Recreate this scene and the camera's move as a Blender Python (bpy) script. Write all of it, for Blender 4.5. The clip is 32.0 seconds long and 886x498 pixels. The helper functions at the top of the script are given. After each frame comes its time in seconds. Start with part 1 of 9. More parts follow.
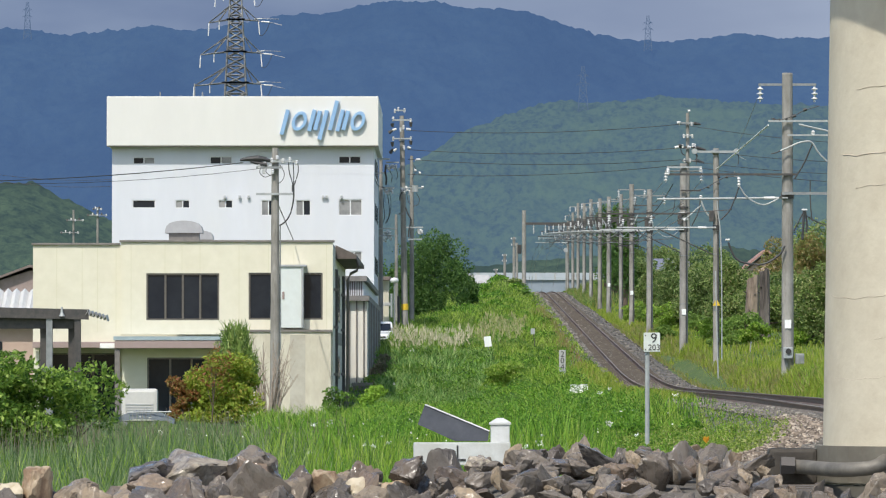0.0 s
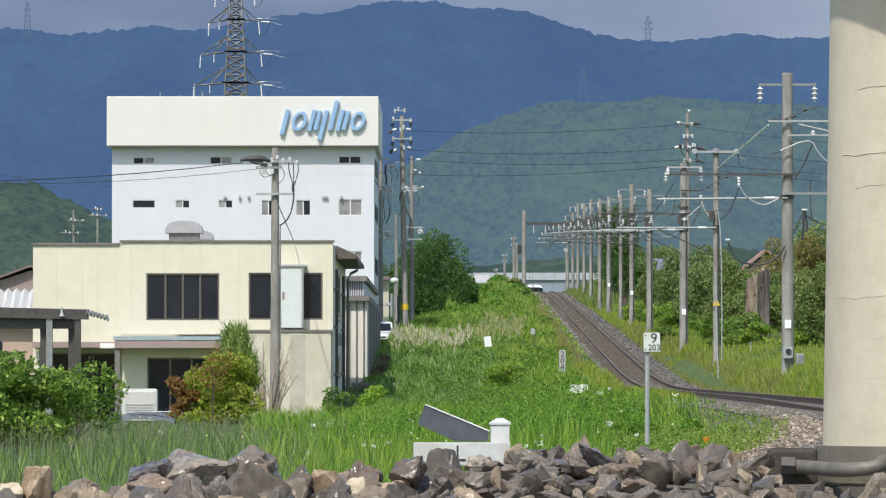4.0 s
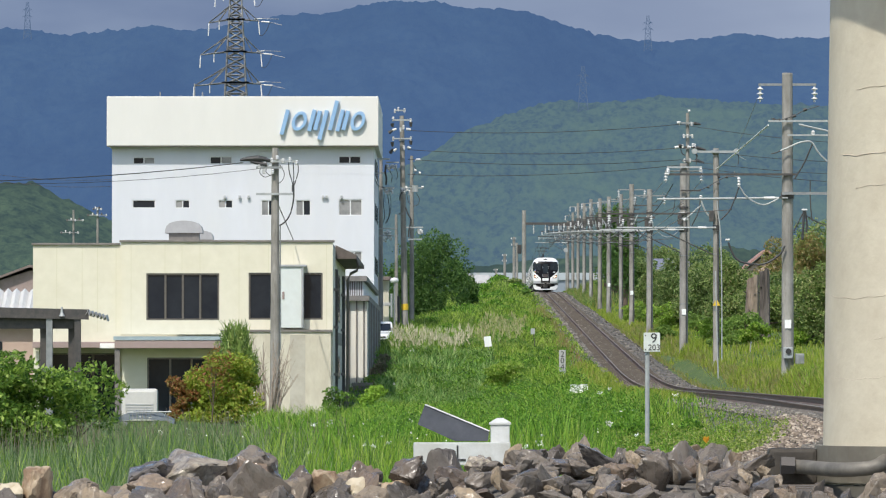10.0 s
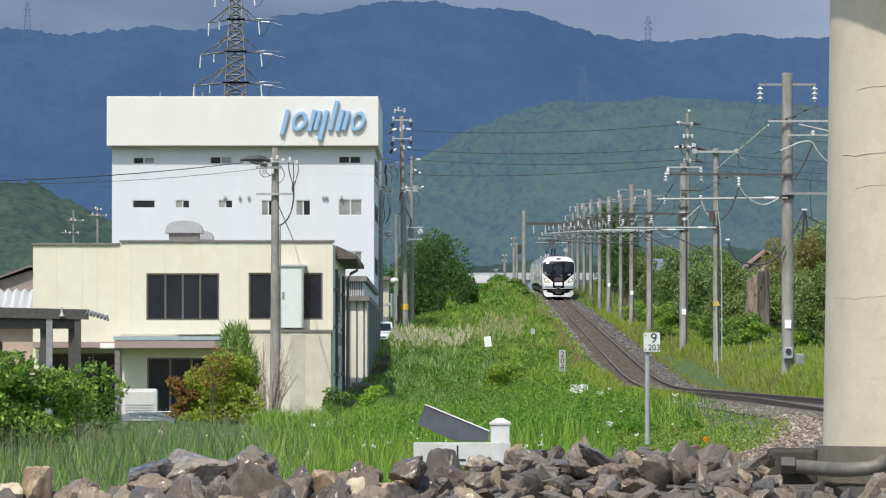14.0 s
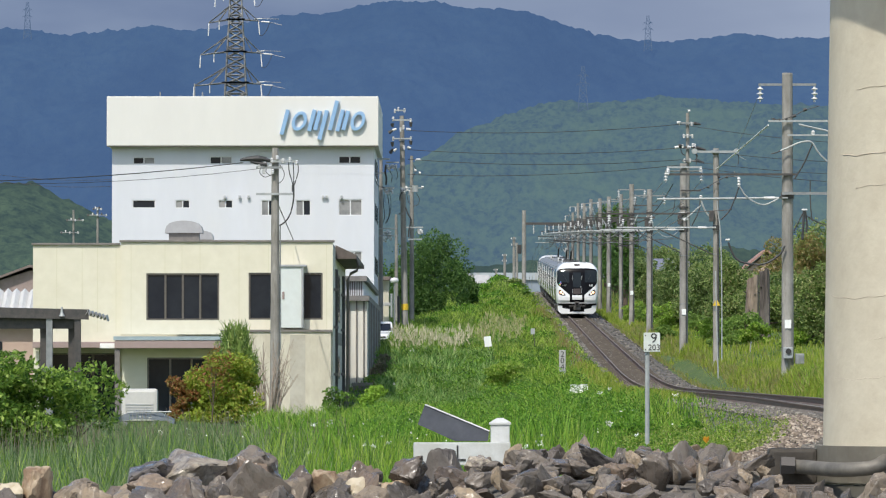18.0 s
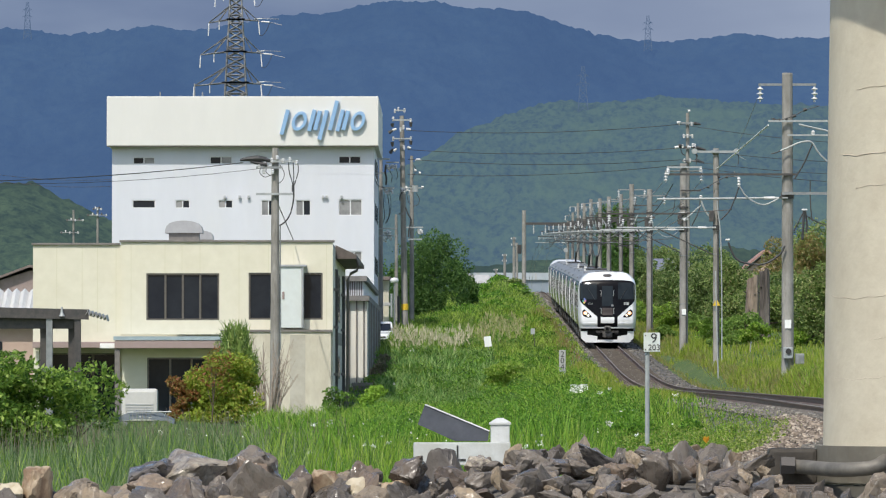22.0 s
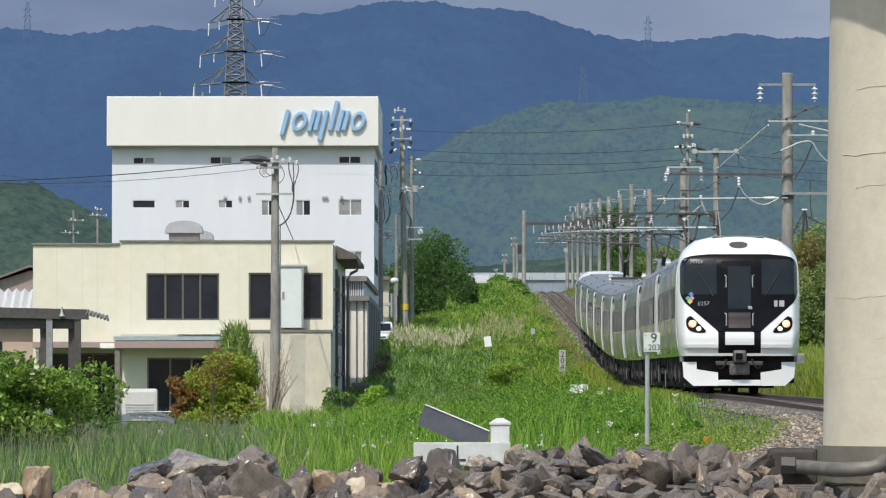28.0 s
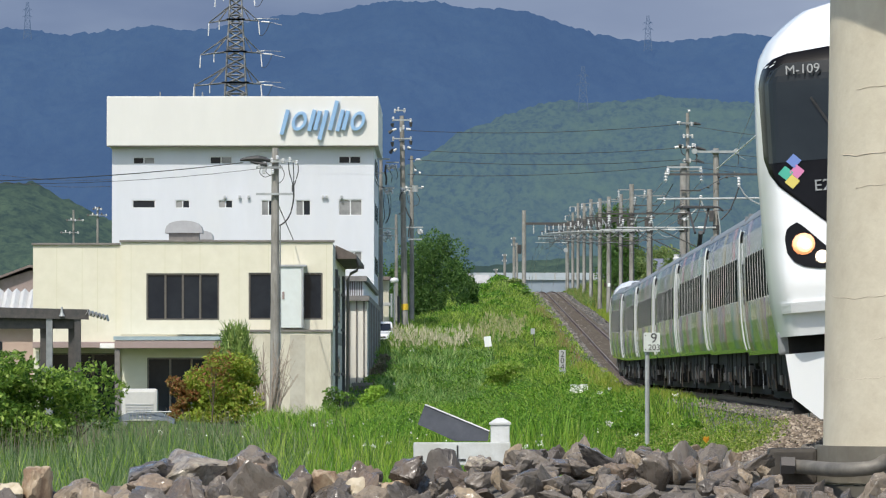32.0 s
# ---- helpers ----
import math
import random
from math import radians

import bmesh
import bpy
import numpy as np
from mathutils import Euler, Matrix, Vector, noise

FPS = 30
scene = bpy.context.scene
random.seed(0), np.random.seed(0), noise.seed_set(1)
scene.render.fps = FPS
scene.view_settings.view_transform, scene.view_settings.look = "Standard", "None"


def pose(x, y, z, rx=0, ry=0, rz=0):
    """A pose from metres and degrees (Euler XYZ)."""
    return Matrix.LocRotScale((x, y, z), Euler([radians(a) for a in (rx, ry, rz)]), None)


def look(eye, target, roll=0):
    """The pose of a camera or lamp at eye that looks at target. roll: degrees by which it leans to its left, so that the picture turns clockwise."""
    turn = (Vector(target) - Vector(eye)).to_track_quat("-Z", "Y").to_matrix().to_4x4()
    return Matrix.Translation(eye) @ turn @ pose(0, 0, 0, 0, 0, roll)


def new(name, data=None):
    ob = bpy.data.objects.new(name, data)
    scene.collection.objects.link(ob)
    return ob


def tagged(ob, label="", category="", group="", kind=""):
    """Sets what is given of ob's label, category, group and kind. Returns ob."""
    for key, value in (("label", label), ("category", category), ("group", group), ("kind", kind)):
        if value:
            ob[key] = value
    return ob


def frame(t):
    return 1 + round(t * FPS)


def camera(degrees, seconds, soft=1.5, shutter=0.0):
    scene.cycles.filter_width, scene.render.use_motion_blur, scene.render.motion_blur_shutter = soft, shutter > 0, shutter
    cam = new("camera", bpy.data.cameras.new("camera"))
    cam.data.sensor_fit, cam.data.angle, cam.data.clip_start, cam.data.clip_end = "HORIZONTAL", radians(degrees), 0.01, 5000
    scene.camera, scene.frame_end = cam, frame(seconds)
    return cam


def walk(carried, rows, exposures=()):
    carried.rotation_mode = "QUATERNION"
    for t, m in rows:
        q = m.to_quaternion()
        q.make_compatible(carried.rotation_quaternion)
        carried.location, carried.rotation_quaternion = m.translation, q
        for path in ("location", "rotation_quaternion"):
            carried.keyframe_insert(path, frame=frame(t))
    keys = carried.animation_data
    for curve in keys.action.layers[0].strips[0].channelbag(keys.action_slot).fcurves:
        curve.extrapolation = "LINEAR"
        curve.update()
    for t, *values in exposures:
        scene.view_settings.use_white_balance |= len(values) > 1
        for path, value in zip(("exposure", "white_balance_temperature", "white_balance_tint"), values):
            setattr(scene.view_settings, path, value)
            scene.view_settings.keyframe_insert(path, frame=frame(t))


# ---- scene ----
cam = camera(8.153, 32.0, soft=1.2)
EYE = Vector((0.0, 0.0, 0.5))
walk(cam, [(0.0, look(EYE, (0.0, 100.0, 2.5))), (32.0, look(EYE, (0.0, 100.0, 2.5)))],
     [(0.0, 0.24), (14.0, 0.23), (19.0, 0.18), (25.0, 0.12), (28.0, 0.15), (32.0, 0.21)])

# ---- light: high sun behind the camera and to its left, hazy sky
SUN_EL, SUN_AZ = radians(53), radians(21)      # azimuth counted from straight behind the camera towards its left
SUN_DIR = Vector((-math.sin(SUN_AZ) * math.cos(SUN_EL), -math.cos(SUN_AZ) * math.cos(SUN_EL), math.sin(SUN_EL)))
world = bpy.data.worlds.new("world")
scene.world = world
world.use_nodes = True
wn = world.node_tree.nodes
sky = wn.new("ShaderNodeTexSky")
sky.sky_type = "NISHITA"
sky.sun_disc = False
sky.sun_elevation = SUN_EL
sky.sun_rotation = math.atan2(SUN_DIR.x, SUN_DIR.y)
sky.air_density, sky.dust_density, sky.ozone_density = 1.0, 1.5, 1.0
wn["Background"].inputs["Strength"].default_value = 0.15
world.node_tree.links.new(sky.outputs["Color"], wn["Background"].inputs["Color"])
sun = new("sun", bpy.data.lights.new("sun", "SUN"))
sun.data.energy, sun.data.angle, sun.data.color = 3.3, radians(0.6), (1.0, 0.95, 0.86)
sun.matrix_world = look(SUN_DIR * 60, (0, 0, 0))


# ---- materials
def material(name, color, rough=0.8, color2=None, scale=3.0, amount=0.5, stain=None, stain_scale=0.4, stain_amount=0.35,
             bump=0.0, bump_scale=30.0, metal=0.0, rnd=None, island=None, emit=None, power=0.0, stretch=(1, 1, 1),
             spec=0.5, trans=0.0, coat=0.0):
    m = bpy.data.materials.new(name)
    m.use_nodes = True
    nt = m.node_tree
    n, ln = nt.nodes, nt.links
    b = n["Principled BSDF"]
    b.inputs["Roughness"].default_value = rough
    b.inputs["Metallic"].default_value = metal
    b.inputs["Specular IOR Level"].default_value = spec
    b.inputs["Coat Weight"].default_value = coat
    b.inputs["Transmission Weight"].default_value = trans
    tc = n.new("ShaderNodeTexCoord")
    mp = n.new("ShaderNodeMapping")
    mp.inputs["Scale"].default_value = stretch
    ln.new(tc.outputs["Object"], mp.inputs["Vector"])
    out = None

    def mix(fac, a, c):
        x = n.new("ShaderNodeMix")
        x.data_type = "RGBA"
        for sock, v in ((x.inputs[0], fac), (x.inputs[6], a), (x.inputs[7], c)):
            if isinstance(v, bpy.types.NodeSocket):
                ln.new(v, sock)
            else:
                sock.default_value = (*v, 1) if isinstance(v, tuple) else v
        return x.outputs[2]

    def noise_fac(sc, lo, hi, detail=5.0):
        t = n.new("ShaderNodeTexNoise")
        t.inputs["Scale"].default_value = sc
        t.inputs["Detail"].default_value = detail
        t.inputs["Roughness"].default_value = 0.65
        ln.new(mp.outputs["Vector"], t.inputs["Vector"])
        r = n.new("ShaderNodeMapRange")
        r.inputs[1].default_value, r.inputs[2].default_value = 0.35, 0.65
        r.inputs[3].default_value, r.inputs[4].default_value = lo, hi
        ln.new(t.outputs["Fac"], r.inputs[0])
        return r.outputs[0]

    out = color
    if color2:
        out = mix(noise_fac(scale, 0.0, amount * 2), out, color2)
    if stain:
        out = mix(noise_fac(stain_scale, -0.5 * stain_amount, stain_amount, 6.0), out, stain)
    if rnd:
        oi = n.new("ShaderNodeObjectInfo")
        ramp = n.new("ShaderNodeValToRGB")
        ramp.color_ramp.interpolation = "LINEAR"
        while len(ramp.color_ramp.elements) < len(rnd):
            ramp.color_ramp.elements.new(0.5)
        for i, c in enumerate(rnd):
            ramp.color_ramp.elements[i].position = i / (len(rnd) - 1)
            ramp.color_ramp.elements[i].color = (*c, 1)
        ln.new(oi.outputs["Random"], ramp.inputs[0])
        out = mix(noise_fac(scale, 0.45, 1.0), out, ramp.outputs[0])
    if island:
        g = n.new("ShaderNodeNewGeometry")
        ramp = n.new("ShaderNodeValToRGB")
        while len(ramp.color_ramp.elements) < len(island):
            ramp.color_ramp.elements.new(0.5)
        for i, c in enumerate(island):
            ramp.color_ramp.elements[i].position = i / (len(island) - 1)
            ramp.color_ramp.elements[i].color = (*c, 1)
        ln.new(g.outputs["Random Per Island"], ramp.inputs[0])
        out = mix(0.9, out, ramp.outputs[0])
    if isinstance(out, tuple):
        b.inputs["Base Color"].default_value = (*out, 1)
    else:
        ln.new(out, b.inputs["Base Color"])
    if emit:
        b.inputs["Emission Color"].default_value = (*emit, 1)
        b.inputs["Emission Strength"].default_value = power
    if bump:
        t = n.new("ShaderNodeTexNoise")
        t.inputs["Scale"].default_value = bump_scale
        t.inputs["Detail"].default_value = 6.0
        ln.new(mp.outputs["Vector"], t.inputs["Vector"])
        bp = n.new("ShaderNodeBump")
        bp.inputs["Strength"].default_value = min(1.0, bump)
        bp.inputs["Distance"].default_value = 0.6 / bump_scale
        ln.new(t.outputs["Fac"], bp.inputs["Height"])
        ln.new(bp.outputs["Normal"], b.inputs["Normal"])
    return m


def leaf_material(name, colors, scale=1.0):
    """Leaves: a colour for each leaf, some light let through."""
    m = material(name, colors[0], 0.55, island=colors, spec=0.35)
    nt = m.node_tree
    b = nt.nodes["Principled BSDF"]
    tr = nt.nodes.new("ShaderNodeBsdfTranslucent")
    mx = nt.nodes.new("ShaderNodeMixShader")
    mx.inputs[0].default_value = 0.42
    nt.links.new(b.inputs["Base Color"].links[0].from_socket, tr.inputs["Color"])
    nt.links.new(b.outputs[0], mx.inputs[1])
    nt.links.new(tr.outputs[0], mx.inputs[2])
    nt.links.new(mx.outputs[0], nt.nodes["Material Output"].inputs["Surface"])
    return m


M_cream = material("cream_panel", (0.69, 0.655, 0.525), 0.7, (0.63, 0.60, 0.47), 2.0, 0.3, (0.58, 0.53, 0.40), 0.5, 0.2, 0.15, 60)
M_white_wall = material("white_cladding", (0.64, 0.655, 0.70), 0.6, (0.585, 0.60, 0.645), 0.9, 0.3, (0.62, 0.61, 0.58), 0.25, 0.25, 0.1, 40, stretch=(1, 1, 0.25))
M_band = material("ivory_parapet", (0.70, 0.69, 0.65), 0.55, (0.65, 0.64, 0.605), 0.7, 0.3, (0.66, 0.65, 0.6), 0.2, 0.2, stretch=(1, 1, 0.3))
M_trim = material("dark_trim", (0.14, 0.13, 0.12), 0.6, (0.2, 0.18, 0.16), 4, 0.5)
M_frame = material("bronze_frame", (0.15, 0.135, 0.115), 0.45, (0.11, 0.10, 0.085), 5, 0.5, metal=0.3)
M_alu = material("aluminium_frame", (0.55, 0.55, 0.55), 0.4, (0.45, 0.45, 0.46), 5, 0.4, metal=0.6)
M_glass = material("window_glass", (0.010, 0.014, 0.023), 0.06, (0.022, 0.028, 0.037), 0.8, 0.4, spec=0.2)
M_glass_pale = material("pale_window_glass", (0.17, 0.175, 0.185), 0.12, (0.3, 0.3, 0.3), 0.8, 0.5)
M_concrete = material("pole_concrete", (0.35, 0.34, 0.315), 0.85, (0.24, 0.23, 0.208), 4, 0.6, (0.15, 0.14, 0.125), 1.7, 0.75, 0.25, 50, stretch=(1, 1, 0.3))
M_pole_dark = material("old_pole_concrete", (0.35, 0.335, 0.305), 0.9, (0.24, 0.228, 0.205), 4, 0.6, (0.13, 0.12, 0.105), 1.6, 0.6, 0.25, 50, stretch=(1, 1, 0.3))
M_cream_conc = material("cream_concrete", (0.60, 0.55, 0.43), 0.75, (0.53, 0.48, 0.365), 6, 0.5, (0.43, 0.37, 0.275), 16, 0.4, 0.15, 70, stretch=(1, 1, 0.8))
M_galv = material("galvanised_steel", (0.32, 0.33, 0.33), 0.55, (0.24, 0.25, 0.25), 6, 0.5, metal=0.6)
M_galv_light = material("pale_painted_steel", (0.40, 0.42, 0.42), 0.55, (0.30, 0.32, 0.32), 6, 0.5, metal=0.2)
M_darksteel = material("dark_steel", (0.06, 0.058, 0.057), 0.6, (0.095, 0.085, 0.078), 6, 0.5, metal=0.3)
M_porcelain = material("white_porcelain", (0.66, 0.66, 0.65), 0.25, (0.55, 0.55, 0.54), 8, 0.4)
M_wire = material("black_cable", (0.03, 0.03, 0.032), 0.6, (0.05, 0.05, 0.05), 8, 0.5)
M_wire_pale = material("weathered_wire", (0.25, 0.26, 0.26), 0.5, (0.18, 0.18, 0.18), 8, 0.5, metal=0.5)
M_rail = material("rusty_rail", (0.14, 0.085, 0.06), 0.6, (0.09, 0.06, 0.045), 4, 0.5, metal=0.3)
M_rail_top = material("polished_rail_head", (0.24, 0.205, 0.175), 0.62, (0.2, 0.165, 0.14), 3, 0.4, metal=0.5)
M_sleeper = material("sleeper_concrete", (0.155, 0.132, 0.108), 0.9, (0.095, 0.08, 0.066), 3, 0.5, bump=0.2)
M_ballast = material("ballast_bed", (0.165, 0.153, 0.132), 0.95, (0.068, 0.062, 0.053), 5, 0.7, (0.23, 0.21, 0.18), 0.5, 0.6, 0.9, 14)
M_ground = material("soil_and_low_grass", (0.08, 0.135, 0.027), 0.95, (0.05, 0.085, 0.018), 2.2, 0.6, (0.11, 0.135, 0.042), 0.15, 0.6, 0.6, 6)
M_rust_roof = material("rose_metal_roof", (0.33, 0.25, 0.235), 0.6, (0.29, 0.22, 0.2), 3, 0.4, (0.3, 0.24, 0.2), 0.6, 0.3)
M_teal = material("teal_flashing", (0.34, 0.42, 0.45), 0.5, (0.27, 0.34, 0.37), 4, 0.5)
M_roof_grey = material("grey_sheet_roof", (0.45, 0.45, 0.44), 0.5, (0.36, 0.36, 0.35), 2, 0.5, (0.28, 0.25, 0.22), 0.5, 0.4)
M_blue_sign = material("blue_sign_metal", (0.27, 0.44, 0.66), 0.4, (0.24, 0.40, 0.60), 2, 0.4)
M_white_paint = material("white_paint", (0.82, 0.82, 0.80), 0.5, (0.74, 0.74, 0.71), 6, 0.35, (0.55, 0.53, 0.48), 3, 0.25)
M_sign_white = material("enamel_white", (0.82, 0.84, 0.82), 0.35, (0.76, 0.78, 0.76), 5, 0.3)
M_sign_worn = material("weathered_enamel", (0.66, 0.69, 0.66), 0.45, (0.56, 0.60, 0.56), 9, 0.5, (0.45, 0.43, 0.38), 6, 0.35)
M_black_paint = material("black_paint", (0.025, 0.025, 0.025), 0.5, (0.04, 0.04, 0.04), 5, 0.5)
M_slate = material("dark_slate_board", (0.085, 0.09, 0.11), 0.6, (0.06, 0.065, 0.08), 9, 0.5, (0.12, 0.12, 0.13), 2, 0.3)
M_yellow = material("yellow_plate", (0.68, 0.46, 0.03), 0.5, (0.6, 0.4, 0.03), 6, 0.4)
M_bark = material("bark", (0.14, 0.10, 0.075), 0.95, (0.08, 0.06, 0.045), 8, 0.6, bump=0.8, bump_scale=25)
M_twig = material("bare_twig", (0.40, 0.335, 0.27), 0.9, (0.26, 0.21, 0.17), 8, 0.5)
M_car_white = material("silver_white_car_paint", (0.66, 0.67, 0.68), 0.25, (0.75, 0.76, 0.77), 3, 0.3, coat=0.5)
M_rubber = material("rubber", (0.02, 0.02, 0.02), 0.8, (0.035, 0.035, 0.035), 5, 0.5)
M_tarp = material("grey_blue_sheet", (0.10, 0.125, 0.14), 0.75, (0.16, 0.185, 0.20), 4, 0.5, bump=0.5, bump_scale=6)
# train
M_tw = material("train_white", (0.73, 0.74, 0.74), 0.22, (0.69, 0.70, 0.70), 1.5, 0.3, (0.72, 0.72, 0.70), 0.6, 0.12, coat=0.4)
M_tside = material("train_side_silver_white", (0.43, 0.45, 0.45), 0.12, (0.38, 0.40, 0.40), 1.0, 0.3, (0.4, 0.42, 0.4), 0.4, 0.15, metal=0.8, coat=0.3)
M_tgrey = material("train_roof_grey", (0.20, 0.215, 0.23), 0.5, (0.155, 0.168, 0.18), 1.5, 0.4)
M_tblack = material("train_black_gloss", (0.005, 0.005, 0.006), 0.25, (0.009, 0.009, 0.011), 2, 0.4, spec=0.1)
M_tmark = material("dull_grey_marking", (0.27, 0.28, 0.28), 0.5, (0.22, 0.23, 0.23), 6, 0.4)
M_tunder = material("underframe_black", (0.008, 0.008, 0.008), 0.85, (0.022, 0.02, 0.018), 3, 0.5, spec=0.2)
M_tglass = material("train_glass", (0.012, 0.016, 0.019), 0.06, (0.022, 0.028, 0.031), 0.8, 0.4, spec=0.22)
M_twindow = material("train_side_glass", (0.014, 0.018, 0.017), 0.12, (0.024, 0.03, 0.028), 0.8, 0.4, spec=0.0)
M_lamp = material("headlamp_glow", (1.0, 0.7, 0.4), 0.3, emit=(1.0, 0.30, 0.10), power=0.8)
M_lamp_mid = material("headlamp_reflector", (1.0, 0.75, 0.5), 0.3, emit=(1.0, 0.55, 0.28), power=1.5)
M_lamp_core = material("headlamp_core", (1.0, 0.8, 0.6), 0.3, emit=(1.0, 0.78, 0.5), power=4.0)
M_lamp_w = material("headlamp_lens", (0.9, 0.9, 0.88), 0.15, emit=(1.0, 0.82, 0.6), power=1.1)
M_tteal = material("train_teal_panel", (0.10, 0.26, 0.25), 0.2, (0.13, 0.29, 0.27), 2, 0.4, metal=0.4)
M_tlilac = material("train_lilac_panel", (0.27, 0.19, 0.31), 0.2, (0.3, 0.22, 0.34), 2, 0.4, metal=0.4)
M_trose = material("train_rose_panel", (0.34, 0.13, 0.19), 0.2, (0.37, 0.16, 0.22), 2, 0.4, metal=0.4)
M_tmist = material("train_pale_grey_panel", (0.36, 0.38, 0.39), 0.2, (0.33, 0.35, 0.36), 2, 0.4, metal=0.4)
M_tslate = material("train_slate_blue_panel", (0.12, 0.14, 0.25), 0.2, (0.15, 0.17, 0.28), 2, 0.4, metal=0.4)
M_tsand = material("train_sand_panel", (0.32, 0.26, 0.16), 0.2, (0.35, 0.29, 0.19), 2, 0.4, metal=0.4)
M_tgreen = material("train_green_square", (0.05, 0.34, 0.24), 0.3)
M_tblue = material("train_blue_square", (0.12, 0.19, 0.44), 0.3)
M_tpink = material("train_pink_square", (0.52, 0.17, 0.33), 0.3)
M_tyellow = material("train_yellow_square", (0.56, 0.46, 0.1), 0.3)
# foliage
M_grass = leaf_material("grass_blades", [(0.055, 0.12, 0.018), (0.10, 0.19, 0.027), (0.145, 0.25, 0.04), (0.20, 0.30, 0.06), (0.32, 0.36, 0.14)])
M_grass_light = leaf_material("light_green_grass_blades", [(0.05, 0.11, 0.012), (0.13, 0.235, 0.02), (0.22, 0.37, 0.033), (0.31, 0.47, 0.05), (0.39, 0.53, 0.08), (0.46, 0.52, 0.15)])
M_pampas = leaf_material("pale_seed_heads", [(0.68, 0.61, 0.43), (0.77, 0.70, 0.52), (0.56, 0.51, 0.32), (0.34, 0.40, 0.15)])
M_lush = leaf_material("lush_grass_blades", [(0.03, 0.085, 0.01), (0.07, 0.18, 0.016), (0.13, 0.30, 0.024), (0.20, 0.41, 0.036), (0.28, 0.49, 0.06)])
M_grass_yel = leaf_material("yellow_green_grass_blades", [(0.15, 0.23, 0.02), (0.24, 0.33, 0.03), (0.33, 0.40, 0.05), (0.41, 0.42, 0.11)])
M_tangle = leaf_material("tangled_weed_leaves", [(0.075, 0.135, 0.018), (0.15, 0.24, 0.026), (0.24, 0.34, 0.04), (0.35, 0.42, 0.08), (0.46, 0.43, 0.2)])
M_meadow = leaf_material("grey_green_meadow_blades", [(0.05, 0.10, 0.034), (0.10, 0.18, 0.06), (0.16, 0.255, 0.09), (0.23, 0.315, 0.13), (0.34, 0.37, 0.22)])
M_lime = leaf_material("lime_leaves", [(0.22, 0.38, 0.04), (0.30, 0.48, 0.055), (0.38, 0.54, 0.09)])
M_lime_soft = leaf_material("light_scrub_leaves", [(0.10, 0.21, 0.02), (0.22, 0.38, 0.04), (0.33, 0.48, 0.07), (0.40, 0.46, 0.12)])
M_old_white = material("weathered_white_concrete", (0.56, 0.57, 0.56), 0.7, (0.49, 0.50, 0.48), 9, 0.5, (0.36, 0.34, 0.30), 5, 0.4, 0.2, 60)
M_reed = leaf_material("tall_reed_blades", [(0.045, 0.11, 0.026), (0.11, 0.235, 0.052), (0.185, 0.35, 0.08), (0.255, 0.43, 0.11), (0.34, 0.50, 0.15), (0.42, 0.52, 0.21)])
M_plume_dull = leaf_material("yellowish_seed_heads", [(0.42, 0.40, 0.19), (0.52, 0.48, 0.27), (0.34, 0.36, 0.13), (0.26, 0.33, 0.09)])
M_rusty = leaf_material("rusty_dry_weeds", [(0.24, 0.17, 0.07), (0.31, 0.22, 0.10), (0.26, 0.25, 0.07), (0.18, 0.22, 0.05)])
M_hedge = leaf_material("dry_hedge_leaves", [(0.20, 0.17, 0.12), (0.26, 0.22, 0.16), (0.15, 0.17, 0.07), (0.3, 0.27, 0.2)])
M_weed = leaf_material("broad_weed_leaves", [(0.045, 0.105, 0.012), (0.11, 0.245, 0.022), (0.18, 0.35, 0.036), (0.28, 0.47, 0.056)])
M_dry = leaf_material("dry_grass_blades", [(0.24, 0.24, 0.06), (0.32, 0.28, 0.10), (0.18, 0.26, 0.04), (0.36, 0.31, 0.14)])
M_mound = leaf_material("lush_weed_leaves", [(0.035, 0.10, 0.012), (0.08, 0.20, 0.018), (0.14, 0.31, 0.027), (0.21, 0.41, 0.04), (0.30, 0.48, 0.065)])
M_leaf = leaf_material("green_leaves", [(0.06, 0.14, 0.02), (0.12, 0.24, 0.035), (0.19, 0.32, 0.055), (0.26, 0.38, 0.09)])
M_leaf_light = leaf_material("light_green_leaves", [(0.12, 0.22, 0.035), (0.19, 0.31, 0.055), (0.27, 0.39, 0.09), (0.08, 0.16, 0.03)])
M_leaf_bush = leaf_material("bush_leaves", [(0.05, 0.115, 0.021), (0.135, 0.25, 0.035), (0.24, 0.375, 0.058), (0.37, 0.50, 0.095)])
M_leaf_dark = leaf_material("dark_leaves", [(0.04, 0.10, 0.022), (0.085, 0.18, 0.036), (0.14, 0.25, 0.055)])
M_leaf_lane = leaf_material("lane_tree_leaves", [(0.03, 0.08, 0.02), (0.065, 0.145, 0.03), (0.11, 0.21, 0.045), (0.16, 0.27, 0.065)])
M_leaf_red = leaf_material("reddish_leaves", [(0.27, 0.10, 0.045), (0.34, 0.16, 0.06), (0.32, 0.22, 0.07), (0.16, 0.20, 0.04)])
M_leaf_yellow = leaf_material("yellow_green_leaves", [(0.18, 0.30, 0.035), (0.34, 0.43, 0.055), (0.46, 0.50, 0.08), (0.26, 0.38, 0.045), (0.54, 0.40, 0.10)])
M_leaf_brown = leaf_material("ochre_leaves", [(0.27, 0.20, 0.07), (0.34, 0.25, 0.10), (0.20, 0.22, 0.055), (0.17, 0.25, 0.055), (0.38, 0.31, 0.14)])
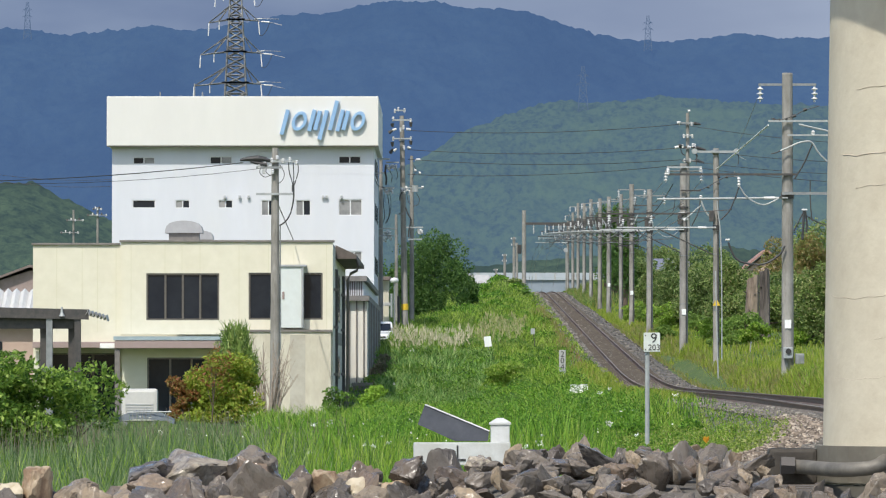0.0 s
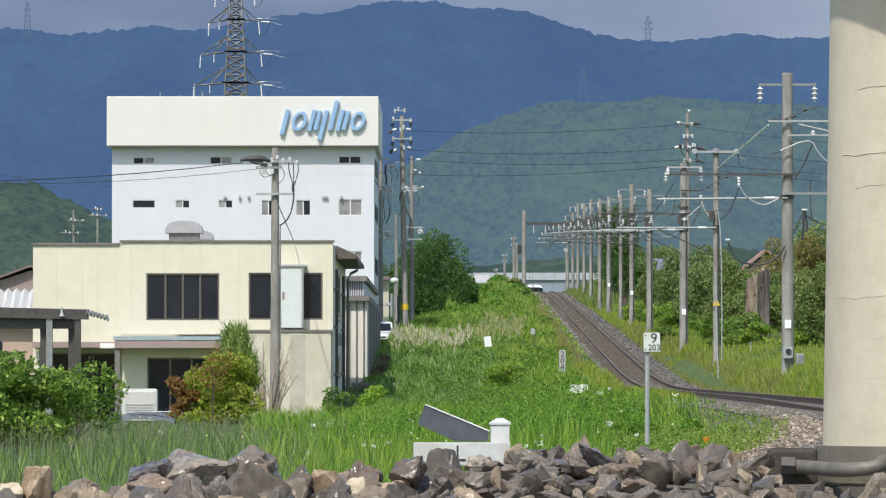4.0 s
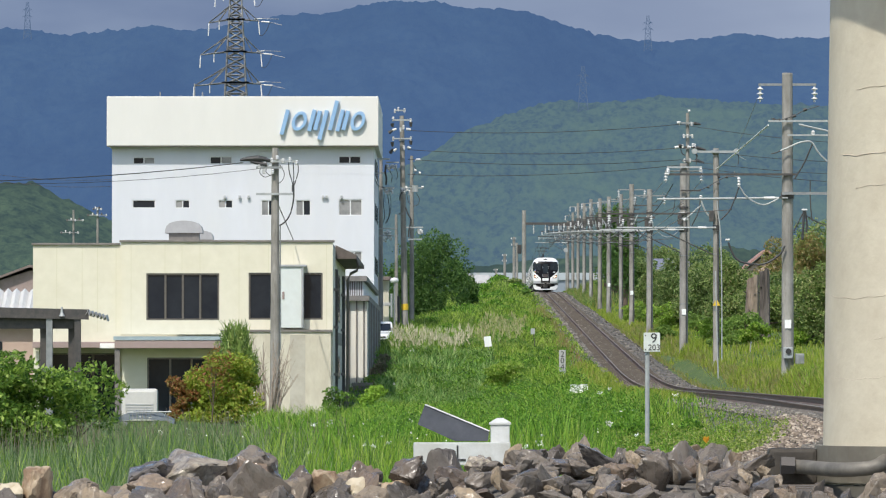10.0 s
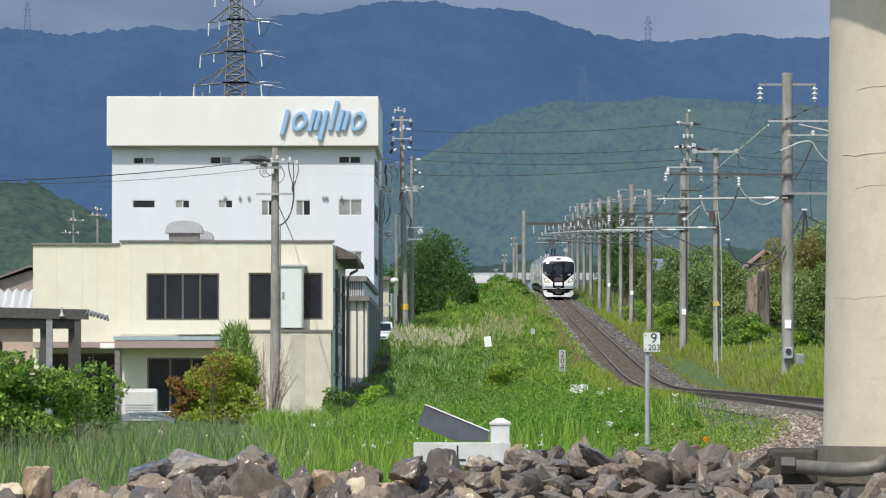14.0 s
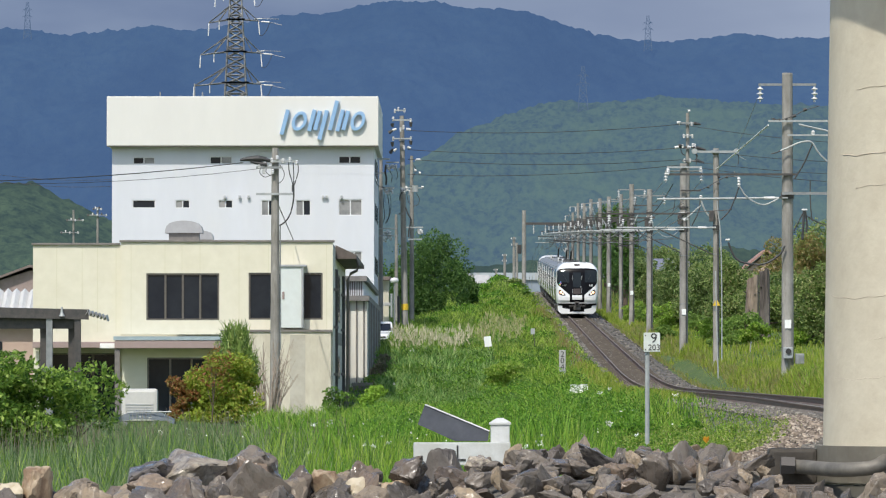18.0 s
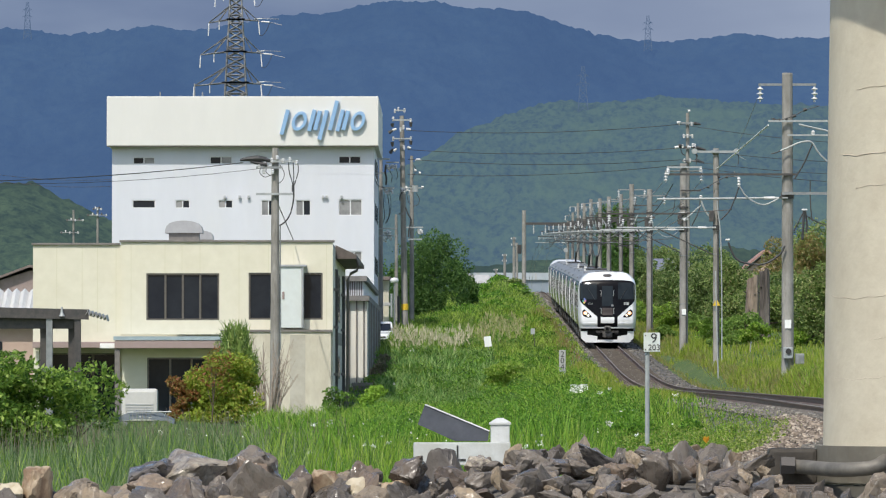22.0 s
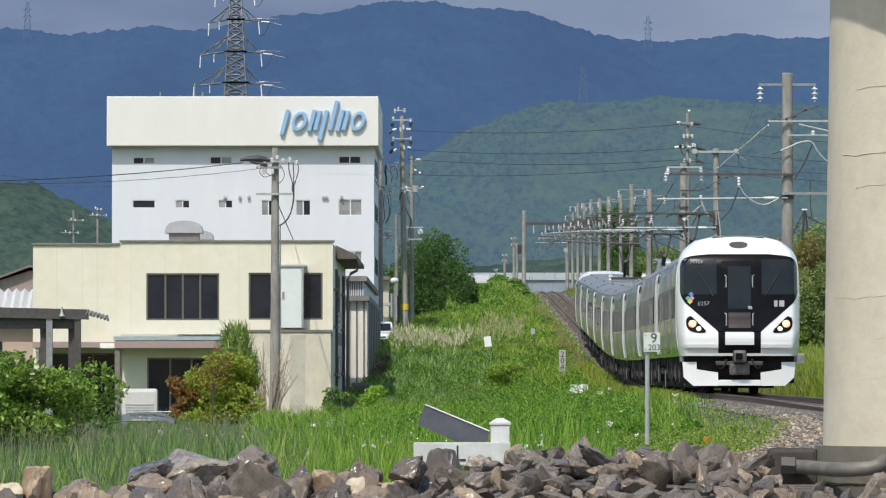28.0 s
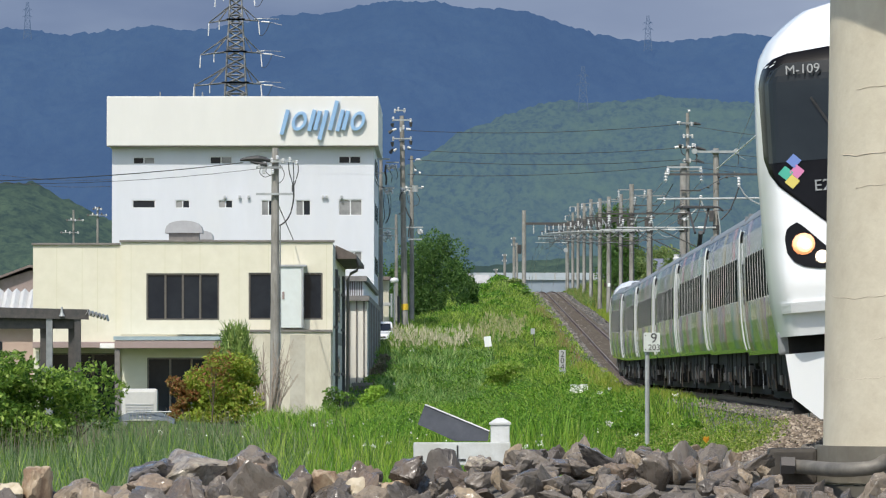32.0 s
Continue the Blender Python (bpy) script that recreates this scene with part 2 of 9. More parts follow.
M_leaf_bank = leaf_material("bank_tree_leaves", [(0.06, 0.11, 0.03), (0.145, 0.23, 0.052), (0.23, 0.325, 0.085), (0.325, 0.40, 0.13), (0.40, 0.38, 0.18)])
M_leaf_feather = leaf_material("feathery_grey_green_leaves", [(0.09, 0.17, 0.04), (0.20, 0.31, 0.07), (0.31, 0.42, 0.11), (0.40, 0.46, 0.16)])
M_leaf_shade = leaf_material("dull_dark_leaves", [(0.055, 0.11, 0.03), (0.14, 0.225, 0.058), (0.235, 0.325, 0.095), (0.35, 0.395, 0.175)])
M_flower = material("white_petals", (0.85, 0.85, 0.78), 0.7)
M_flower_or = material("orange_petals", (0.85, 0.42, 0.03), 0.7)


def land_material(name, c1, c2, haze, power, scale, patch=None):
    """Far hills: wooded slopes whose distance haze is painted as an even glow."""
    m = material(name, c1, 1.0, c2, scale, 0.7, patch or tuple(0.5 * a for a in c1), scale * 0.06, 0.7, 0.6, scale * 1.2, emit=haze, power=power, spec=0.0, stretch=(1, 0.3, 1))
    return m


# bluish glow paints the haze, and the cloud shade on the far range
M_mtn_far = land_material("hazed_far_mountain_woods", (0.012, 0.022, 0.03), (0.018, 0.03, 0.034), (0.066, 0.127, 0.28), 0.71, 0.12)
# the last colour paints paler patches as sunlit slopes
M_mtn_mid = land_material("hazed_middle_hill_woods", (0.011, 0.021, 0.014), (0.034, 0.053, 0.022), (0.084, 0.143, 0.252), 0.605, 0.3, (0.046, 0.069, 0.021))
M_mtn_near = land_material("hazed_near_hill_woods", (0.012, 0.022, 0.014), (0.045, 0.066, 0.032), (0.06, 0.10, 0.125), 0.5, 0.3)


# ---- mesh helpers
def part(name, bm, mat, parent, label="", smooth=False):
    me = bpy.data.meshes.new(name)
    bm.to_mesh(me)
    bm.free()
    me.materials.append(mat)
    if smooth:
        me.shade_smooth()
    ob = new(name, me)
    ob.parent = parent
    if label:
        tagged(ob, label)
    return ob


def raw(name, verts, faces, mat, parent=None):
    me = bpy.data.meshes.new(name)
    me.from_pydata(np.asarray(verts).tolist(), [], [list(map(int, f)) for f in faces])
    me.materials.append(mat)
    ob = new(name, me)
    ob.parent = parent
    return ob


def thing(name, label, category, x=0, y=0, z=0, rz=0, group="", kind=""):
    ob = new(name)
    ob.matrix_basis = pose(x, y, z, 0, 0, rz)
    return tagged(ob, label, category, group, kind)


def box(bm, x0, x1, y0, y1, z0, z1, bev=0.0):
    vs = [bm.verts.new((x, y, z)) for z in (z0, z1) for y in (y0, y1) for x in (x0, x1)]
    fs = [bm.faces.new([vs[i] for i in f]) for f in ((0, 2, 3, 1), (4, 5, 7, 6), (0, 1, 5, 4), (2, 6, 7, 3), (0, 4, 6, 2), (1, 3, 7, 5))]
    if bev:
        es = {e for f in fs for e in f.edges}
        bmesh.ops.bevel(bm, geom=list(es), offset=bev, segments=2, affect="EDGES", profile=0.6)
    return bm


def bx(x0, x1, y0, y1, z0, z1, bev=0.0):
    return box(bmesh.new(), x0, x1, y0, y1, z0, z1, bev)


def tube(bm, pts, r, n=8, r_end=None, caps=True):
    """A round bar along points, with an even or tapered radius."""
    pts = [Vector(p) for p in pts]
    rings = []
    for i, p in enumerate(pts):
        a = pts[max(0, i - 1)]
        c = pts[min(len(pts) - 1, i + 1)]
        d = (c - a).normalized()
        u = d.cross(Vector((0, 0, 1)) if abs(d.z) < 0.95 else Vector((1, 0, 0))).normalized()
        w = u.cross(d)
        rr = r if r_end is None else r + (r_end - r) * i / (len(pts) - 1)
        rings.append([bm.verts.new(p + (u * math.cos(2 * math.pi * k / n) + w * math.sin(2 * math.pi * k / n)) * rr) for k in range(n)])
    for a, c in zip(rings, rings[1:]):
        for k in range(n):
            bm.faces.new((a[k], a[(k + 1) % n], c[(k + 1) % n], c[k]))
    if caps and n > 2:
        bm.faces.new(rings[0][::-1])
        bm.faces.new(rings[-1])
    return bm


def tb(pts, r, n=8, r_end=None):
    bm = tube(bmesh.new(), pts, r, n, r_end)
    bmesh.ops.recalc_face_normals(bm, faces=bm.faces)
    return bm


def sag(a, b, drop, n=10):
    a, b = Vector(a), Vector(b)
    return [a.lerp(b, i / n) - Vector((0, 0, 4 * drop * (i / n) * (1 - i / n))) for i in range(n + 1)]


def lathe(profile, n=12, at=(0, 0, 0)):
    """A turned shape from (radius, height) pairs."""
    bm = bmesh.new()
    rings = [[bm.verts.new((at[0] + r * math.cos(2 * math.pi * k / n), at[1] + r * math.sin(2 * math.pi * k / n), at[2] + z)) for k in range(n)] for r, z in profile]
    for a, c in zip(rings, rings[1:]):
        for k in range(n):
            bm.faces.new((a[k], a[(k + 1) % n], c[(k + 1) % n], c[k]))
    bm.faces.new(rings[0][::-1])
    bm.faces.new(rings[-1])
    return bm


def text_mesh(name, body, size, mat, parent, m, depth=0.004):
    cu = bpy.data.curves.new(name, "FONT")
    cu.body, cu.size, cu.align_x, cu.align_y, cu.extrude = body, size, "CENTER", "CENTER", depth
    tmp = bpy.data.objects.new("tmp", cu)
    scene.collection.objects.link(tmp)
    bpy.context.view_layer.update()
    me = bpy.data.meshes.new_from_object(tmp.evaluated_get(bpy.context.evaluated_depsgraph_get()))
    bpy.data.objects.remove(tmp)
    me.materials.clear()
    me.materials.append(mat)
    ob = new(name, me)
    ob.parent = parent
    ob.matrix_basis = m
    return ob


# ---- the line of the railway: its plan and its profile by the distance ahead
def track_x(d):
    d = np.asarray(d, float)
    sway = np.interp(d, [40, 60, 105, 128, 153, 200, 240, 290, 330, 400], [0.07, 0.07, 0.10, 0.11, 0.05, -0.03, -0.07, -0.06, -0.05, 0.0])
    return 7.27 + 0.0080 * (d - 153.4) - 0.00083 * np.clip(105 - d, 0, None) ** 2 + sway


def track_z(d):
    d = np.asarray(d, float)

    def ramp(a, b, g):
        t = np.clip(d - a, 0, b - a)
        return g * t * t / (2 * (b - a)) + g * np.clip(d - b, 0, None)
    return ramp(205, 270, 0.022) - ramp(600, 840, 0.022) - ramp(860, 960, 0.03) + ramp(1150, 1300, 0.045)


def cant(d):
    """Lean of the track towards the inside of the curve, in radians."""
    return radians(4.5) * np.clip((135 - np.asarray(d, float)) / 55, 0, 1)


def dip(d):
    """How far the canted track sinks at the start of the curve."""
    return 0.045 * np.exp(-((np.asarray(d, float) - 103) / 20) ** 2)


def smooth(a, b, v):
    t = np.clip((np.asarray(v, float) - a) / (b - a), 0, 1)
    return t * t * (3 - 2 * t)


def ground_z(x, d):
    x, d = np.asarray(x, float), np.asarray(d, float)
    tz, lat = track_z(d), x - track_x(d)
    left = -0.5 - 0.9 * smooth(60, 200, d) - 0.3 * np.exp(-((d - 98) / 32) ** 2) + (tz + 0.9) * smooth(255, 340, d) - 3.4 * smooth(420, 620, d) * smooth(1.0, -4.5, x)
    bed = tz - 0.62
    left = left - 0.9 * smooth(-2.9, -3.8, x) * smooth(345, 375, d) * smooth(500, 440, d)
    right = tz - 0.45 + 0.5 * smooth(3, 7, lat) + 0.5 * smooth(520, 640, d) * smooth(860, 760, d) + 0.012 * np.clip(lat - 7, 0, 60)
    z = np.where(lat < 0, left + (bed - left) * smooth(-8, -2.6, lat), bed + (right - bed) * smooth(2.4, 4.5, lat))
    z = z + 0.95 * smooth(2.3, 3.2, lat) * smooth(140, 175, d) * smooth(500, 290, d)
    z = z + 1.35 * np.exp(-((d - 655) / 80) ** 2) * np.exp(-((lat + 5.0) / 2.3) ** 2)
    far = smooth(1000, 1400, d)
    z = z * (1 - far) + far * (0.0105 * d)
    return z + 0.06 * np.sin(x * 0.9 + d * 0.31) * np.sin(d * 0.17 - x * 0.4) * smooth(2.5, 5, np.abs(lat))



# ---- ground, one sheet to the foot of the hills
def build_ground():
    ds = np.concatenate([np.arange(-60, 60, 6), np.arange(60, 420, 7), np.arange(420, 1000, 14), np.arange(1000, 4900, 150)])
    us = np.concatenate([-np.geomspace(1800, 45, 14), np.arange(-40, 44, 1.6), np.geomspace(46, 1800, 14)])
    gx, gd = np.meshgrid(us, ds)
    gz = ground_z(gx, gd)
    n, m = gx.shape
    v = np.stack([gx, gd, gz], -1).reshape(-1, 3)
    i = (np.arange(n - 1)[:, None] * m + np.arange(m - 1)[None]).ravel()
    f = np.stack([i, i + 1, i + m + 1, i + m], -1)
    ob = raw("ground", v, f, M_ground)
    ob.data.shade_smooth()
    tagged(ob, "uneven green ground of soil and low grass", "ground", kind="structure")


build_ground()


# ---- far hills and the sky behind them
def ridge(name, mat, d_crest, d_foot, crest, z_foot, bump, label, seed, nx=420, ny=90):
    """A wooded range. crest: pairs of sideways metres and height in metres."""
    cx, cz = np.array([c[0] for c in crest], float), np.array([c[1] for c in crest], float)
    xs = np.linspace(cx[0], cx[-1], nx)
    top = np.interp(xs, cx, cz)
    k = np.hanning(9)
    top = np.convolve(np.pad(top, 4, mode="edge"), k / k.sum(), "valid")
    v = []
    for j in range(ny + 6):
        t = min(j / ny, 1.0)
        back = max(0, j - ny) / 6
        d = d_foot + (d_crest - d_foot) * t + back * 500
        prof = t ** 0.85
        for x, h in zip(xs, top):
            p = Vector((x * 0.006 + seed, d * 0.004, seed * 3.1))
            gully = noise.fractal(p, 1.0, 2.0, 5) * bump * 7.0 * math.sin(math.pi * min(1, t)) ** 0.7
            p2 = Vector((x * 0.05 + seed, d * 0.03, 1.7))
            rough = noise.fractal(p2, 0.7, 2.0, 4) * bump * (1.0 if t < 1 else 0.45)
            if t > 0.97:
                rough += 1.6 * noise.noise(Vector((x * 0.3, d * 0.05, seed))) + 1.2 * noise.noise(Vector((x * 0.11, 4.0, seed)))
            v.append((x, d, z_foot + (h - z_foot) * prof + gully + rough - back * back * 200))
    m = nx
    i = (np.arange(ny + 5)[:, None] * m + np.arange(m - 1)[None]).ravel()
    ob = raw(name, v, np.stack([i, i + 1, i + m + 1, i + m], -1), mat)
    ob.data.shade_smooth()
    tagged(ob, label, "mountain", kind="structure")


D1 = 4300
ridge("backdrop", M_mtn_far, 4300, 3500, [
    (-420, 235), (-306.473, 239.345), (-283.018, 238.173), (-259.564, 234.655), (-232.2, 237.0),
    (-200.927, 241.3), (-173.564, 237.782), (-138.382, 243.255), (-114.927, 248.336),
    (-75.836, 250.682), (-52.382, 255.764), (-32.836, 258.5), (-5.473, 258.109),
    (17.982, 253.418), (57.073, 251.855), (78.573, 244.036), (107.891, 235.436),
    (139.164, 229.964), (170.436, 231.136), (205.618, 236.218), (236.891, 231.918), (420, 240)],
    40, 2.4, "wooded mountain range with blue haze and cloud shade painted in", 2.0)
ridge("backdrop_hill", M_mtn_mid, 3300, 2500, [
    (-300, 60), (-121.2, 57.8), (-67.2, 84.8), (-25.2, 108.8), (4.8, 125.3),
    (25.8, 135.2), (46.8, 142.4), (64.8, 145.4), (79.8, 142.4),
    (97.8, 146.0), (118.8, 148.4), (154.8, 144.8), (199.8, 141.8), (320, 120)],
    30, 4.2, "green wooded hill with haze and sunlit patches painted in", 7.0)
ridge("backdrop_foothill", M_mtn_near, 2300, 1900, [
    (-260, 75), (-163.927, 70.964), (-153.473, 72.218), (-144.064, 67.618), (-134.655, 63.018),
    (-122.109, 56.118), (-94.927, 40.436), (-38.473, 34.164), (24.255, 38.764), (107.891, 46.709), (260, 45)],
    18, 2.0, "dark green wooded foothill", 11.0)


def build_sky_backdrop():
    m = bpy.data.materials.new("distant_cloud")
    m.use_nodes = True
    nt = m.node_tree
    nt.nodes.remove(nt.nodes["Principled BSDF"])
    em = nt.nodes.new("ShaderNodeEmission")
    tx = nt.nodes.new("ShaderNodeTexNoise")
    tc = nt.nodes.new("ShaderNodeTexCoord")
    mp = nt.nodes.new("ShaderNodeMapping")
    mp.inputs["Scale"].default_value = (0.004, 0.004, 0.012)
    tx.inputs["Scale"].default_value = 1.0
    tx.inputs["Detail"].default_value = 5
    rp = nt.nodes.new("ShaderNodeValToRGB")
    rp.color_ramp.elements[0].position, rp.color_ramp.elements[1].position = 0.35, 0.7
    rp.color_ramp.elements[0].color = (0.150, 0.203, 0.325, 1)
    rp.color_ramp.elements[1].color = (0.235, 0.295, 0.415, 1)
    # the cloud thins out towards one side
    sp, gr, mx = nt.nodes.new("ShaderNodeSeparateXYZ"), nt.nodes.new("ShaderNodeMapRange"), nt.nodes.new("ShaderNodeMix")
    mx.data_type = "RGBA"
    gr.inputs[1].default_value, gr.inputs[2].default_value = -60.0, 420.0
    gr.inputs[3].default_value, gr.inputs[4].default_value = 0.0, 0.5
    mx.inputs[7].default_value = (0.42, 0.47, 0.58, 1)
    for a, b in ((tc.outputs["Object"], sp.inputs[0]), (sp.outputs["X"], gr.inputs[0]), (gr.outputs[0], mx.inputs[0]), (rp.outputs[0], mx.inputs[6])):
        nt.links.new(a, b)
    for a, b in ((tc.outputs["Object"], mp.inputs["Vector"]), (mp.outputs["Vector"], tx.inputs["Vector"]), (tx.outputs["Fac"], rp.inputs[0]),
                 (mx.outputs[2], em.inputs["Color"]), (em.outputs[0], nt.nodes["Material Output"].inputs["Surface"])):
        nt.links.new(a, b)
    v = [(900 * math.sin(a), 4920 + 60 * math.cos(a), z) for a in np.linspace(-1, 1, 13) for z in (150, 700)]
    ob = raw("backdrop_sky", v, [(2 * i, 2 * i + 2, 2 * i + 3, 2 * i + 1) for i in range(12)], m)
    ob.visible_shadow = False
    tagged(ob, "grey-blue cloud bank over the mountains", "sky", kind="structure")


build_sky_backdrop()


# ---- the railway line
def strip(name, mat, prof, ds, label, category, parent=None):
    """A shape of (sideways, up) pairs drawn along the line."""
    v = []
    for d in ds:
        x0, z0 = float(track_x(d)), float(track_z(d))
        c = float(cant(d))
        z0 -= float(dip(d))
        v += [(x0 + a - b * math.sin(c), d, z0 + b + a * math.sin(c)) for a, b in prof]
    m = len(prof)
    f = [(i * m + k, i * m + k + 1, (i + 1) * m + k + 1, (i + 1) * m + k) for i in range(len(ds) - 1) for k in range(m - 1)]
    ob = raw(name, v, f, mat, parent)
    return tagged(ob, label, category, kind="structure") if category else ob


LINE = np.concatenate([np.arange(-40, 240, 4.0), np.arange(240, 1300, 10.0)])
strip("ballast_bed", M_ballast, [(-2.7, -0.66), (-1.75, -0.19), (-1.2, -0.16), (0, -0.17), (1.2, -0.16), (1.75, -0.19), (2.7, -0.66)], LINE,
      "grey-brown ballast bed of a single railway line", "ballast")
railway = thing("railway_track", "single rusty railway track on grey-brown ballast", "railway track", kind="structure")
for side in (-0.567, 0.567):
    strip("rail", M_rail, [(side - 0.065, -0.15), (side - 0.06, -0.135), (side - 0.012, -0.12), (side - 0.012, -0.045), (side - 0.034, -0.03), (side - 0.034, -0.006),
                           (side + 0.034, -0.006), (side + 0.034, -0.03), (side + 0.012, -0.045), (side + 0.012, -0.12), (side + 0.06, -0.135), (side + 0.065, -0.15)], LINE, "", "", railway)
    strip("rail_head", M_rail_top, [(side - 0.03, -0.003), (side - 0.02, 0.0), (side + 0.02, 0.0), (side + 0.03, -0.003)], LINE, "", "", railway)



# ---- the train: nine cars, the leading one with a cab
HALF = 1.47
CAR, GAP = 20.5, 0.5
SIDE = [(1.36, 0.93), (1.42, 1.15), (1.465, 1.55), (1.47, 1.9), (1.47, 2.6), (1.44, 3.1), (1.37, 3.36), (1.2, 3.52)]
ROOF = [(1.2, 3.52), (0.9, 3.63), (0.45, 3.69), (0, 3.7), (-0.45, 3.69), (-0.9, 3.63), (-1.2, 3.52)]


def tunnel(profile, y0, y1, ny=2):
    bm = bmesh.new()
    rows = [[bm.verts.new((x, y0 + (y1 - y0) * j / (ny - 1), z)) for x, z in profile] for j in range(ny)]
    for a, c in zip(rows, rows[1:]):
        for k in range(len(profile) - 1):
            bm.faces.new((a[k], a[k + 1], c[k + 1], c[k]))
    return bm


def side_at(z):
    zs, xs = [p[1] for p in SIDE], [p[0] for p in SIDE]
    return float(np.interp(z, zs, xs))


def side_patch(s, y0, y1, z0, z1, off, nz=3):
    """A patch on the car's side, s = -1 or 1, standing off by off."""
    bm = bmesh.new()
    rows = []
    for j in range(nz + 1):
        z = z0 + (z1 - z0) * j / nz
        rows.append([bm.verts.new((s * (side_at(z) + off), y, z)) for y in (y0, y1)])
    for a, c in zip(rows, rows[1:]):
        bm.faces.new((a[0], a[1], c[1], c[0]) if s > 0 else (a[1], a[0], c[0], c[1]))
    geo = bmesh.ops.extrude_face_region(bm, geom=list(bm.faces))
    bmesh.ops.translate(bm, verts=[g for g in geo["geom"] if isinstance(g, bmesh.types.BMVert)], vec=(-s * (off + 0.02), 0, 0))
    return bm


PALETTE = [M_tsand, M_tlilac, M_tslate, M_trose, M_tteal]
M_under_brown = material("underframe_brown_dust", (0.06, 0.048, 0.038), 0.9, (0.03, 0.025, 0.02), 3, 0.6)


def car_common(car, y0, y1, turn):
    """Body, roof, windows and running gear between y0 (leading) and y1."""
    part("body", tunnel([(x, z) for x, z in SIDE] + [(x, z) for x, z in ROOF[1:-1]] + [(-x, z) for x, z in SIDE[::-1]] + [(1.36, 0.93)], y0, y1, 2), M_tside, car, "glossy silver-white body side")
    part("roof", tunnel([(x, z + 0.006) for x, z in ([(1.385, 3.32), (1.37, 3.36)] + ROOF + [(-1.37, 3.36), (-1.385, 3.32)])], y0, y1, 2), M_tgrey, car, "grey roof sheet", smooth=True)
    for y in (y0 + 0.01, y1 - 0.01):
        part("end_wall", bx(-1.34, 1.34, y - 0.005, y + 0.005, 0.95, 3.5), M_tgrey, car)
    ym = (y0 + y1) / 2
    part("roof_unit", bx(-0.85, 0.85, ym - 2.2, ym + 2.2, 3.6, 3.74, 0.05), M_tgrey, car, "low grey rooftop air-conditioning unit")
    part("gangway", bx(-0.5, 0.5, y1, y1 + GAP, 1.05, 3.1), M_rubber, car)
    for s in (-1, 1):
        n = 13
        w0, w1 = y0 + 2.6, y1 - 2.6
        part("window_band", side_patch(s, w0 - 0.05, w1 + 0.05, 1.90, 2.70, 0.002), M_twindow, car, "dark window band")
        for i in range(n):
            a = w0 + (w1 - w0) * i / n
            part("window_pane", side_patch(s, a + 0.10, a + (w1 - w0) / n - 0.10, 1.93, 2.67, 0.004), M_twindow, car)
            if i:
                part("window_pillar", side_patch(s, a - 0.055, a + 0.055, 1.89, 2.71, 0.007), M_tw, car, "white window pillar")
        for yy in (y0 + 1.15, y1 - 1.15):
            door = part("door", side_patch(s, yy - 0.55, yy + 0.55, 1.0, 2.95, 0.004), M_tside, car, "side door")
            part("door_window", side_patch(s, yy - 0.28, yy + 0.28, 1.85, 2.6, 0.012), M_tglass, door)
        for yy in ((y0 + 0.35, y1 - 0.35)):
            bm = bmesh.new()
            tube(bm, [(s * (side_at(z) + 0.03), yy, z) for z in (1.03, 1.15, 1.3, 1.5, 1.7, 2.2, 2.7, 3.1, 3.25)], 0.011, 8)
            part("downpipe", bm, M_tw, car, "white vertical edge pipe")
        part("sill", side_patch(s, y0, y1, 0.93, 1.0, 0.006), M_tside, car)
        # coloured bands over the windows and below them
        L = y1 - y0
        for k, f in enumerate((0.20, 0.44, 0.76)):
            mt = PALETTE[(turn + 2 * k + (s > 0)) % 5]
            part("colour_panel", side_patch(s, y0 + f * L, y0 + f * L + 1.25, 2.715, 3.33, 0.004), mt, car, "muted coloured band over the windows")
        for k, f in enumerate((0.12, 0.18, 0.24, 0.47, 0.53, 0.60, 0.80, 0.86)):
            mt = (PALETTE + [M_tmist])[(turn * 2 + 5 * k + (s > 0)) % 6]
            part("colour_panel", side_patch(s, y0 + f * L, y0 + f * L + 0.06 * L - 0.12, 1.0, 1.885, 0.004, 5), mt, car, "muted coloured band below the windows")
        for k, yy in enumerate((y0 + 0.75, y1 - 0.75)):
            part("side_lamp", side_patch(s, yy - 0.05, yy + 0.05, 3.0, 3.2, 0.03), M_tblack, car, "small dark side lamp")
        rr = random.Random(31 + turn * 2 + (s > 0))
        for k in range(13):
            yy = y0 + 0.8 + k * (L - 1.6) / 13 + rr.uniform(0, 0.9)
            za = rr.uniform(0.55, 0.92)
            part("underframe_pipe", tb([(s * 1.275, yy, za), (s * 1.275, yy + rr.uniform(-0.1, 0.1), za - rr.uniform(0.15, 0.5))], rr.choice((0.008, 0.011, 0.014)), 5), rr.choice((M_galv, M_darksteel, M_under_brown)), car, "thin steel pipe")
        for k in range(5):
            yy = y0 + 1.0 + k * (L - 3.0) / 5 + rr.uniform(0, 1.4)
            za = rr.uniform(0.35, 0.6)
            part("underframe_case", bx(min(s * 1.2, s * 1.285), max(s * 1.2, s * 1.285), yy, yy + rr.uniform(0.3, 0.8), za, za + rr.uniform(0.12, 0.3), 0.015), rr.choice((M_darksteel, M_under_brown)), car)
    # underframe boxes and bogies
    for k in range(5):
        yy = y0 + 4.6 + k * 2.3
        part("underframe_box", bx(-1.25, 1.25, yy, yy + 1.7 + 0.3 * (k % 2), 0.28 + 0.06 * (k % 3), 0.94, 0.03), M_tunder, car)
    part("underframe_core", bx(-0.95, 0.95, y0 + 0.4, y1 - 0.2, 0.13, 0.75), M_tunder, car)
    part("underframe", bx(-1.2, 1.2, y0 + 0.3, y1 - 0.1, 0.72, 0.945), M_tunder, car)
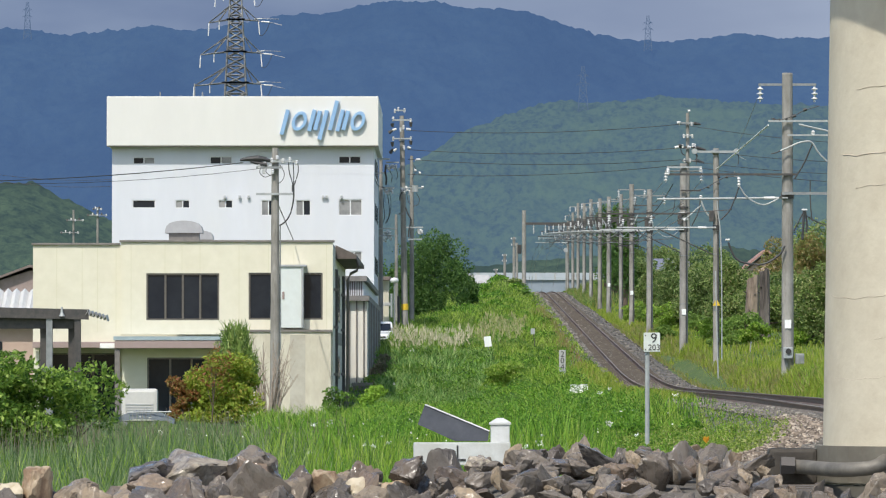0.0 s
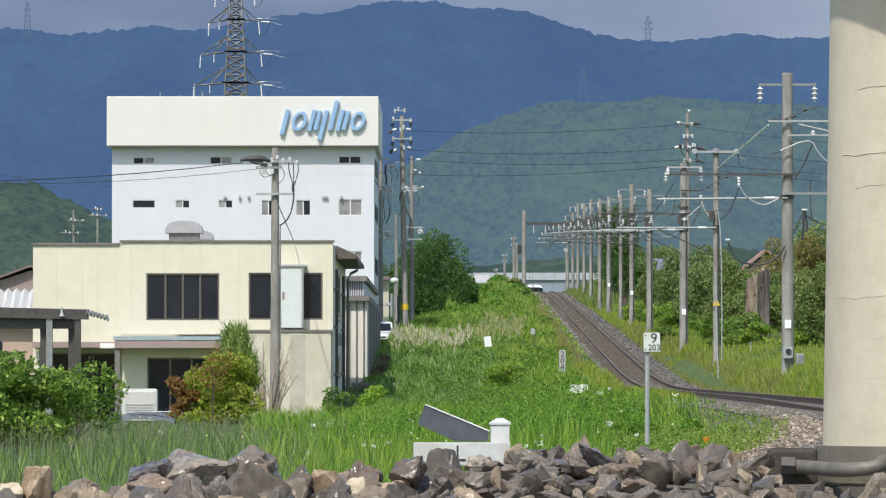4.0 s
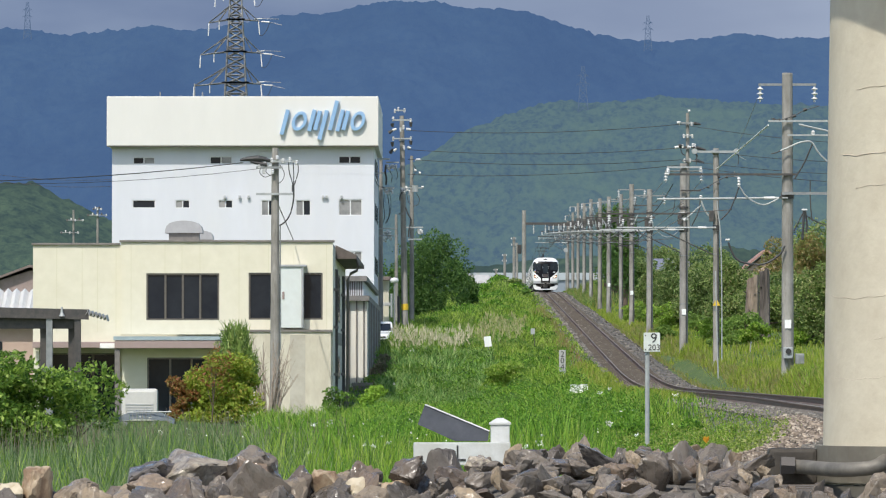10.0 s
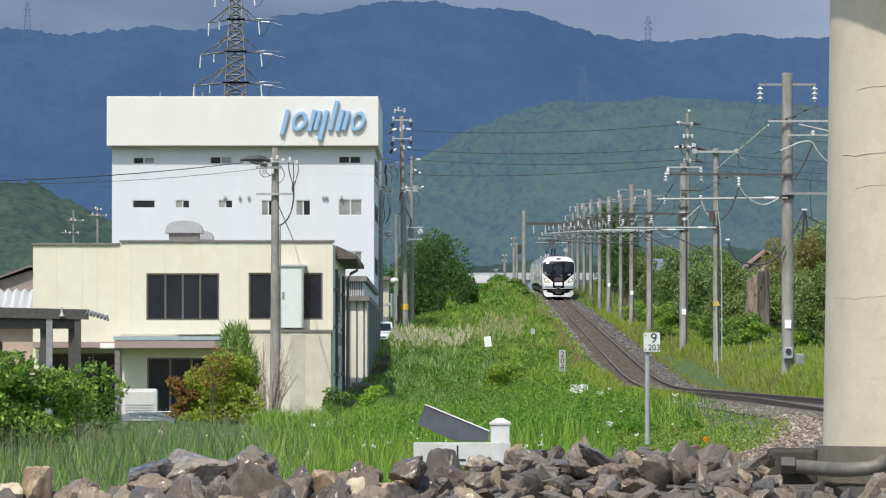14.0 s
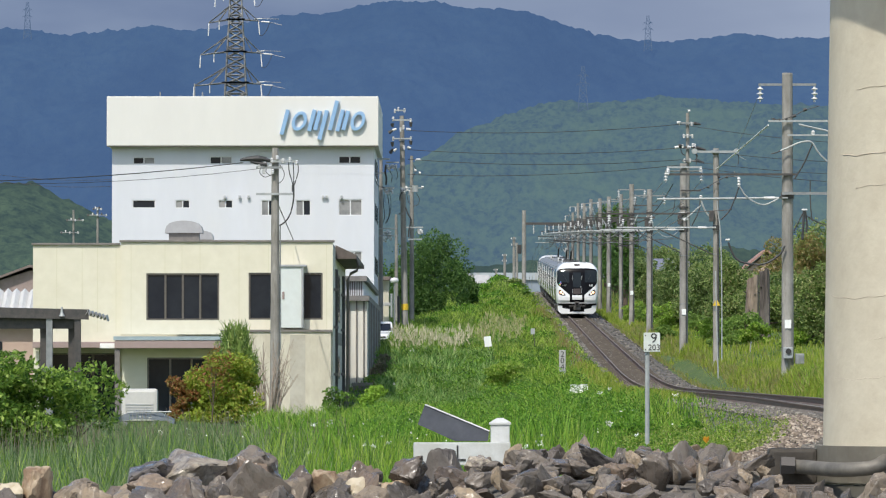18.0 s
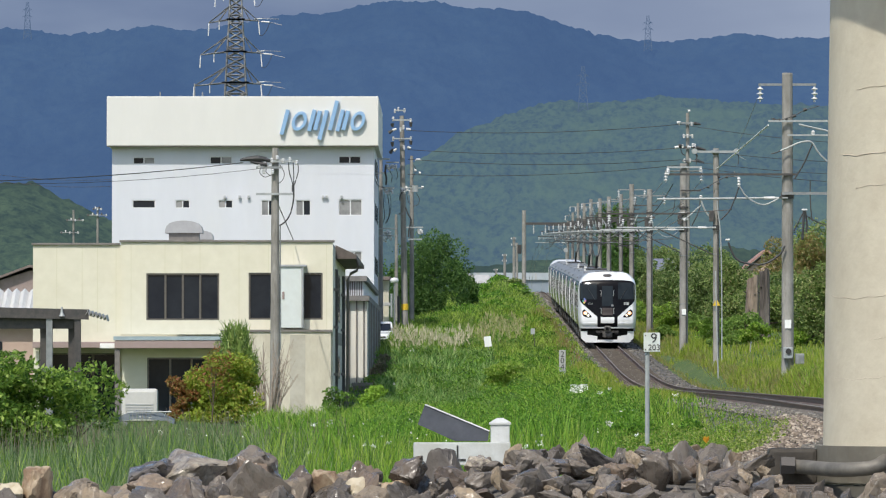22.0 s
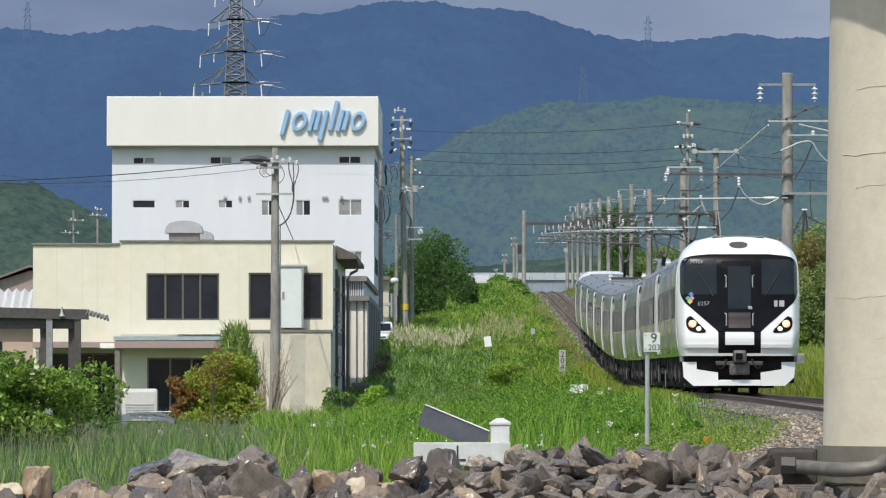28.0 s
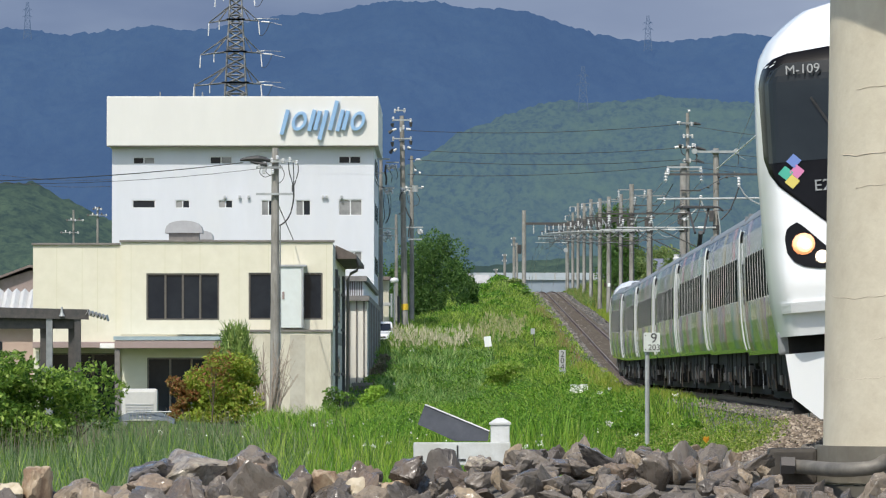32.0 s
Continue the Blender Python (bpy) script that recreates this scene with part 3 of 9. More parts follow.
    for yb in (y0 + 3.0, y1 - 3.0):
        bogie = part("bogie", bx(-1.05, 1.05, yb - 1.6, yb + 1.6, 0.38, 0.72, 0.05), M_tunder, car)
        for s in (-1, 1):
            for dy in (-1.05, 1.05):
                w = lathe([(0.1, -0.07), (0.43, -0.07), (0.46, -0.05), (0.43, 0.06), (0.1, 0.07)], 20)
                bmesh.ops.rotate(w, verts=w.verts, matrix=Matrix.Rotation(math.pi / 2, 3, "Y"))
                bmesh.ops.translate(w, verts=w.verts, vec=(s * 0.56, yb + dy, 0.43))
                part("wheel", w, M_tunder, bogie)
                part("axle_box", bx(s * 1.0 - 0.12, s * 1.0 + 0.12, yb + dy - 0.18, yb + dy + 0.18, 0.3, 0.6, 0.03), M_tunder, bogie)
            part("air_spring", bx(s * 0.9 - 0.25, s * 0.9 + 0.25, yb - 0.3, yb + 0.3, 0.6, 0.94, 0.06), M_tunder, bogie)


# the cab's front: how wide it is at each height, and how far it stands forward
W_Z = [0.93, 1.2, 1.7, 2.4, 2.9, 3.2, 3.4, 3.55, 3.68, 3.8, 3.9]
W_X = [1.40, 1.43, 1.45, 1.46, 1.45, 1.435, 1.40, 1.33, 1.21, 1.06, 0.66]


def front_w(z):
    return float(np.interp(z, W_Z, W_X))


def front_y(x, z):
    u = min(1.0, abs(x) / front_w(z))
    lean = 0.0 if z < 1.9 else (z - 1.9) * 0.16 + max(0, z - 3.1) ** 2 * 0.9
    belly = 0.12 * math.exp(-((z - 1.35) / 0.35) ** 2)
    return -CAR / 2 + 0.1 + lean - belly + 0.16 * u * u + 0.55 * max(0, u - 0.86) ** 2 / 0.0196


def front_patch(zs, left, right, off, nx=14, thick=0.02):
    """A patch of the cab's front between two edges given by height."""
    bm = bmesh.new()
    rows = []
    for z in zs:
        a, c = left(z), right(z)
        rows.append([bm.verts.new((a + (c - a) * k / nx, front_y(a + (c - a) * k / nx, z) - off, z)) for k in range(nx + 1)])
    for a, c in zip(rows, rows[1:]):
        for k in range(nx):
            bm.faces.new((a[k], a[k + 1], c[k + 1], c[k]))
    if thick:
        geo = bmesh.ops.extrude_face_region(bm, geom=list(bm.faces))
        bmesh.ops.translate(bm, verts=[g for g in geo["geom"] if isinstance(g, bmesh.types.BMVert)], vec=(0, thick + off, 0))
        bmesh.ops.recalc_face_normals(bm, faces=bm.faces)
    return bm


def lin(pts):
    zs, xs = [p[0] for p in pts], [p[1] for p in pts]
    return lambda z: float(np.interp(z, zs, xs))


def zspan(a, b, n):
    return [a + (b - a) * i / n for i in range(n + 1)]


M_coupler = material("weathered_coupler_steel", (0.15, 0.14, 0.13), 0.55, (0.09, 0.085, 0.08), 6, 0.6, metal=0.4, bump=0.3, bump_scale=20)


def build_cab(car):
    # shell from the body's section to the front skin
    bm = bmesh.new()
    zs = zspan(0.93, 3.9, 60)
    rows = []
    nx = 64
    for z in zs:
        w = front_w(z)
        row = []
        for k in range(nx + 1):
            u = -1 + 2 * k / nx
            u = math.copysign(abs(u) ** 0.8, u)
            row.append(bm.verts.new((u * w, front_y(u * w, z), z)))
        rows.append(row)
    for a, c in zip(rows, rows[1:]):
        for k in range(nx):
            bm.faces.new((a[k], a[k + 1], c[k + 1], c[k]))
    # sides back to the body
    back_y = -CAR / 2 + 1.9
    for k0, s in ((0, -1), (nx, 1)):
        prev = None
        for z, row in zip(zs, rows):
            if z > 3.52:
                xb, zb = s * float(np.interp(z, [3.52, 3.9], [1.2, 0.0])), float(np.interp(z, [3.52, 3.7, 3.9], [3.525, 3.64, 3.705]))
            else:
                xb, zb = s * (side_at(z) + 0.004), z
            vb = bm.verts.new((xb, back_y, zb))
            vm = bm.verts.new(((xb + row[k0].co.x) / 2 * 1.004, (back_y + row[k0].co.y) / 2, (zb + row[k0].co.z) / 2 + (0.02 if z > 3.5 else 0)))
            if prev:
                a, b2, c = prev
                q = ((a, b2, vm, row[k0]), (b2, c, vb, vm))
                for f in q:
                    bm.faces.new(f if s < 0 else f[::-1])
            prev = (row[k0], vm, vb)
        if s > 0:
            last_r = prev
        else:
            last_l = prev
    top = rows[-1]
    bm.faces.new([*top[::-1], last_l[1], last_r[1]][::1])
    bm.faces.new([last_l[1], last_l[2], last_r[2], last_r[1]][::-1])
    bmesh.ops.recalc_face_normals(bm, faces=bm.faces)
    part("cab_shell", bm, M_tw, car, "glossy white cab front", smooth=True)
    # black mask with a pointed lower edge
    half = lin([(1.52, 0.50), (1.57, 0.54), (2.24, 1.27), (2.36, 1.345), (2.5, 1.385), (3.15, 1.385), (3.28, 1.35), (3.36, 1.27), (3.41, 1.12), (3.45, 0.7)])
    mask = part("windscreen_mask", front_patch(zspan(1.52, 3.45, 48), lambda z: -half(z), half, 0.012, 60), M_tblack, car, "gloss black windscreen mask", smooth=True)
    for s in (-1, 1):
        ww = lin([(2.45, 1.34), (3.15, 1.33), (3.26, 1.28), (3.32, 1.18)])
        a, b2 = (lambda z: 0.53, ww) if s > 0 else (lambda z: -ww(z), lambda z: -0.53)
        part("windscreen", front_patch(zspan(2.45, 3.32, 16), a, b2, 0.018, 24), M_tglass, mask, "tinted windscreen")
        part("wiper", tb([(s * 0.62, front_y(s * 0.62, 2.42) - 0.04, 2.42), (s * 0.95, front_y(s * 0.95, 3.0) - 0.04, 3.0)], 0.012, 5), M_rubber, mask)
    part("mask_column", front_patch(zspan(1.0, 1.56, 6), lambda z: -0.50, lambda z: 0.50, 0.006, 8), M_tblack, car, "black centre panel")
    door = part("gangway_door", front_patch(zspan(1.6, 3.28, 10), lambda z: -0.42, lambda z: 0.42, 0.035, 6), M_tblack, car, "black gangway door")
    part("door_window", front_patch(zspan(2.1, 3.15, 6), lambda z: -0.27, lambda z: 0.27, 0.042, 5), M_tglass, door)
    part("door_panel", front_patch(zspan(1.62, 2.0, 4), lambda z: -0.26, lambda z: 0.26, 0.042, 5), material("brown_door_panel", (0.03, 0.02, 0.017), 0.4, (0.042, 0.028, 0.023), 3, 0.4), door)
    for s in (-1, 1):
        for z0, z1 in ((2.62, 2.92), (1.68, 1.98)):
            y = front_y(0.34, (z0 + z1) / 2) - 0.09
            part("handrail", tb([(s * 0.34, y + 0.05, z0), (s * 0.31, y, z0 + 0.01), (s * 0.31, y, z1 - 0.01), (s * 0.34, y + 0.05, z1)], 0.016, 6), M_galv_light, door)
    part("door_handle", bx(0.2, 0.3, front_y(0.25, 2.12) - 0.08, front_y(0.25, 2.12) - 0.03, 2.08, 2.16, 0.01), M_galv_light, door)
    part("coupler_cover", front_patch(zspan(1.2, 1.52, 4), lambda z: -0.34, lambda z: 0.34, 0.06, 6, 0.05), M_tw, car, "white coupler hood")
    # lamps in pointed dark housings
    for s in (-1, 1):
        outer = lin([(1.50, 0.98), (1.52, 1.10), (1.57, 1.19), (1.66, 1.245), (1.78, 1.255), (1.86, 1.235), (1.90, 1.19), (1.915, 1.15)])
        inner = lin([(1.50, 0.82), (1.52, 0.78), (1.56, 0.79), (1.62, 0.845), (1.86, 1.075), (1.90, 1.115), (1.915, 1.14)])
        a, b2 = (inner, outer) if s > 0 else (lambda z: -outer(z), lambda z: -inner(z))
        hl = part("headlight", front_patch(zspan(1.50, 1.915, 16), a, b2, 0.014, 8), M_tblack, car, "dark headlight housing")
        for (lx, lz, r, mt, off) in ((1.10, 1.72, 0.10, M_lamp, 0.014), (1.095, 1.715, 0.07, M_lamp_mid, 0.03), (1.085, 1.71, 0.038, M_lamp_core, 0.045), (0.955, 1.60, 0.06, M_lamp_w, 0.014)):
            y = front_y(lx, lz)
            l = lathe([(r, 0), (r * 0.9, 0.03), (r * 0.5, 0.05), (0.01, 0.055)], 14)
            bmesh.ops.rotate(l, verts=l.verts, matrix=Matrix.Rotation(math.pi / 2, 3, "X"))
            bmesh.ops.translate(l, verts=l.verts, vec=(s * lx, y - off, lz))
            part("lamp", l, mt, hl, "lit amber-white lamp", smooth=True)
        # bumper lip under the lamp
        a, b2 = (lambda z: 0.5, lambda z: 1.33) if s > 0 else (lambda z: -1.33, lambda z: -0.5)
        part("bumper_lip", front_patch([1.13, 1.15, 1.2, 1.22], a, b2, 0.06, 10, 0.03), M_tw, car, "white bumper lip")
        bm = bmesh.new()
        face = lambda dy: [bm.verts.new((s * x, -CAR / 2 + 0.15 + 0.25 * (x / 1.3) ** 2 + dy, z)) for x, z in [(0.50, 0.19), (1.08, 0.19), (1.30, 0.40), (1.33, 0.78), (1.0, 0.78), (1.0, 0.60), (0.50, 0.52)]]
        f0, f1 = face(0.0), face(0.12)
        bm.faces.new(f0)
        bm.faces.new(f1[::-1])
        for k in range(7):
            bm.faces.new((f0[k], f1[k], f1[(k + 1) % 7], f0[(k + 1) % 7]))
        bmesh.ops.recalc_face_normals(bm, faces=bm.faces)
        part("skirt", bm, M_tw, car, "white snow-plough skirt")
        part("step", bx(s * 1.25 - 0.14, s * 1.25 + 0.14, -CAR / 2 + 0.6, -CAR / 2 + 0.95, 0.78, 0.98, 0.02), M_galv, car)
    part("plough_bar", bx(-0.50, 0.50, -CAR / 2 + 0.16, -CAR / 2 + 0.3, 0.19, 0.34, 0.02), M_tw, car, "white plough bar")
    part("front_underframe", bx(-1.3, 1.3, -CAR / 2 + 0.45, -CAR / 2 + 2.2, 0.25, 0.94), M_tunder, car)
    coupler = part("coupler", bx(-0.16, 0.16, -CAR / 2 - 0.22, -CAR / 2 + 0.5, 0.76, 1.07, 0.07), M_coupler, car, "dark steel coupler head")
    part("coupler_pin", bx(-0.1, 0.06, -CAR / 2 - 0.26, -CAR / 2 - 0.21, 0.84, 1.0, 0.015), M_tblack, coupler)
    part("coupler_box", bx(-0.24, 0.24, -CAR / 2 + 0.02, -CAR / 2 + 0.4, 0.46, 0.74, 0.05), M_coupler, coupler)
    part("coupler_shank", bx(-0.55, 0.55, -CAR / 2 + 0.12, -CAR / 2 + 0.3, 0.70, 0.80, 0.02), M_darksteel, coupler)
    for s in (-1, 1):
        part("hose", tb(sag((s * 0.3, -CAR / 2 + 0.1, 0.85), (s * 0.55, -CAR / 2 + 0.3, 0.8), 0.2, 6), 0.025, 6), M_rubber, coupler)
    # roof fairing with its recess and small vent
    bm = bmesh.new()
    box(bm, -0.62, 0.62, -CAR / 2 + 0.98, -CAR / 2 + 1.35, 3.88, 3.915, 0.01)
    part("roof_recess", bm, M_tgrey, car)
    part("roof_vent", front_patch([3.60, 3.62, 3.65, 3.69, 3.73, 3.755, 3.765], lin([(3.6, -0.06), (3.62, -0.15), (3.65, -0.2), (3.69, -0.22), (3.73, -0.2), (3.755, -0.14), (3.765, -0.06)]), lin([(3.6, 0.06), (3.62, 0.15), (3.65, 0.2), (3.69, 0.22), (3.73, 0.2), (3.755, 0.14), (3.765, 0.06)]), 0.012, 6), M_darksteel, car, "dark grey roof vent")
    # coloured squares and lettering on the mask
    for k, (mx, mz, mt) in enumerate(((-1.13, 2.455, M_tblue), (-1.205, 2.355, M_tgreen), (-1.11, 2.36, M_tpink), (-1.155, 2.275, M_tyellow))):
        bm = bmesh.new()
        r = 0.064
        c = [bm.verts.new((mx + dx, front_y(mx + dx, mz + dz) - 0.024, mz + dz)) for dx, dz in ((0, -r), (r, 0), (0, r), (-r, 0))]
        bm.faces.new(c)
        geo = bmesh.ops.extrude_face_region(bm, geom=list(bm.faces))
        bmesh.ops.translate(bm, verts=[g for g in geo["geom"] if isinstance(g, bmesh.types.BMVert)], vec=(0, 0.01, 0))
        bmesh.ops.recalc_face_normals(bm, faces=bm.faces)
        part("colour_square", bm, mt, mask, "coloured diamond mark")
    text_mesh("unit_number", "M-109", 0.115, M_tmark, mask, pose(-1.0, front_y(-1.0, 3.25) - 0.085, 3.25, 90 - 12, 0, -9))
    text_mesh("series_mark", "E257", 0.14, M_tmark, mask, pose(-0.84, front_y(-0.84, 2.22) - 0.024, 2.22, 90 - 6, 0, -6))
    for x0, x1, z0, z1 in ((0.82, 0.90, 2.15, 2.30), (0.94, 1.06, 2.15, 2.30)):
        y = front_y(x0, z0) - 0.012
        part("mark_bar", bx(x0, x1, y - 0.012, y + 0.03, z0, z1), M_alu, mask)


def flare_cab(car, old):
    """The cab's front swells a little beyond the body's section."""
    for ob in car.children_recursive:
        if ob.name in old:
            continue
        for v in ob.data.vertices:
            w = ob.matrix_basis @ v.co
            k = 1 + 0.05 * float(smooth(-CAR / 2 + 1.8, -CAR / 2 + 0.7, w.y))
            v.co.x += w.x * (k - 1)


lead_car = thing("train_car", "white express train cab car with black windscreen mask", "train", group="cars of the express train")
car_common(lead_car, -CAR / 2 + 1.9, CAR / 2 - GAP / 2, 0)
body_parts = {ob.name for ob in lead_car.children_recursive}
build_cab(lead_car)
flare_cab(lead_car, body_parts)
CARS = [lead_car]
for k in range(1, 9):
    next_car = thing("train_car", "silver-white express train car with grey roof", "train", group="cars of the express train")
    car_common(next_car, -CAR / 2 + GAP / 2, CAR / 2 - GAP / 2, k)
    CARS.append(next_car)


def add_pantograph(car, yp):
    base = part("pantograph", bx(-0.6, 0.6, yp - 0.9, yp + 0.7, 3.78, 3.88, 0.02), M_wire, car, "raised black pantograph")
    part("pantograph_arm", tb([(0, yp + 0.5, 3.86), (0.04, yp - 0.8, 4.62)], 0.07, 8), M_wire, base)
    for s in (-1, 1):
        part("pantograph_arm", tb([(s * 0.12, yp - 0.8, 4.6), (s * 0.3, yp, 5.34)], 0.035, 6), M_wire, base)
    part("collector", bx(-0.45, 0.45, yp - 0.2, yp + 0.2, 5.34, 5.42, 0.02), M_wire, base)
    for s in (-1, 1):
        part("horn", tb([(s * 0.44, yp, 5.39), (s * 0.62, yp, 5.37), (s * 0.74, yp, 5.26)], 0.03, 5), M_wire, base)
        for dy in (-0.8, 0.6):
            part("roof_insulator", lathe([(0.05, 3.68), (0.1, 3.72), (0.05, 3.74), (0.1, 3.78), (0.05, 3.80)], 10, (s * 0.5, yp + dy, 0)), M_porcelain, base, "white roof insulator")
    part("roof_conduit", tb([(0.7, yp - 1.5, 3.75), (0.7, yp + 4.0, 3.75)], 0.04, 6), M_galv_light, base)
    part("lightning_arrester", lathe([(0.06, 3.66), (0.11, 3.75), (0.07, 3.8), (0.11, 3.9), (0.07, 3.95), (0.09, 4.02)], 10, (-0.6, yp + 1.5, 0)), M_porcelain, base, "white porcelain arrester")


add_pantograph(CARS[1], 6.0)
add_pantograph(CARS[3], -5.5)
add_pantograph(CARS[6], -4.5)


def rear_cab_roof(car):
    """The raised white roof of the cab at the train's tail."""
    bm = bmesh.new()
    rows = []
    for y, k, top in ((6.6, 1.0, 3.72), (7.2, 1.0, 3.86), (8.0, 1.0, 3.87), (10.0, 0.97, 3.87)):
        rows.append([bm.verts.new((x * k, y, 3.34 + (top - 3.34) * h)) for x, h in ((-1.4, 0), (-1.3, 0.42), (-1.1, 0.75), (-0.8, 0.95), (0, 1.0), (0.8, 0.95), (1.1, 0.75), (1.3, 0.42), (1.4, 0))])
    for a, c in zip(rows, rows[1:]):
        for k in range(8):
            bm.faces.new((a[k], a[k + 1], c[k + 1], c[k]))
    bm.faces.new(rows[0])
    bm.faces.new(rows[-1][::-1])
    bmesh.ops.recalc_face_normals(bm, faces=bm.faces)
    part("cab_roof", bm, M_tw, car, "raised white cab roof")
    part("cab_roof_recess", bx(-0.55, 0.55, 7.6, 8.6, 3.865, 3.885, 0.005), M_tgrey, car)


rear_cab_roof(CARS[8])
# ---- when the cab's front stands how far ahead
RUN = [(0.0, 1075.0), (3.0, 965.0), (6.0, 856.0), (9.0, 748.0), (12.0, 640.0), (14.0, 571.0), (16.5, 491.5), (19.0, 415.0), (22.0, 324.5), (25.0, 234.5),
       (28.0, 153.4), (29.0, 128.3), (30.0, 103.8), (31.0, 79.6), (32.0, 53.8)]


def run_d(t):
    """Distance of the train's front at t seconds, a smooth curve through RUN."""
    ts, ds = np.array([r[0] for r in RUN]), np.array([r[1] for r in RUN])
    h, dl = np.diff(ts), np.diff(ds) / np.diff(ts)
    m = np.empty(len(ts))
    m[0], m[-1] = dl[0], dl[-1]
    m[1:-1] = (dl[:-1] * h[1:] + dl[1:] * h[:-1]) / (h[1:] + h[:-1])
    i = int(np.clip(np.searchsorted(ts, t) - 1, 0, len(h) - 1))
    s = (t - ts[i]) / h[i]
    return float((2 * s ** 3 - 3 * s * s + 1) * ds[i] + (s ** 3 - 2 * s * s + s) * h[i] * m[i] + (3 * s * s - 2 * s ** 3) * ds[i + 1] + (s ** 3 - s * s) * h[i] * m[i + 1])


def car_pose(d_front):
    """A car whose front end is at that distance, resting with two bogies on the line."""
    a, b = d_front + 3.0, d_front + CAR - 3.0
    pa = Vector((float(track_x(a)), a, float(track_z(a))))
    pb = Vector((float(track_x(b)), b, float(track_z(b))))
    lean = float(cant(a) + cant(b)) / 2
    c = (pa + pb) / 2 - Vector((0, 0, float(dip(a) + dip(b)) / 2))
    v = (pb - pa).normalized()
    return pose(c.x, c.y, c.z, math.degrees(math.asin(v.z)), -math.degrees(lean), math.degrees(math.atan2(-v.x, v.y)))


def motions():
    times = [0.5 * i for i in range(65)]
    for i, car in enumerate(CARS):
        walk(car, [(t, car_pose(run_d(t) + i * CAR)) for t in times])



# ---- buildings
def wall_with_holes(x0, x1, z0, z1, y0, y1, holes):
    """A wall along x between two depths, with openings that go through it."""
    bm = bmesh.new()
    xs = sorted({x0, x1, *[h[0] for h in holes], *[h[1] for h in holes]})
    zs = sorted({z0, z1, *[h[2] for h in holes], *[h[3] for h in holes]})
    for a, b in zip(xs, xs[1:]):
        run = None
        for c, d in zip(zs, zs[1:]):
            mx, mz = (a + b) / 2, (c + d) / 2
            if any(h[0] < mx < h[1] and h[2] < mz < h[3] for h in holes):
                if run:
                    box(bm, a, b, y0, y1, *run)
                run = None
            else:
                run = (run[0], d) if run else (c, d)
        if run:
            box(bm, a, b, y0, y1, *run)
    bmesh.ops.remove_doubles(bm, verts=bm.verts, dist=0.0005)
    return bm


def window(house, x0, x1, z0, z1, y, n, frame_mat, pane_mats, sill=True, depth=0.12, fr=0.05):
    """A sliding window set into an opening whose outer face lies at y."""
    bm = bmesh.new()
    box(bm, x0, x1, y + 0.03, y + depth, z1 - fr, z1)
    box(bm, x0, x1, y + 0.03, y + depth, z0, z0 + fr)
    box(bm, x0, x0 + fr, y + 0.03, y + depth, z0 + fr, z1 - fr)
    box(bm, x1 - fr, x1, y + 0.03, y + depth, z0 + fr, z1 - fr)
    w = part("window", bm, frame_mat, house, "framed sliding window")
    step = (x1 - x0 - 2 * fr) / n
    for i in range(n):
        a = x0 + fr + i * step
        part("pane", bx(a, a + step, y + 0.09 + 0.012 * (i % 2), y + 0.10 + 0.012 * (i % 2), z0 + fr, z1 - fr), pane_mats[i % len(pane_mats)], w)
        if i:
            part("mullion", bx(a - fr * 0.6, a + fr * 0.6, y + 0.04, y + 0.088, z0 + fr, z1 - fr), frame_mat, w)
    if sill:
        part("sill", bx(x0 - 0.08, x1 + 0.08, y - 0.06, y + 0.03, z0 - 0.07, z0 - 0.003), frame_mat, w)
    return w


M_cream_old = material("stained_cream_panel", (0.62, 0.585, 0.47), 0.8, (0.52, 0.48, 0.38), 1.6, 0.5, (0.36, 0.305, 0.22), 0.7, 0.55, 0.15, 60, stretch=(1, 1, 0.4))
M_old_beige = material("stained_beige_sheet", (0.42, 0.39, 0.33), 0.85, (0.3, 0.27, 0.22), 1.5, 0.6, (0.2, 0.17, 0.13), 0.7, 0.5)


M_eave = material("brown_eave", (0.085, 0.068, 0.058), 0.7, (0.13, 0.105, 0.09), 3, 0.5)


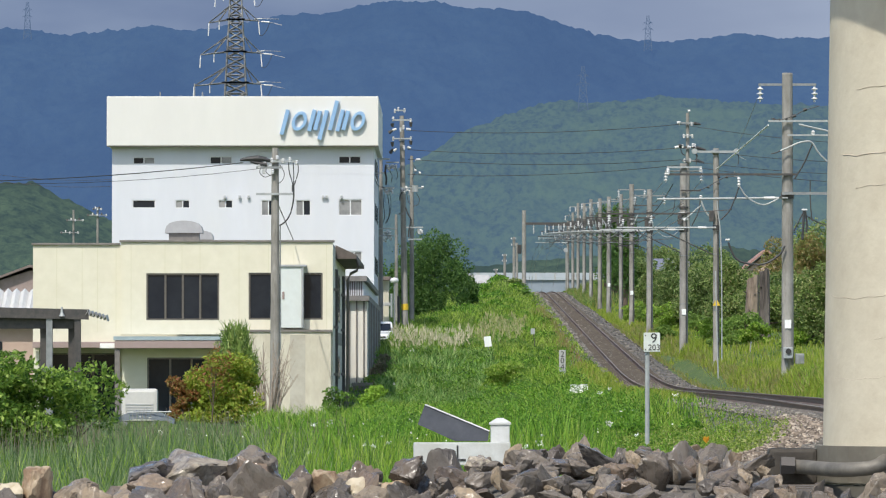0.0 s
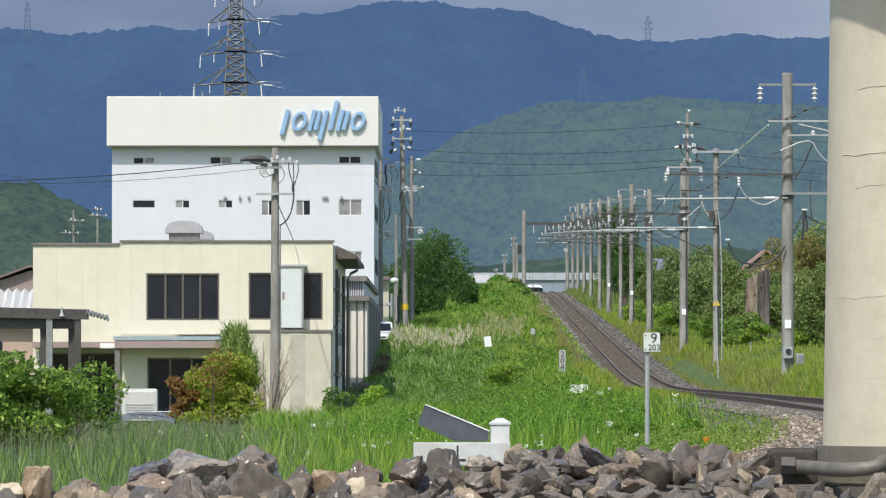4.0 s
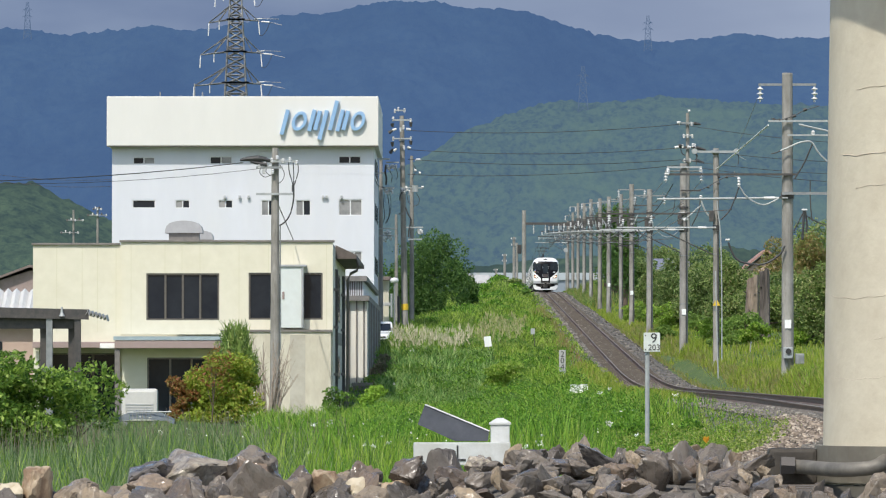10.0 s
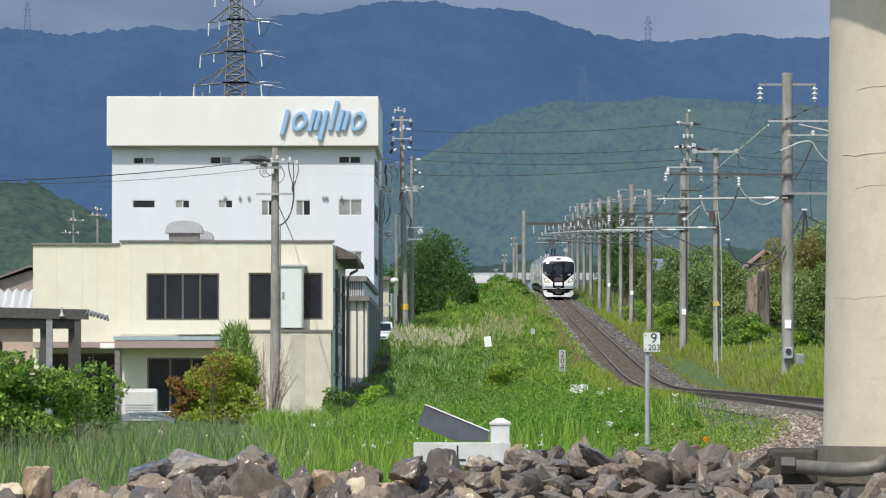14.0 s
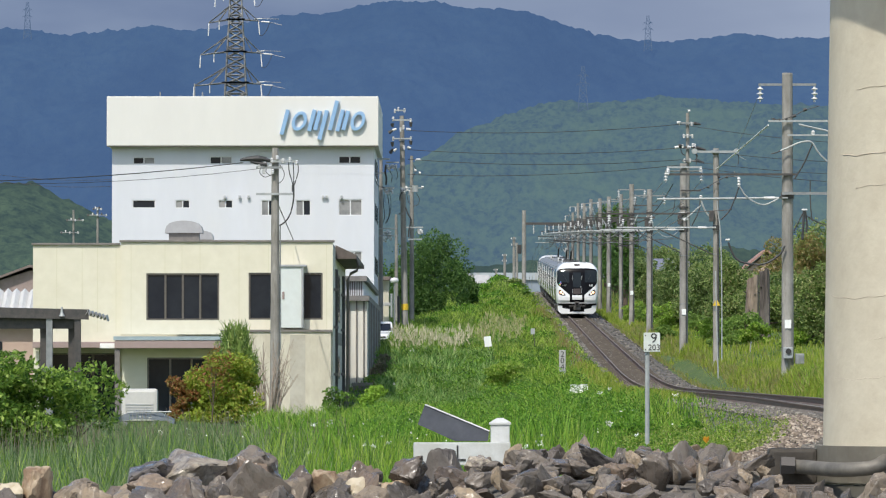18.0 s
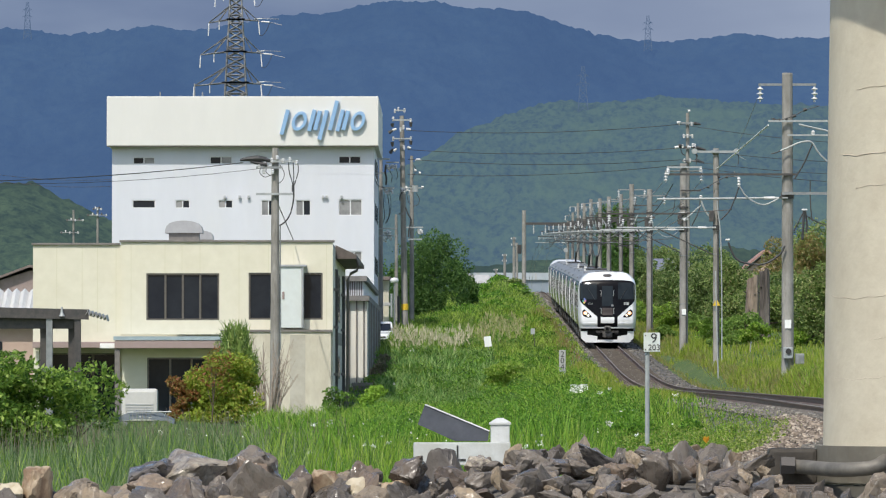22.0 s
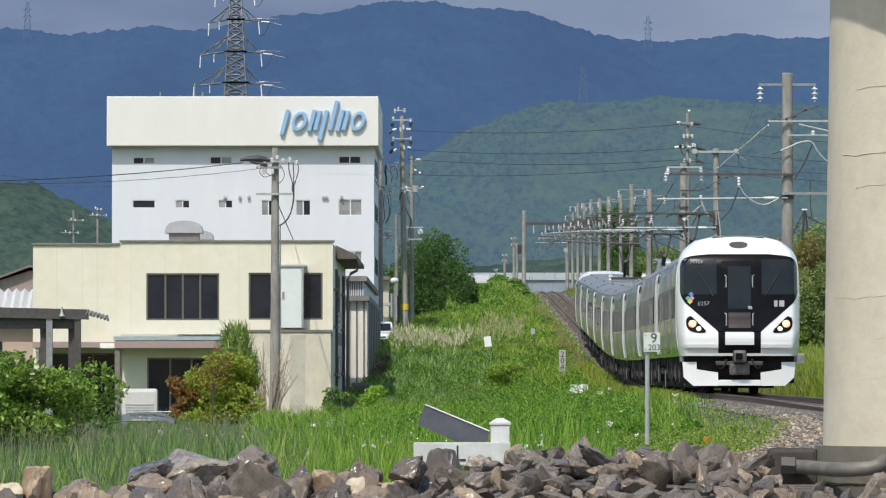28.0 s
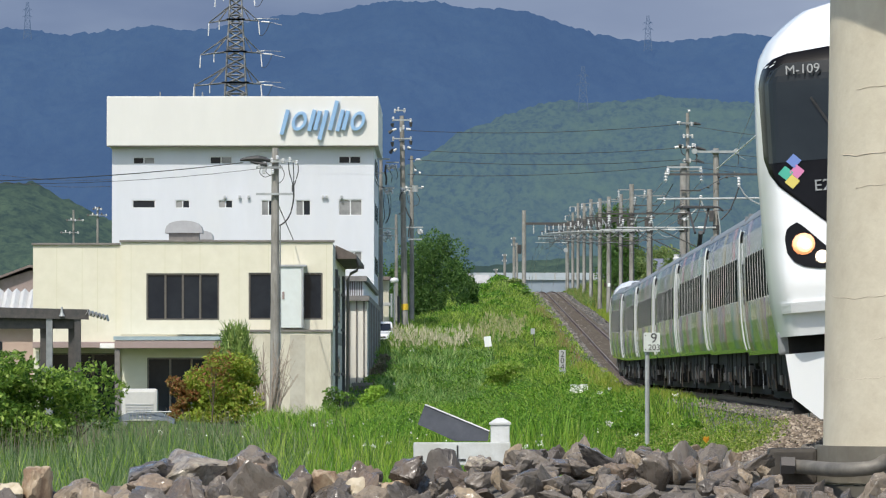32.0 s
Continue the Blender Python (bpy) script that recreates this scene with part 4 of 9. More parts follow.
def build_low_building():
    """Two storeys, cream panels, flat roof; its front stands 262 m ahead."""
    D, base = 262.0, -1.5
    b = thing("low_building", "two-storey cream-panelled office building with flat roof", "building", 0, D, 0)
    xl, xm, xr = -17.292, -13.576, -4.645
    zr, zrl = 6.026, 5.907
    zc = 2.143
    w1 = (-12.505, -9.432, 2.739, 4.716)
    w2 = (-8.193, -5.073, 2.763, 4.74)
    part("wall", wall_with_holes(xm, xr, zc, zr, 0, 0.25, [w1, w2]), M_cream, b, "cream front wall")
    part("wall", wall_with_holes(xl, xm, 1.834, zrl, 0.15, 0.4, []), M_cream, b, "cream front wall, set back")
    # panel joints stand a little proud
    for px in (100, 145, 172, 205):
        part("panel_joint", bx(-18.673 + px * 0.023818 - 0.012, -18.673 + px * 0.023818 + 0.012, 0.142, 0.15, zc + 0.1, zrl - 0.1), material("joint", (0.6, 0.57, 0.42), 0.8), b)
    for px in (232, 292, 322, 354, 423, 600 - 22):
        x = -18.673 + px * 0.023818
        if not (w1[0] < x < w1[1] or w2[0] < x < w2[1]):
            part("panel_joint", bx(x - 0.012, x + 0.012, -0.008, 0.0, zc + 0.02, zr - 0.1), bpy.data.materials["joint"], b)
    for w in (w1, w2):
        for px in (292, 322, 354, 475, 520):
            x = -18.673 + px * 0.023818
            if w[0] < x < w[1]:
                part("panel_joint", bx(x - 0.012, x + 0.012, -0.008, 0.0, w[3] + 0.05, zr - 0.1), bpy.data.materials["joint"], b)
    window(b, *w1, 0, 4, M_frame, [M_glass], False, fr=0.07)
    window(b, *w2, 0, 3, M_frame, [M_glass], False, fr=0.07)
    # cream made paler here: fill light put into the shaded wall's colour
    part("right_wall", bx(xr - 0.25, xr, 0.25, 34, base, zr - 0.15), material("brightened_side_panel", (0.80, 0.755, 0.64), 0.7, (0.72, 0.68, 0.57), 2.0, 0.4, (0.5, 0.45, 0.36), 0.5, 0.3), b, "weathered side wall, made paler to lift its shade")
    part("left_wall", bx(xl, xl + 0.25, 0.4, 14, base, zrl - 0.1), M_cream, b)
    part("back_wall", bx(xl, xr, 33.7, 34, base, zr - 0.2), M_cream, b)
    part("roof", bx(xm + 0.03, xr - 0.03, 0.05, 34, zr - 0.35, zr - 0.05), M_roof_grey, b)
    part("roof", bx(xl + 0.03, xm, 0.2, 14, zrl - 0.35, zrl - 0.05), M_roof_grey, b)
    part("coping", bx(xm - 0.06, xr + 0.07, -0.08, 0.32, zr, zr + 0.09, 0.015), M_trim, b, "dark metal coping")
    part("coping", bx(xl - 0.06, xm - 0.06, 0.06, 0.5, zrl, zrl + 0.09, 0.015), M_trim, b, "dark metal coping")
    # ground storey: porch with a rose-coloured fascia, recessed wall and door opening
    part("porch_roof", bx(-13.767, -9.337, -1.4, 0.25, 1.548, 1.881, 0.02), M_rust_roof, b, "rose-brown fascia of the porch roof")
    part("side_roof", bx(-17.292, -13.779, -0.15, 0.14, 1.572, 1.822, 0.02), M_rust_roof, b, "rose-brown fascia of the side roof")
    part("porch_light", bx(-14.434, -13.815, -0.5, -0.16, 1.548, 1.762, 0.02), M_white_paint, b, "white sign box under the roof edge")
    part("porch_flashing", bx(-13.815, -9.337, -1.43, 0.0, 1.893, 2.048), M_teal, b, "teal flashing strip")
    part("wall", wall_with_holes(-13.529, -9.337, base, 1.881, 0.3, 0.5, [(-12.481, -9.337 - 0.3, base + 0.2, 1.167)]), M_cream, b, "ground-floor wall under the porch")
    part("wall", wall_with_holes(xl, -13.529, base, 1.81, 2.6, 2.8, [(-17.006, -13.791, base + 0.1, 1.357)]), M_cream, b, "recessed ground-floor wall")
    part("return_wall", bx(-13.529, -13.529 + 0.2, 0.5, 2.6, base, 1.81), M_cream, b)
    part("porch_side_wall", bx(-13.767, -13.553, -1.3, -1.1, base, 1.524), M_trim, b, "dark porch pier")
    window(b, -12.481, -9.337 - 0.3, base + 0.2, 1.167, 0.3, 3, M_frame, [M_glass], False, fr=0.07)
    window(b, -17.006, -13.791, base + 0.1, 1.357, 2.6, 3, M_frame, [M_glass], False, fr=0.07)
    # projecting ground-floor block under the right window
    # darker cream: real stains, plus shrub shade put into the tone
    part("annex_wall", bx(-9.337, -4.716, -0.6, 1.8, base, 2.239), M_cream_old, b, "stained cream annex wall, its tone darkened for shrub shade")
    # upright grey strip, darker than the cream wall, with brown blotches
    part("render_strip", bx(-6.431, -5.788, -0.612, -0.6, base, 2.12), material("grey_strip_panel", (0.50, 0.475, 0.40), 0.85, (0.43, 0.405, 0.34), 1.5, 0.5, (0.30, 0.24, 0.17), 0.8, 0.4, 0.2, 40), b, "grey strip with brown blotches on annex wall")
    part("annex_coping", bx(-9.361, -4.668, -0.66, 0.3, 2.239 + 0.003, 2.334), M_trim, b)
    part("cabinet", bx(-6.86, -5.859, -0.55, -0.02, 2.405, 4.978, 0.03), material("pale_metal", (0.66, 0.7, 0.68), 0.5, (0.6, 0.64, 0.62), 2, 0.4, (0.5, 0.5, 0.46), 0.8, 0.3), b, "pale metal cabinet mounted on the wall")
    part("cabinet_hood", bx(-6.931, -5.74, -0.62, -0.02, 4.99, 5.073), M_alu, b)
    part("drainpipe", tb([(-5.907, -0.62, 2.405), (-5.907, -0.62, 4.93)], 0.05, 8), M_alu, b)
    part("warning_tag", bx(-6.764, -6.669, -0.57, -0.551, 3.62, 3.93), M_rust_roof, b)
    # pipes and side windows on the right wall
    for y, r in ((2.5, 0.06), (21.0, 0.07)):
        part("wall_pipe", tb([(xr + 0.12, y, base), (xr + 0.12, y, zr - 1.1)], r, 8), M_darksteel, b, "dark downpipe")
        for zz in (0.4, 2.4, 4.0):
            part("pipe_bracket", bx(xr, xr + 0.2, y - 0.25, y + 0.25, zz, zz + 0.12), M_trim, b)
    for y0, y1 in ((11.5, 16.0), (24.0, 28.0)):
        for z0, z1 in ((2.75, 4.85), (0.25, 1.25)):
            fr = part("side_window", bx(xr - 0.02, xr + 0.035, y0, y1, z0, z1), M_frame, b, "dark-framed side window")
            for k in range(2):
                ya = y0 + 0.3 + k * (y1 - y0 - 0.3) / 2
                part("pane", bx(xr + 0.036, xr + 0.05, ya, ya + (y1 - y0) / 2 - 0.5, z0 + 0.1, z1 - 0.1), M_glass, fr)
    part("side_stain", bx(xr, xr + 0.012, 8.0, 33.5, 1.75, 2.3), M_old_beige, b, "grey stained band on the side wall")
    bm = bx(xr, xr + 0.9, 6.5, 33.0, 5.45, 5.62)
    for v in bm.verts:
        v.co.z += 0.42 * (xr + 0.9 - v.co.x) / 0.9 if v.co.z > 5.5 else 0.0
    part("side_eave", bm, M_eave, b, "dark brown sloping eave")
    part("gutter_elbow", tb([(xr + 0.86, 9, 5.5), (xr + 0.97, 9, 5.2), (xr + 0.9, 9, 4.98), (xr + 0.62, 9, 4.85), (xr + 0.5, 9, 4.6), (xr + 0.47, 9, base)], 0.065, 8), M_frame, b, "brown gutter downpipe")
    return b


build_low_building()


M_white_frame = material("white_window_frame", (0.68, 0.69, 0.70), 0.5, (0.6, 0.61, 0.62), 4, 0.4)


def build_tower():
    """A white office tower with a deep ivory parapet; its front stands 400 m ahead."""
    D, base = 400.0, 2.4
    t = thing("office_tower", "white five-storey office block with ivory rooftop band", "building", 0, D, 0)
    xl, xr, zt = -21.309, -4.436, 15.12
    bl, br, zb = -21.61, -4.15, 18.30
    W = [(235, 274, 291, 278, 2, "dp"), (371, 411, 291, 277, 2, "dp"), (599, 639, 290, 276, 2, "dd"),
         (234, 275, 369, 354, 1, "d"), (310, 336, 369, 354, 2, "pd"), (386, 412, 369, 354, 2, "pd"), (462, 488, 382, 354, 2, "pd"), (523, 550, 382, 354, 2, "pd"), (599, 641, 382, 353, 2, "pp"),
         (612, 641, 470, 445, 2, "pp")]
    holes = []
    for x0, x1, y1, y0, n, k in W:
        holes.append((round(-28.509 + x0 * 0.036364, 3), round(-28.509 + x1 * 0.036364, 3), round(24.536 - y1 * 0.036364, 3), round(24.536 - y0 * 0.036364, 3)))
    part("wall", wall_with_holes(xl, xr, base, zt, 0, 0.3, holes), M_white_wall, t, "white metal-clad front wall")
    for h, (_, _, _, _, n, k) in zip(holes, W):
        window(t, *h, 0, n, M_white_frame, [M_glass if c == "d" else M_glass_pale for c in k], False, 0.14, 0.06)
    part("side_wall", bx(xr - 0.3, xr, 0.3, 26, base, zt), M_white_wall, t)
    part("side_wall", bx(xl, xl + 0.3, 0.3, 26, base, zt), M_white_wall, t)
    part("back_wall", bx(xl, xr, 25.7, 26, base, zt), M_white_wall, t)
    part("roof", bx(xl + 0.3, xr - 0.3, 0.3, 25.7, zt - 0.4, zt - 0.1), M_roof_grey, t)
    part("parapet_band", bx(bl, br, -0.84, 26.3, zt + 0.004, zb, 0.04), M_band, t, "deep ivory parapet band")
    part("soffit_line", bx(bl + 0.02, br - 0.02, -0.8, 0.0, zt - 0.05, zt), M_trim, t)
    for i in range(1, 16):
        x = xl + (xr - xl) * i / 16
        if not any(h[0] - 0.1 < x < h[1] + 0.1 for h in holes):
            part("cladding_rib", bx(x - 0.015, x + 0.015, -0.01, 0.0, base, zt - 0.1), M_white_wall, t)
    part("floor_joint", bx(xl, xr, -0.012, 0.0, 13.336, 13.373), M_white_wall, t)
    for y in (6, 12, 18):
        for z in (7.0, 10.5, 13.4):
            part("side_window", bx(xr - 0.02, xr + 0.04, y, y + 1.6, z, z + 1.1), M_glass, t)
    for px in (398, 424, 440, 572, 578, 604):
        x = -28.509 + px * 0.036364
        part("wall_vent", bx(x - 0.08, x + 0.08, -0.2, 0.0, 11.736, 11.955, 0.03), M_alu, t, "small hooded vent")
    for px, hh in ((282, 0.35), (357, 0.35), (343, 0.9)):
        x = -28.509 + px * 0.036364
        part("roof_spike", tb([(x, 1.0, zb), (x, 1.0, zb + hh)], 0.05, 6), M_galv, t)
    return t


tower = build_tower()


def build_roof_sign():
    """Blue raised sign shapes on the parapet band: plain slanted strokes in its colours."""
    s = thing("rooftop_sign", "raised blue slanted sign shapes on ivory parapet", "sign", 0, 399.15, 0)

    def stroke(pts, wid):
        bm = bmesh.new()
        for (ax, ay), (cx, cy) in zip(pts, pts[1:]):
            a, c = Vector((ax, 0, ay)), Vector((cx, 0, cy))
            n = (c - a).normalized().cross(Vector((0, 1, 0))) * wid / 2
            e = (c - a).normalized() * wid * 0.3
            q = [a + n - e, a - n - e, c - n + e, c + n + e]
            f = [bm.verts.new(p + Vector((0, -0.26, 0))) for p in q]
            g = [bm.verts.new(p) for p in q]
            bm.faces.new(f)
            for k in range(4):
                bm.faces.new((f[k], g[k], g[(k + 1) % 4], f[(k + 1) % 4]))
        bmesh.ops.recalc_face_normals(bm, faces=bm.faces)
        return bm
    K = 0.036325
    P = lambda x, y: (-28.48 + x * K, 24.51 - y * K)
    # plain slanted bars and rings that follow the sign's masses
    SL = 0.26

    def bar(x, top, bot, w=0.24):
        part("sign_bar", stroke([P(x + SL * (214 - top), top), P(x - SL * (bot - 214), bot)], w), M_blue_sign, s)

    def ring(x0, x1, top, bot, w=0.2, part_of=1.0):
        cx, cy, rx, ry = (x0 + x1) / 2, (top + bot) / 2, (x1 - x0) / 2 * K, (bot - top) / 2 * K
        ox, oz = P(cx, cy)
        bm = bmesh.new()
        loops = []
        for k in range(25):
            a = 2 * math.pi * k / 24 * part_of
            row = []
            for f in (1.0, 1 - w / rx):
                x, z = ox + f * (rx * math.cos(a) + SL * ry * math.sin(a)), oz + (1 - (1 - f) * rx / ry * 1.0) * ry * math.sin(a)
                row += [bm.verts.new((x, -0.26, z)), bm.verts.new((x, 0, z))]
            loops.append(row)
        for a, c in zip(loops, loops[1:]):
            for q in ((0, 2), (2, 3), (3, 1), (1, 0)):
                bm.faces.new((a[q[0]], a[q[1]], c[q[1]], c[q[0]]))
        bmesh.ops.recalc_face_normals(bm, faces=bm.faces)
        part("sign_ring", bm, M_blue_sign, s)
    for x, a, b in ((505, 197, 237), (552, 197, 231), (562, 199, 229), (574, 198, 246), (588, 181, 229), (602, 197, 231), (612, 199, 229)):
        bar(x, a, b, 0.25)
    ring(517, 543, 198, 232)
    ring(621, 646, 198, 232)


build_roof_sign()


def build_side_wing():
    """Lower grey wings behind the low building, along the lane."""
    w = thing("workshop_wing", "weathered beige workshop wing with grey roof edge", "building", 0, 300, 0)
    M_wing_edge = material("dull_grey_fascia", (0.20, 0.19, 0.18), 0.7, (0.14, 0.135, 0.125), 3, 0.5, (0.28, 0.26, 0.23), 0.8, 0.4)
    M_beige = material("beige_sheet", (0.76, 0.735, 0.66), 0.8, (0.68, 0.655, 0.585), 1.5, 0.5, (0.42, 0.4, 0.35), 0.4, 0.4, stretch=(4, 4, 0.4))
    part("wall", bx(-12, -3.66, 0, 56, -1.6, 4.0), M_beige, w, "weathered beige sheet wall")
    part("eave", bx(-12.2, -3.56, -0.35, 56.3, 4.0, 4.25), M_wing_edge, w, "grey eave")
    part("upper_wall", bx(-12, -3.85, 0.6, 56, 4.25, 4.95), M_white_wall, w, "pale upper wall")
    part("roof_edge", bx(-12.2, -3.68, 0.3, 56.3, 4.95, 5.2), M_wing_edge, w, "grey roof edge")
    for k in range(7):
        x = -4.62 + 0.11 * k
        part("upper_rib", bx(x, x + 0.04, 0.55, 0.6, 4.26, 4.94), M_darksteel, w)
    for x in (-4.55, -4.2, -3.85):
        part("wall_post", bx(x, x + 0.07, -0.06, 0.0, -1.6, 3.99), M_trim, w)
    for k in range(9):
        part("wall_pipe", tb([(-3.58, 3 + k * 6, -1.0), (-3.58, 3 + k * 6, 4.0)], 0.06, 6), M_trim if k % 2 else M_galv, w)
    for k in range(4):
        part("side_window", bx(-3.68, -3.63, 6 + k * 13, 9 + k * 13, 1.4, 2.6), M_glass, w)
    shed = thing("low_shed", "small dark shed with flat grey roof", "shed", -4.3, 296, -1.0)
    part("body", bx(0, 0.9, 0, 2.5, 0, 0.9), M_trim, shed)
    part("cover", bx(-0.05, 0.95, -0.05, 2.55, 0.9, 1.05, 0.04), material("grey_cover", (0.28, 0.27, 0.24), 0.9, (0.2, 0.19, 0.17), 2, 0.5), shed)


build_side_wing()


def build_roof_hoods():
    """Two rounded ventilation hoods on the low building's roof."""
    for x, dd, wdt, h, lab in ((-11.475, 275, 1.66, 1.0, "large"), (-10.805, 279, 0.95, 0.72, "small")):
        v = thing("vent_hood", "grey rounded sheet-metal %s roof ventilator" % lab, "roof vent", x, dd, 5.98)
        bm = bmesh.new()
        prof = [(-1, 0.0), (-1.0, 0.12), (-0.93, 0.32), (-0.75, 0.48), (-0.4, 0.57), (0, 0.6), (0.4, 0.57), (0.75, 0.48), (0.93, 0.32), (1.0, 0.12), (1, 0.0)]
        rows = [[bm.verts.new((a * wdt / 2, y, 0.73 * h + b * 0.92 * h)) for a, b in prof] for y in (0, 1.5)]
        for k in range(len(prof) - 1):
            bm.faces.new((rows[0][k], rows[1][k], rows[1][k + 1], rows[0][k + 1]))
        bm.faces.new(rows[0])
        bm.faces.new(rows[1][::-1])
        bmesh.ops.recalc_face_normals(bm, faces=bm.faces)
        part("hood", bm, material("hood_grey", (0.36, 0.36, 0.36), 0.55, (0.3, 0.3, 0.3), 3, 0.4), v)
        part("throat", bx(-wdt * 0.4, wdt * 0.4, 0.12, 1.3, 0, 0.73 * h), M_trim, v, "dark louvred throat")


build_roof_hoods()


def build_shelter():
    """Steel-framed open shelter beside the low building, nearer to the camera."""
    D = 200.0
    s = thing("bicycle_shelter", "dark steel open shelter with corrugated roof", "shelter", 0, D, 0)
    x0, x1, zt = -22.0, -11.4, 2.773
    bm = bmesh.new()
    n = 120
    rows = []
    for y in (0, 6):
        rows.append([bm.verts.new((x0 + (-11.527 - x0) * k / n, y, zt + 0.12 - 0.35 * k / n + 0.3 + (0.045 if k % 4 in (1, 2) else 0) - (0.02 * y))) for k in range(n + 1)])
    for k in range(n):
        bm.faces.new((rows[0][k], rows[0][k + 1], rows[1][k + 1], rows[1][k]))
    bmesh.ops.translate(bm, verts=bm.verts, vec=(0, 0, -0.36))
    part("roof_sheet", bm, M_roof_grey, s, "grey corrugated roof sheet")
    bm = bmesh.new()
    xa, xb = -11.491, -10.8
    edge = [(xa + (xb - xa) * k / 12, 2.482 + (2.282 - 2.482) * k / 12 + (0.075 if k % 2 else -0.075)) for k in range(13)]
    rows = [[bm.verts.new((a, y, c + 0.02 * y)) for a, c in edge] for y in (-0.1, 1.2)]
    low = [[bm.verts.new((a, y, c - 0.035 + 0.02 * y)) for a, c in edge] for y in (-0.1, 1.2)]
    for k in range(12):
        bm.faces.new((rows[0][k], rows[0][k + 1], rows[1][k + 1], rows[1][k]))
        bm.faces.new((low[0][k], low[1][k], low[1][k + 1], low[0][k + 1]))
        bm.faces.new((rows[0][k], low[0][k], low[0][k + 1], rows[0][k + 1]))
    part("roof_sheet_edge", bm, M_roof_grey, s, "corrugated edge of the roof sheet")
    bm = bmesh.new()
    q = [(x0, zt + 0.03), (x1, 2.555), (x1, 2.227), (x0, 2.464)]
    f = [bm.verts.new((a, -0.05, c)) for a, c in q]
    g = [bm.verts.new((a, 0.05, c)) for a, c in q]
    bm.faces.new(f)
    bm.faces.new(g[::-1])
    for k in range(4):
        bm.faces.new((f[k], g[k], g[(k + 1) % 4], f[(k + 1) % 4]))
    bmesh.ops.recalc_face_normals(bm, faces=bm.faces)
    part("fascia", bm, M_darksteel, s, "dark steel fascia")
    part("beam", bx(x0, -11.709, 0.2, 0.35, 1.936, 2.3), M_darksteel, s, "dark steel beam")
    for px, mt in ((84, M_galv), (134, M_darksteel)):
        x = -14.255 + px * 0.018182
        part("post", bx(x - 0.04, x + 0.16, 0.0, 0.25, -0.85, 2.336), mt, s, "grey steel post")
        part("post", bx(x - 0.26, x - 0.045, 0.4, 0.6, -0.85, 2.245), M_darksteel, s, "dark steel post")
    part("lamp", lathe([(0.03, 0.3), (0.05, 0.1), (0.1, 0.0)], 10, (-12.255, -0.12, 2.336)), M_galv_light, s)


build_shelter()


def build_house(name, x, d, wx, wy, z0, eave, peak, wall_mat, roof_mat, label, axis=0, ribs=0):
    h = thing(name, label, "house", x, d, z0)
    part("wall", bx(-wx / 2, wx / 2, -wy / 2, wy / 2, 0, eave), wall_mat, h)
    bm = bmesh.new()
    o = 0.5
    if axis == 0:       # ridge along x: the slope faces the camera
        a = [(-wx / 2 - o, -wy / 2 - o, eave - 0.15), (wx / 2 + o, -wy / 2 - o, eave - 0.15), (wx / 2 + o, 0, peak), (-wx / 2 - o, 0, peak), (-wx / 2 - o, wy / 2 + o, eave - 0.15), (wx / 2 + o, wy / 2 + o, eave - 0.15)]
        fs = ((0, 1, 2, 3), (3, 2, 5, 4))
    else:
        a = [(-wx / 2 - o, -wy / 2 - o, eave - 0.15), (0, -wy / 2 - o, peak), (0, wy / 2 + o, peak), (-wx / 2 - o, wy / 2 + o, eave - 0.15), (wx / 2 + o, -wy / 2 - o, eave - 0.15), (wx / 2 + o, wy / 2 + o, eave - 0.15)]
        fs = ((0, 1, 2, 3), (1, 4, 5, 2))
        g = bmesh.new()
        v = [g.verts.new(p) for p in ((-wx / 2, -wy / 2, eave), (wx / 2, -wy / 2, eave), (0, -wy / 2, peak - 0.2))]
        g.faces.new(v)
        part("gable", g, wall_mat, h)
        g = bmesh.new()
        v = [g.verts.new(p) for p in ((-wx / 2, wy / 2, eave), (wx / 2, wy / 2, eave), (0, wy / 2, peak - 0.2))]
        g.faces.new(v)
        part("gable", g, wall_mat, h)
    v = [bm.verts.new(p) for p in a]
    for f in fs:
        bm.faces.new([v[k] for k in f])
    geo = bmesh.ops.extrude_face_region(bm, geom=list(bm.faces))
    bmesh.ops.translate(bm, verts=[q for q in geo["geom"] if isinstance(q, bmesh.types.BMVert)], vec=(0, 0, 0.14))
    bmesh.ops.recalc_face_normals(bm, faces=bm.faces)
    roof = part("roof", bm, roof_mat, h)
    for k in range(ribs):
        xx = -wx / 2 - o + (wx + 2 * o) * (k + 0.5) / ribs
        part("roof_rib", tb([(xx, -wy / 2 - o, eave + 0.02), (xx, 0, peak + 0.17)], 0.17, 4), roof_mat, roof)
    for k in range(max(1, int(wx / 3))):
        xx = -wx / 2 + (k + 0.5) * wx / max(1, int(wx / 3))
        part("window", bx(xx - 0.7, xx + 0.7, -wy / 2 - 0.03, -wy / 2 + 0.02, eave * 0.4, eave * 0.75), M_glass, h)
    return h


M_pinkwall = material("rose_plaster", (0.5, 0.38, 0.31), 0.8, (0.45, 0.33, 0.27), 2, 0.4)
M_tile = material("brown_tile", (0.2, 0.16, 0.14), 0.6, (0.14, 0.11, 0.1), 4, 0.5)
M_red_roof = material("faded_red_roof", (0.36, 0.21, 0.17), 0.7, (0.3, 0.17, 0.14), 2, 0.5)
build_house("storage_shed", -20.831, 287, 5.5, 6.0, -0.6, 3.4, 4.7, M_pinkwall, material("ribbed_white_sheet", (0.6, 0.6, 0.58), 0.45, (0.5, 0.5, 0.48), 3, 0.4), "low shed with ribbed whitish sheet roof", 0, 17)
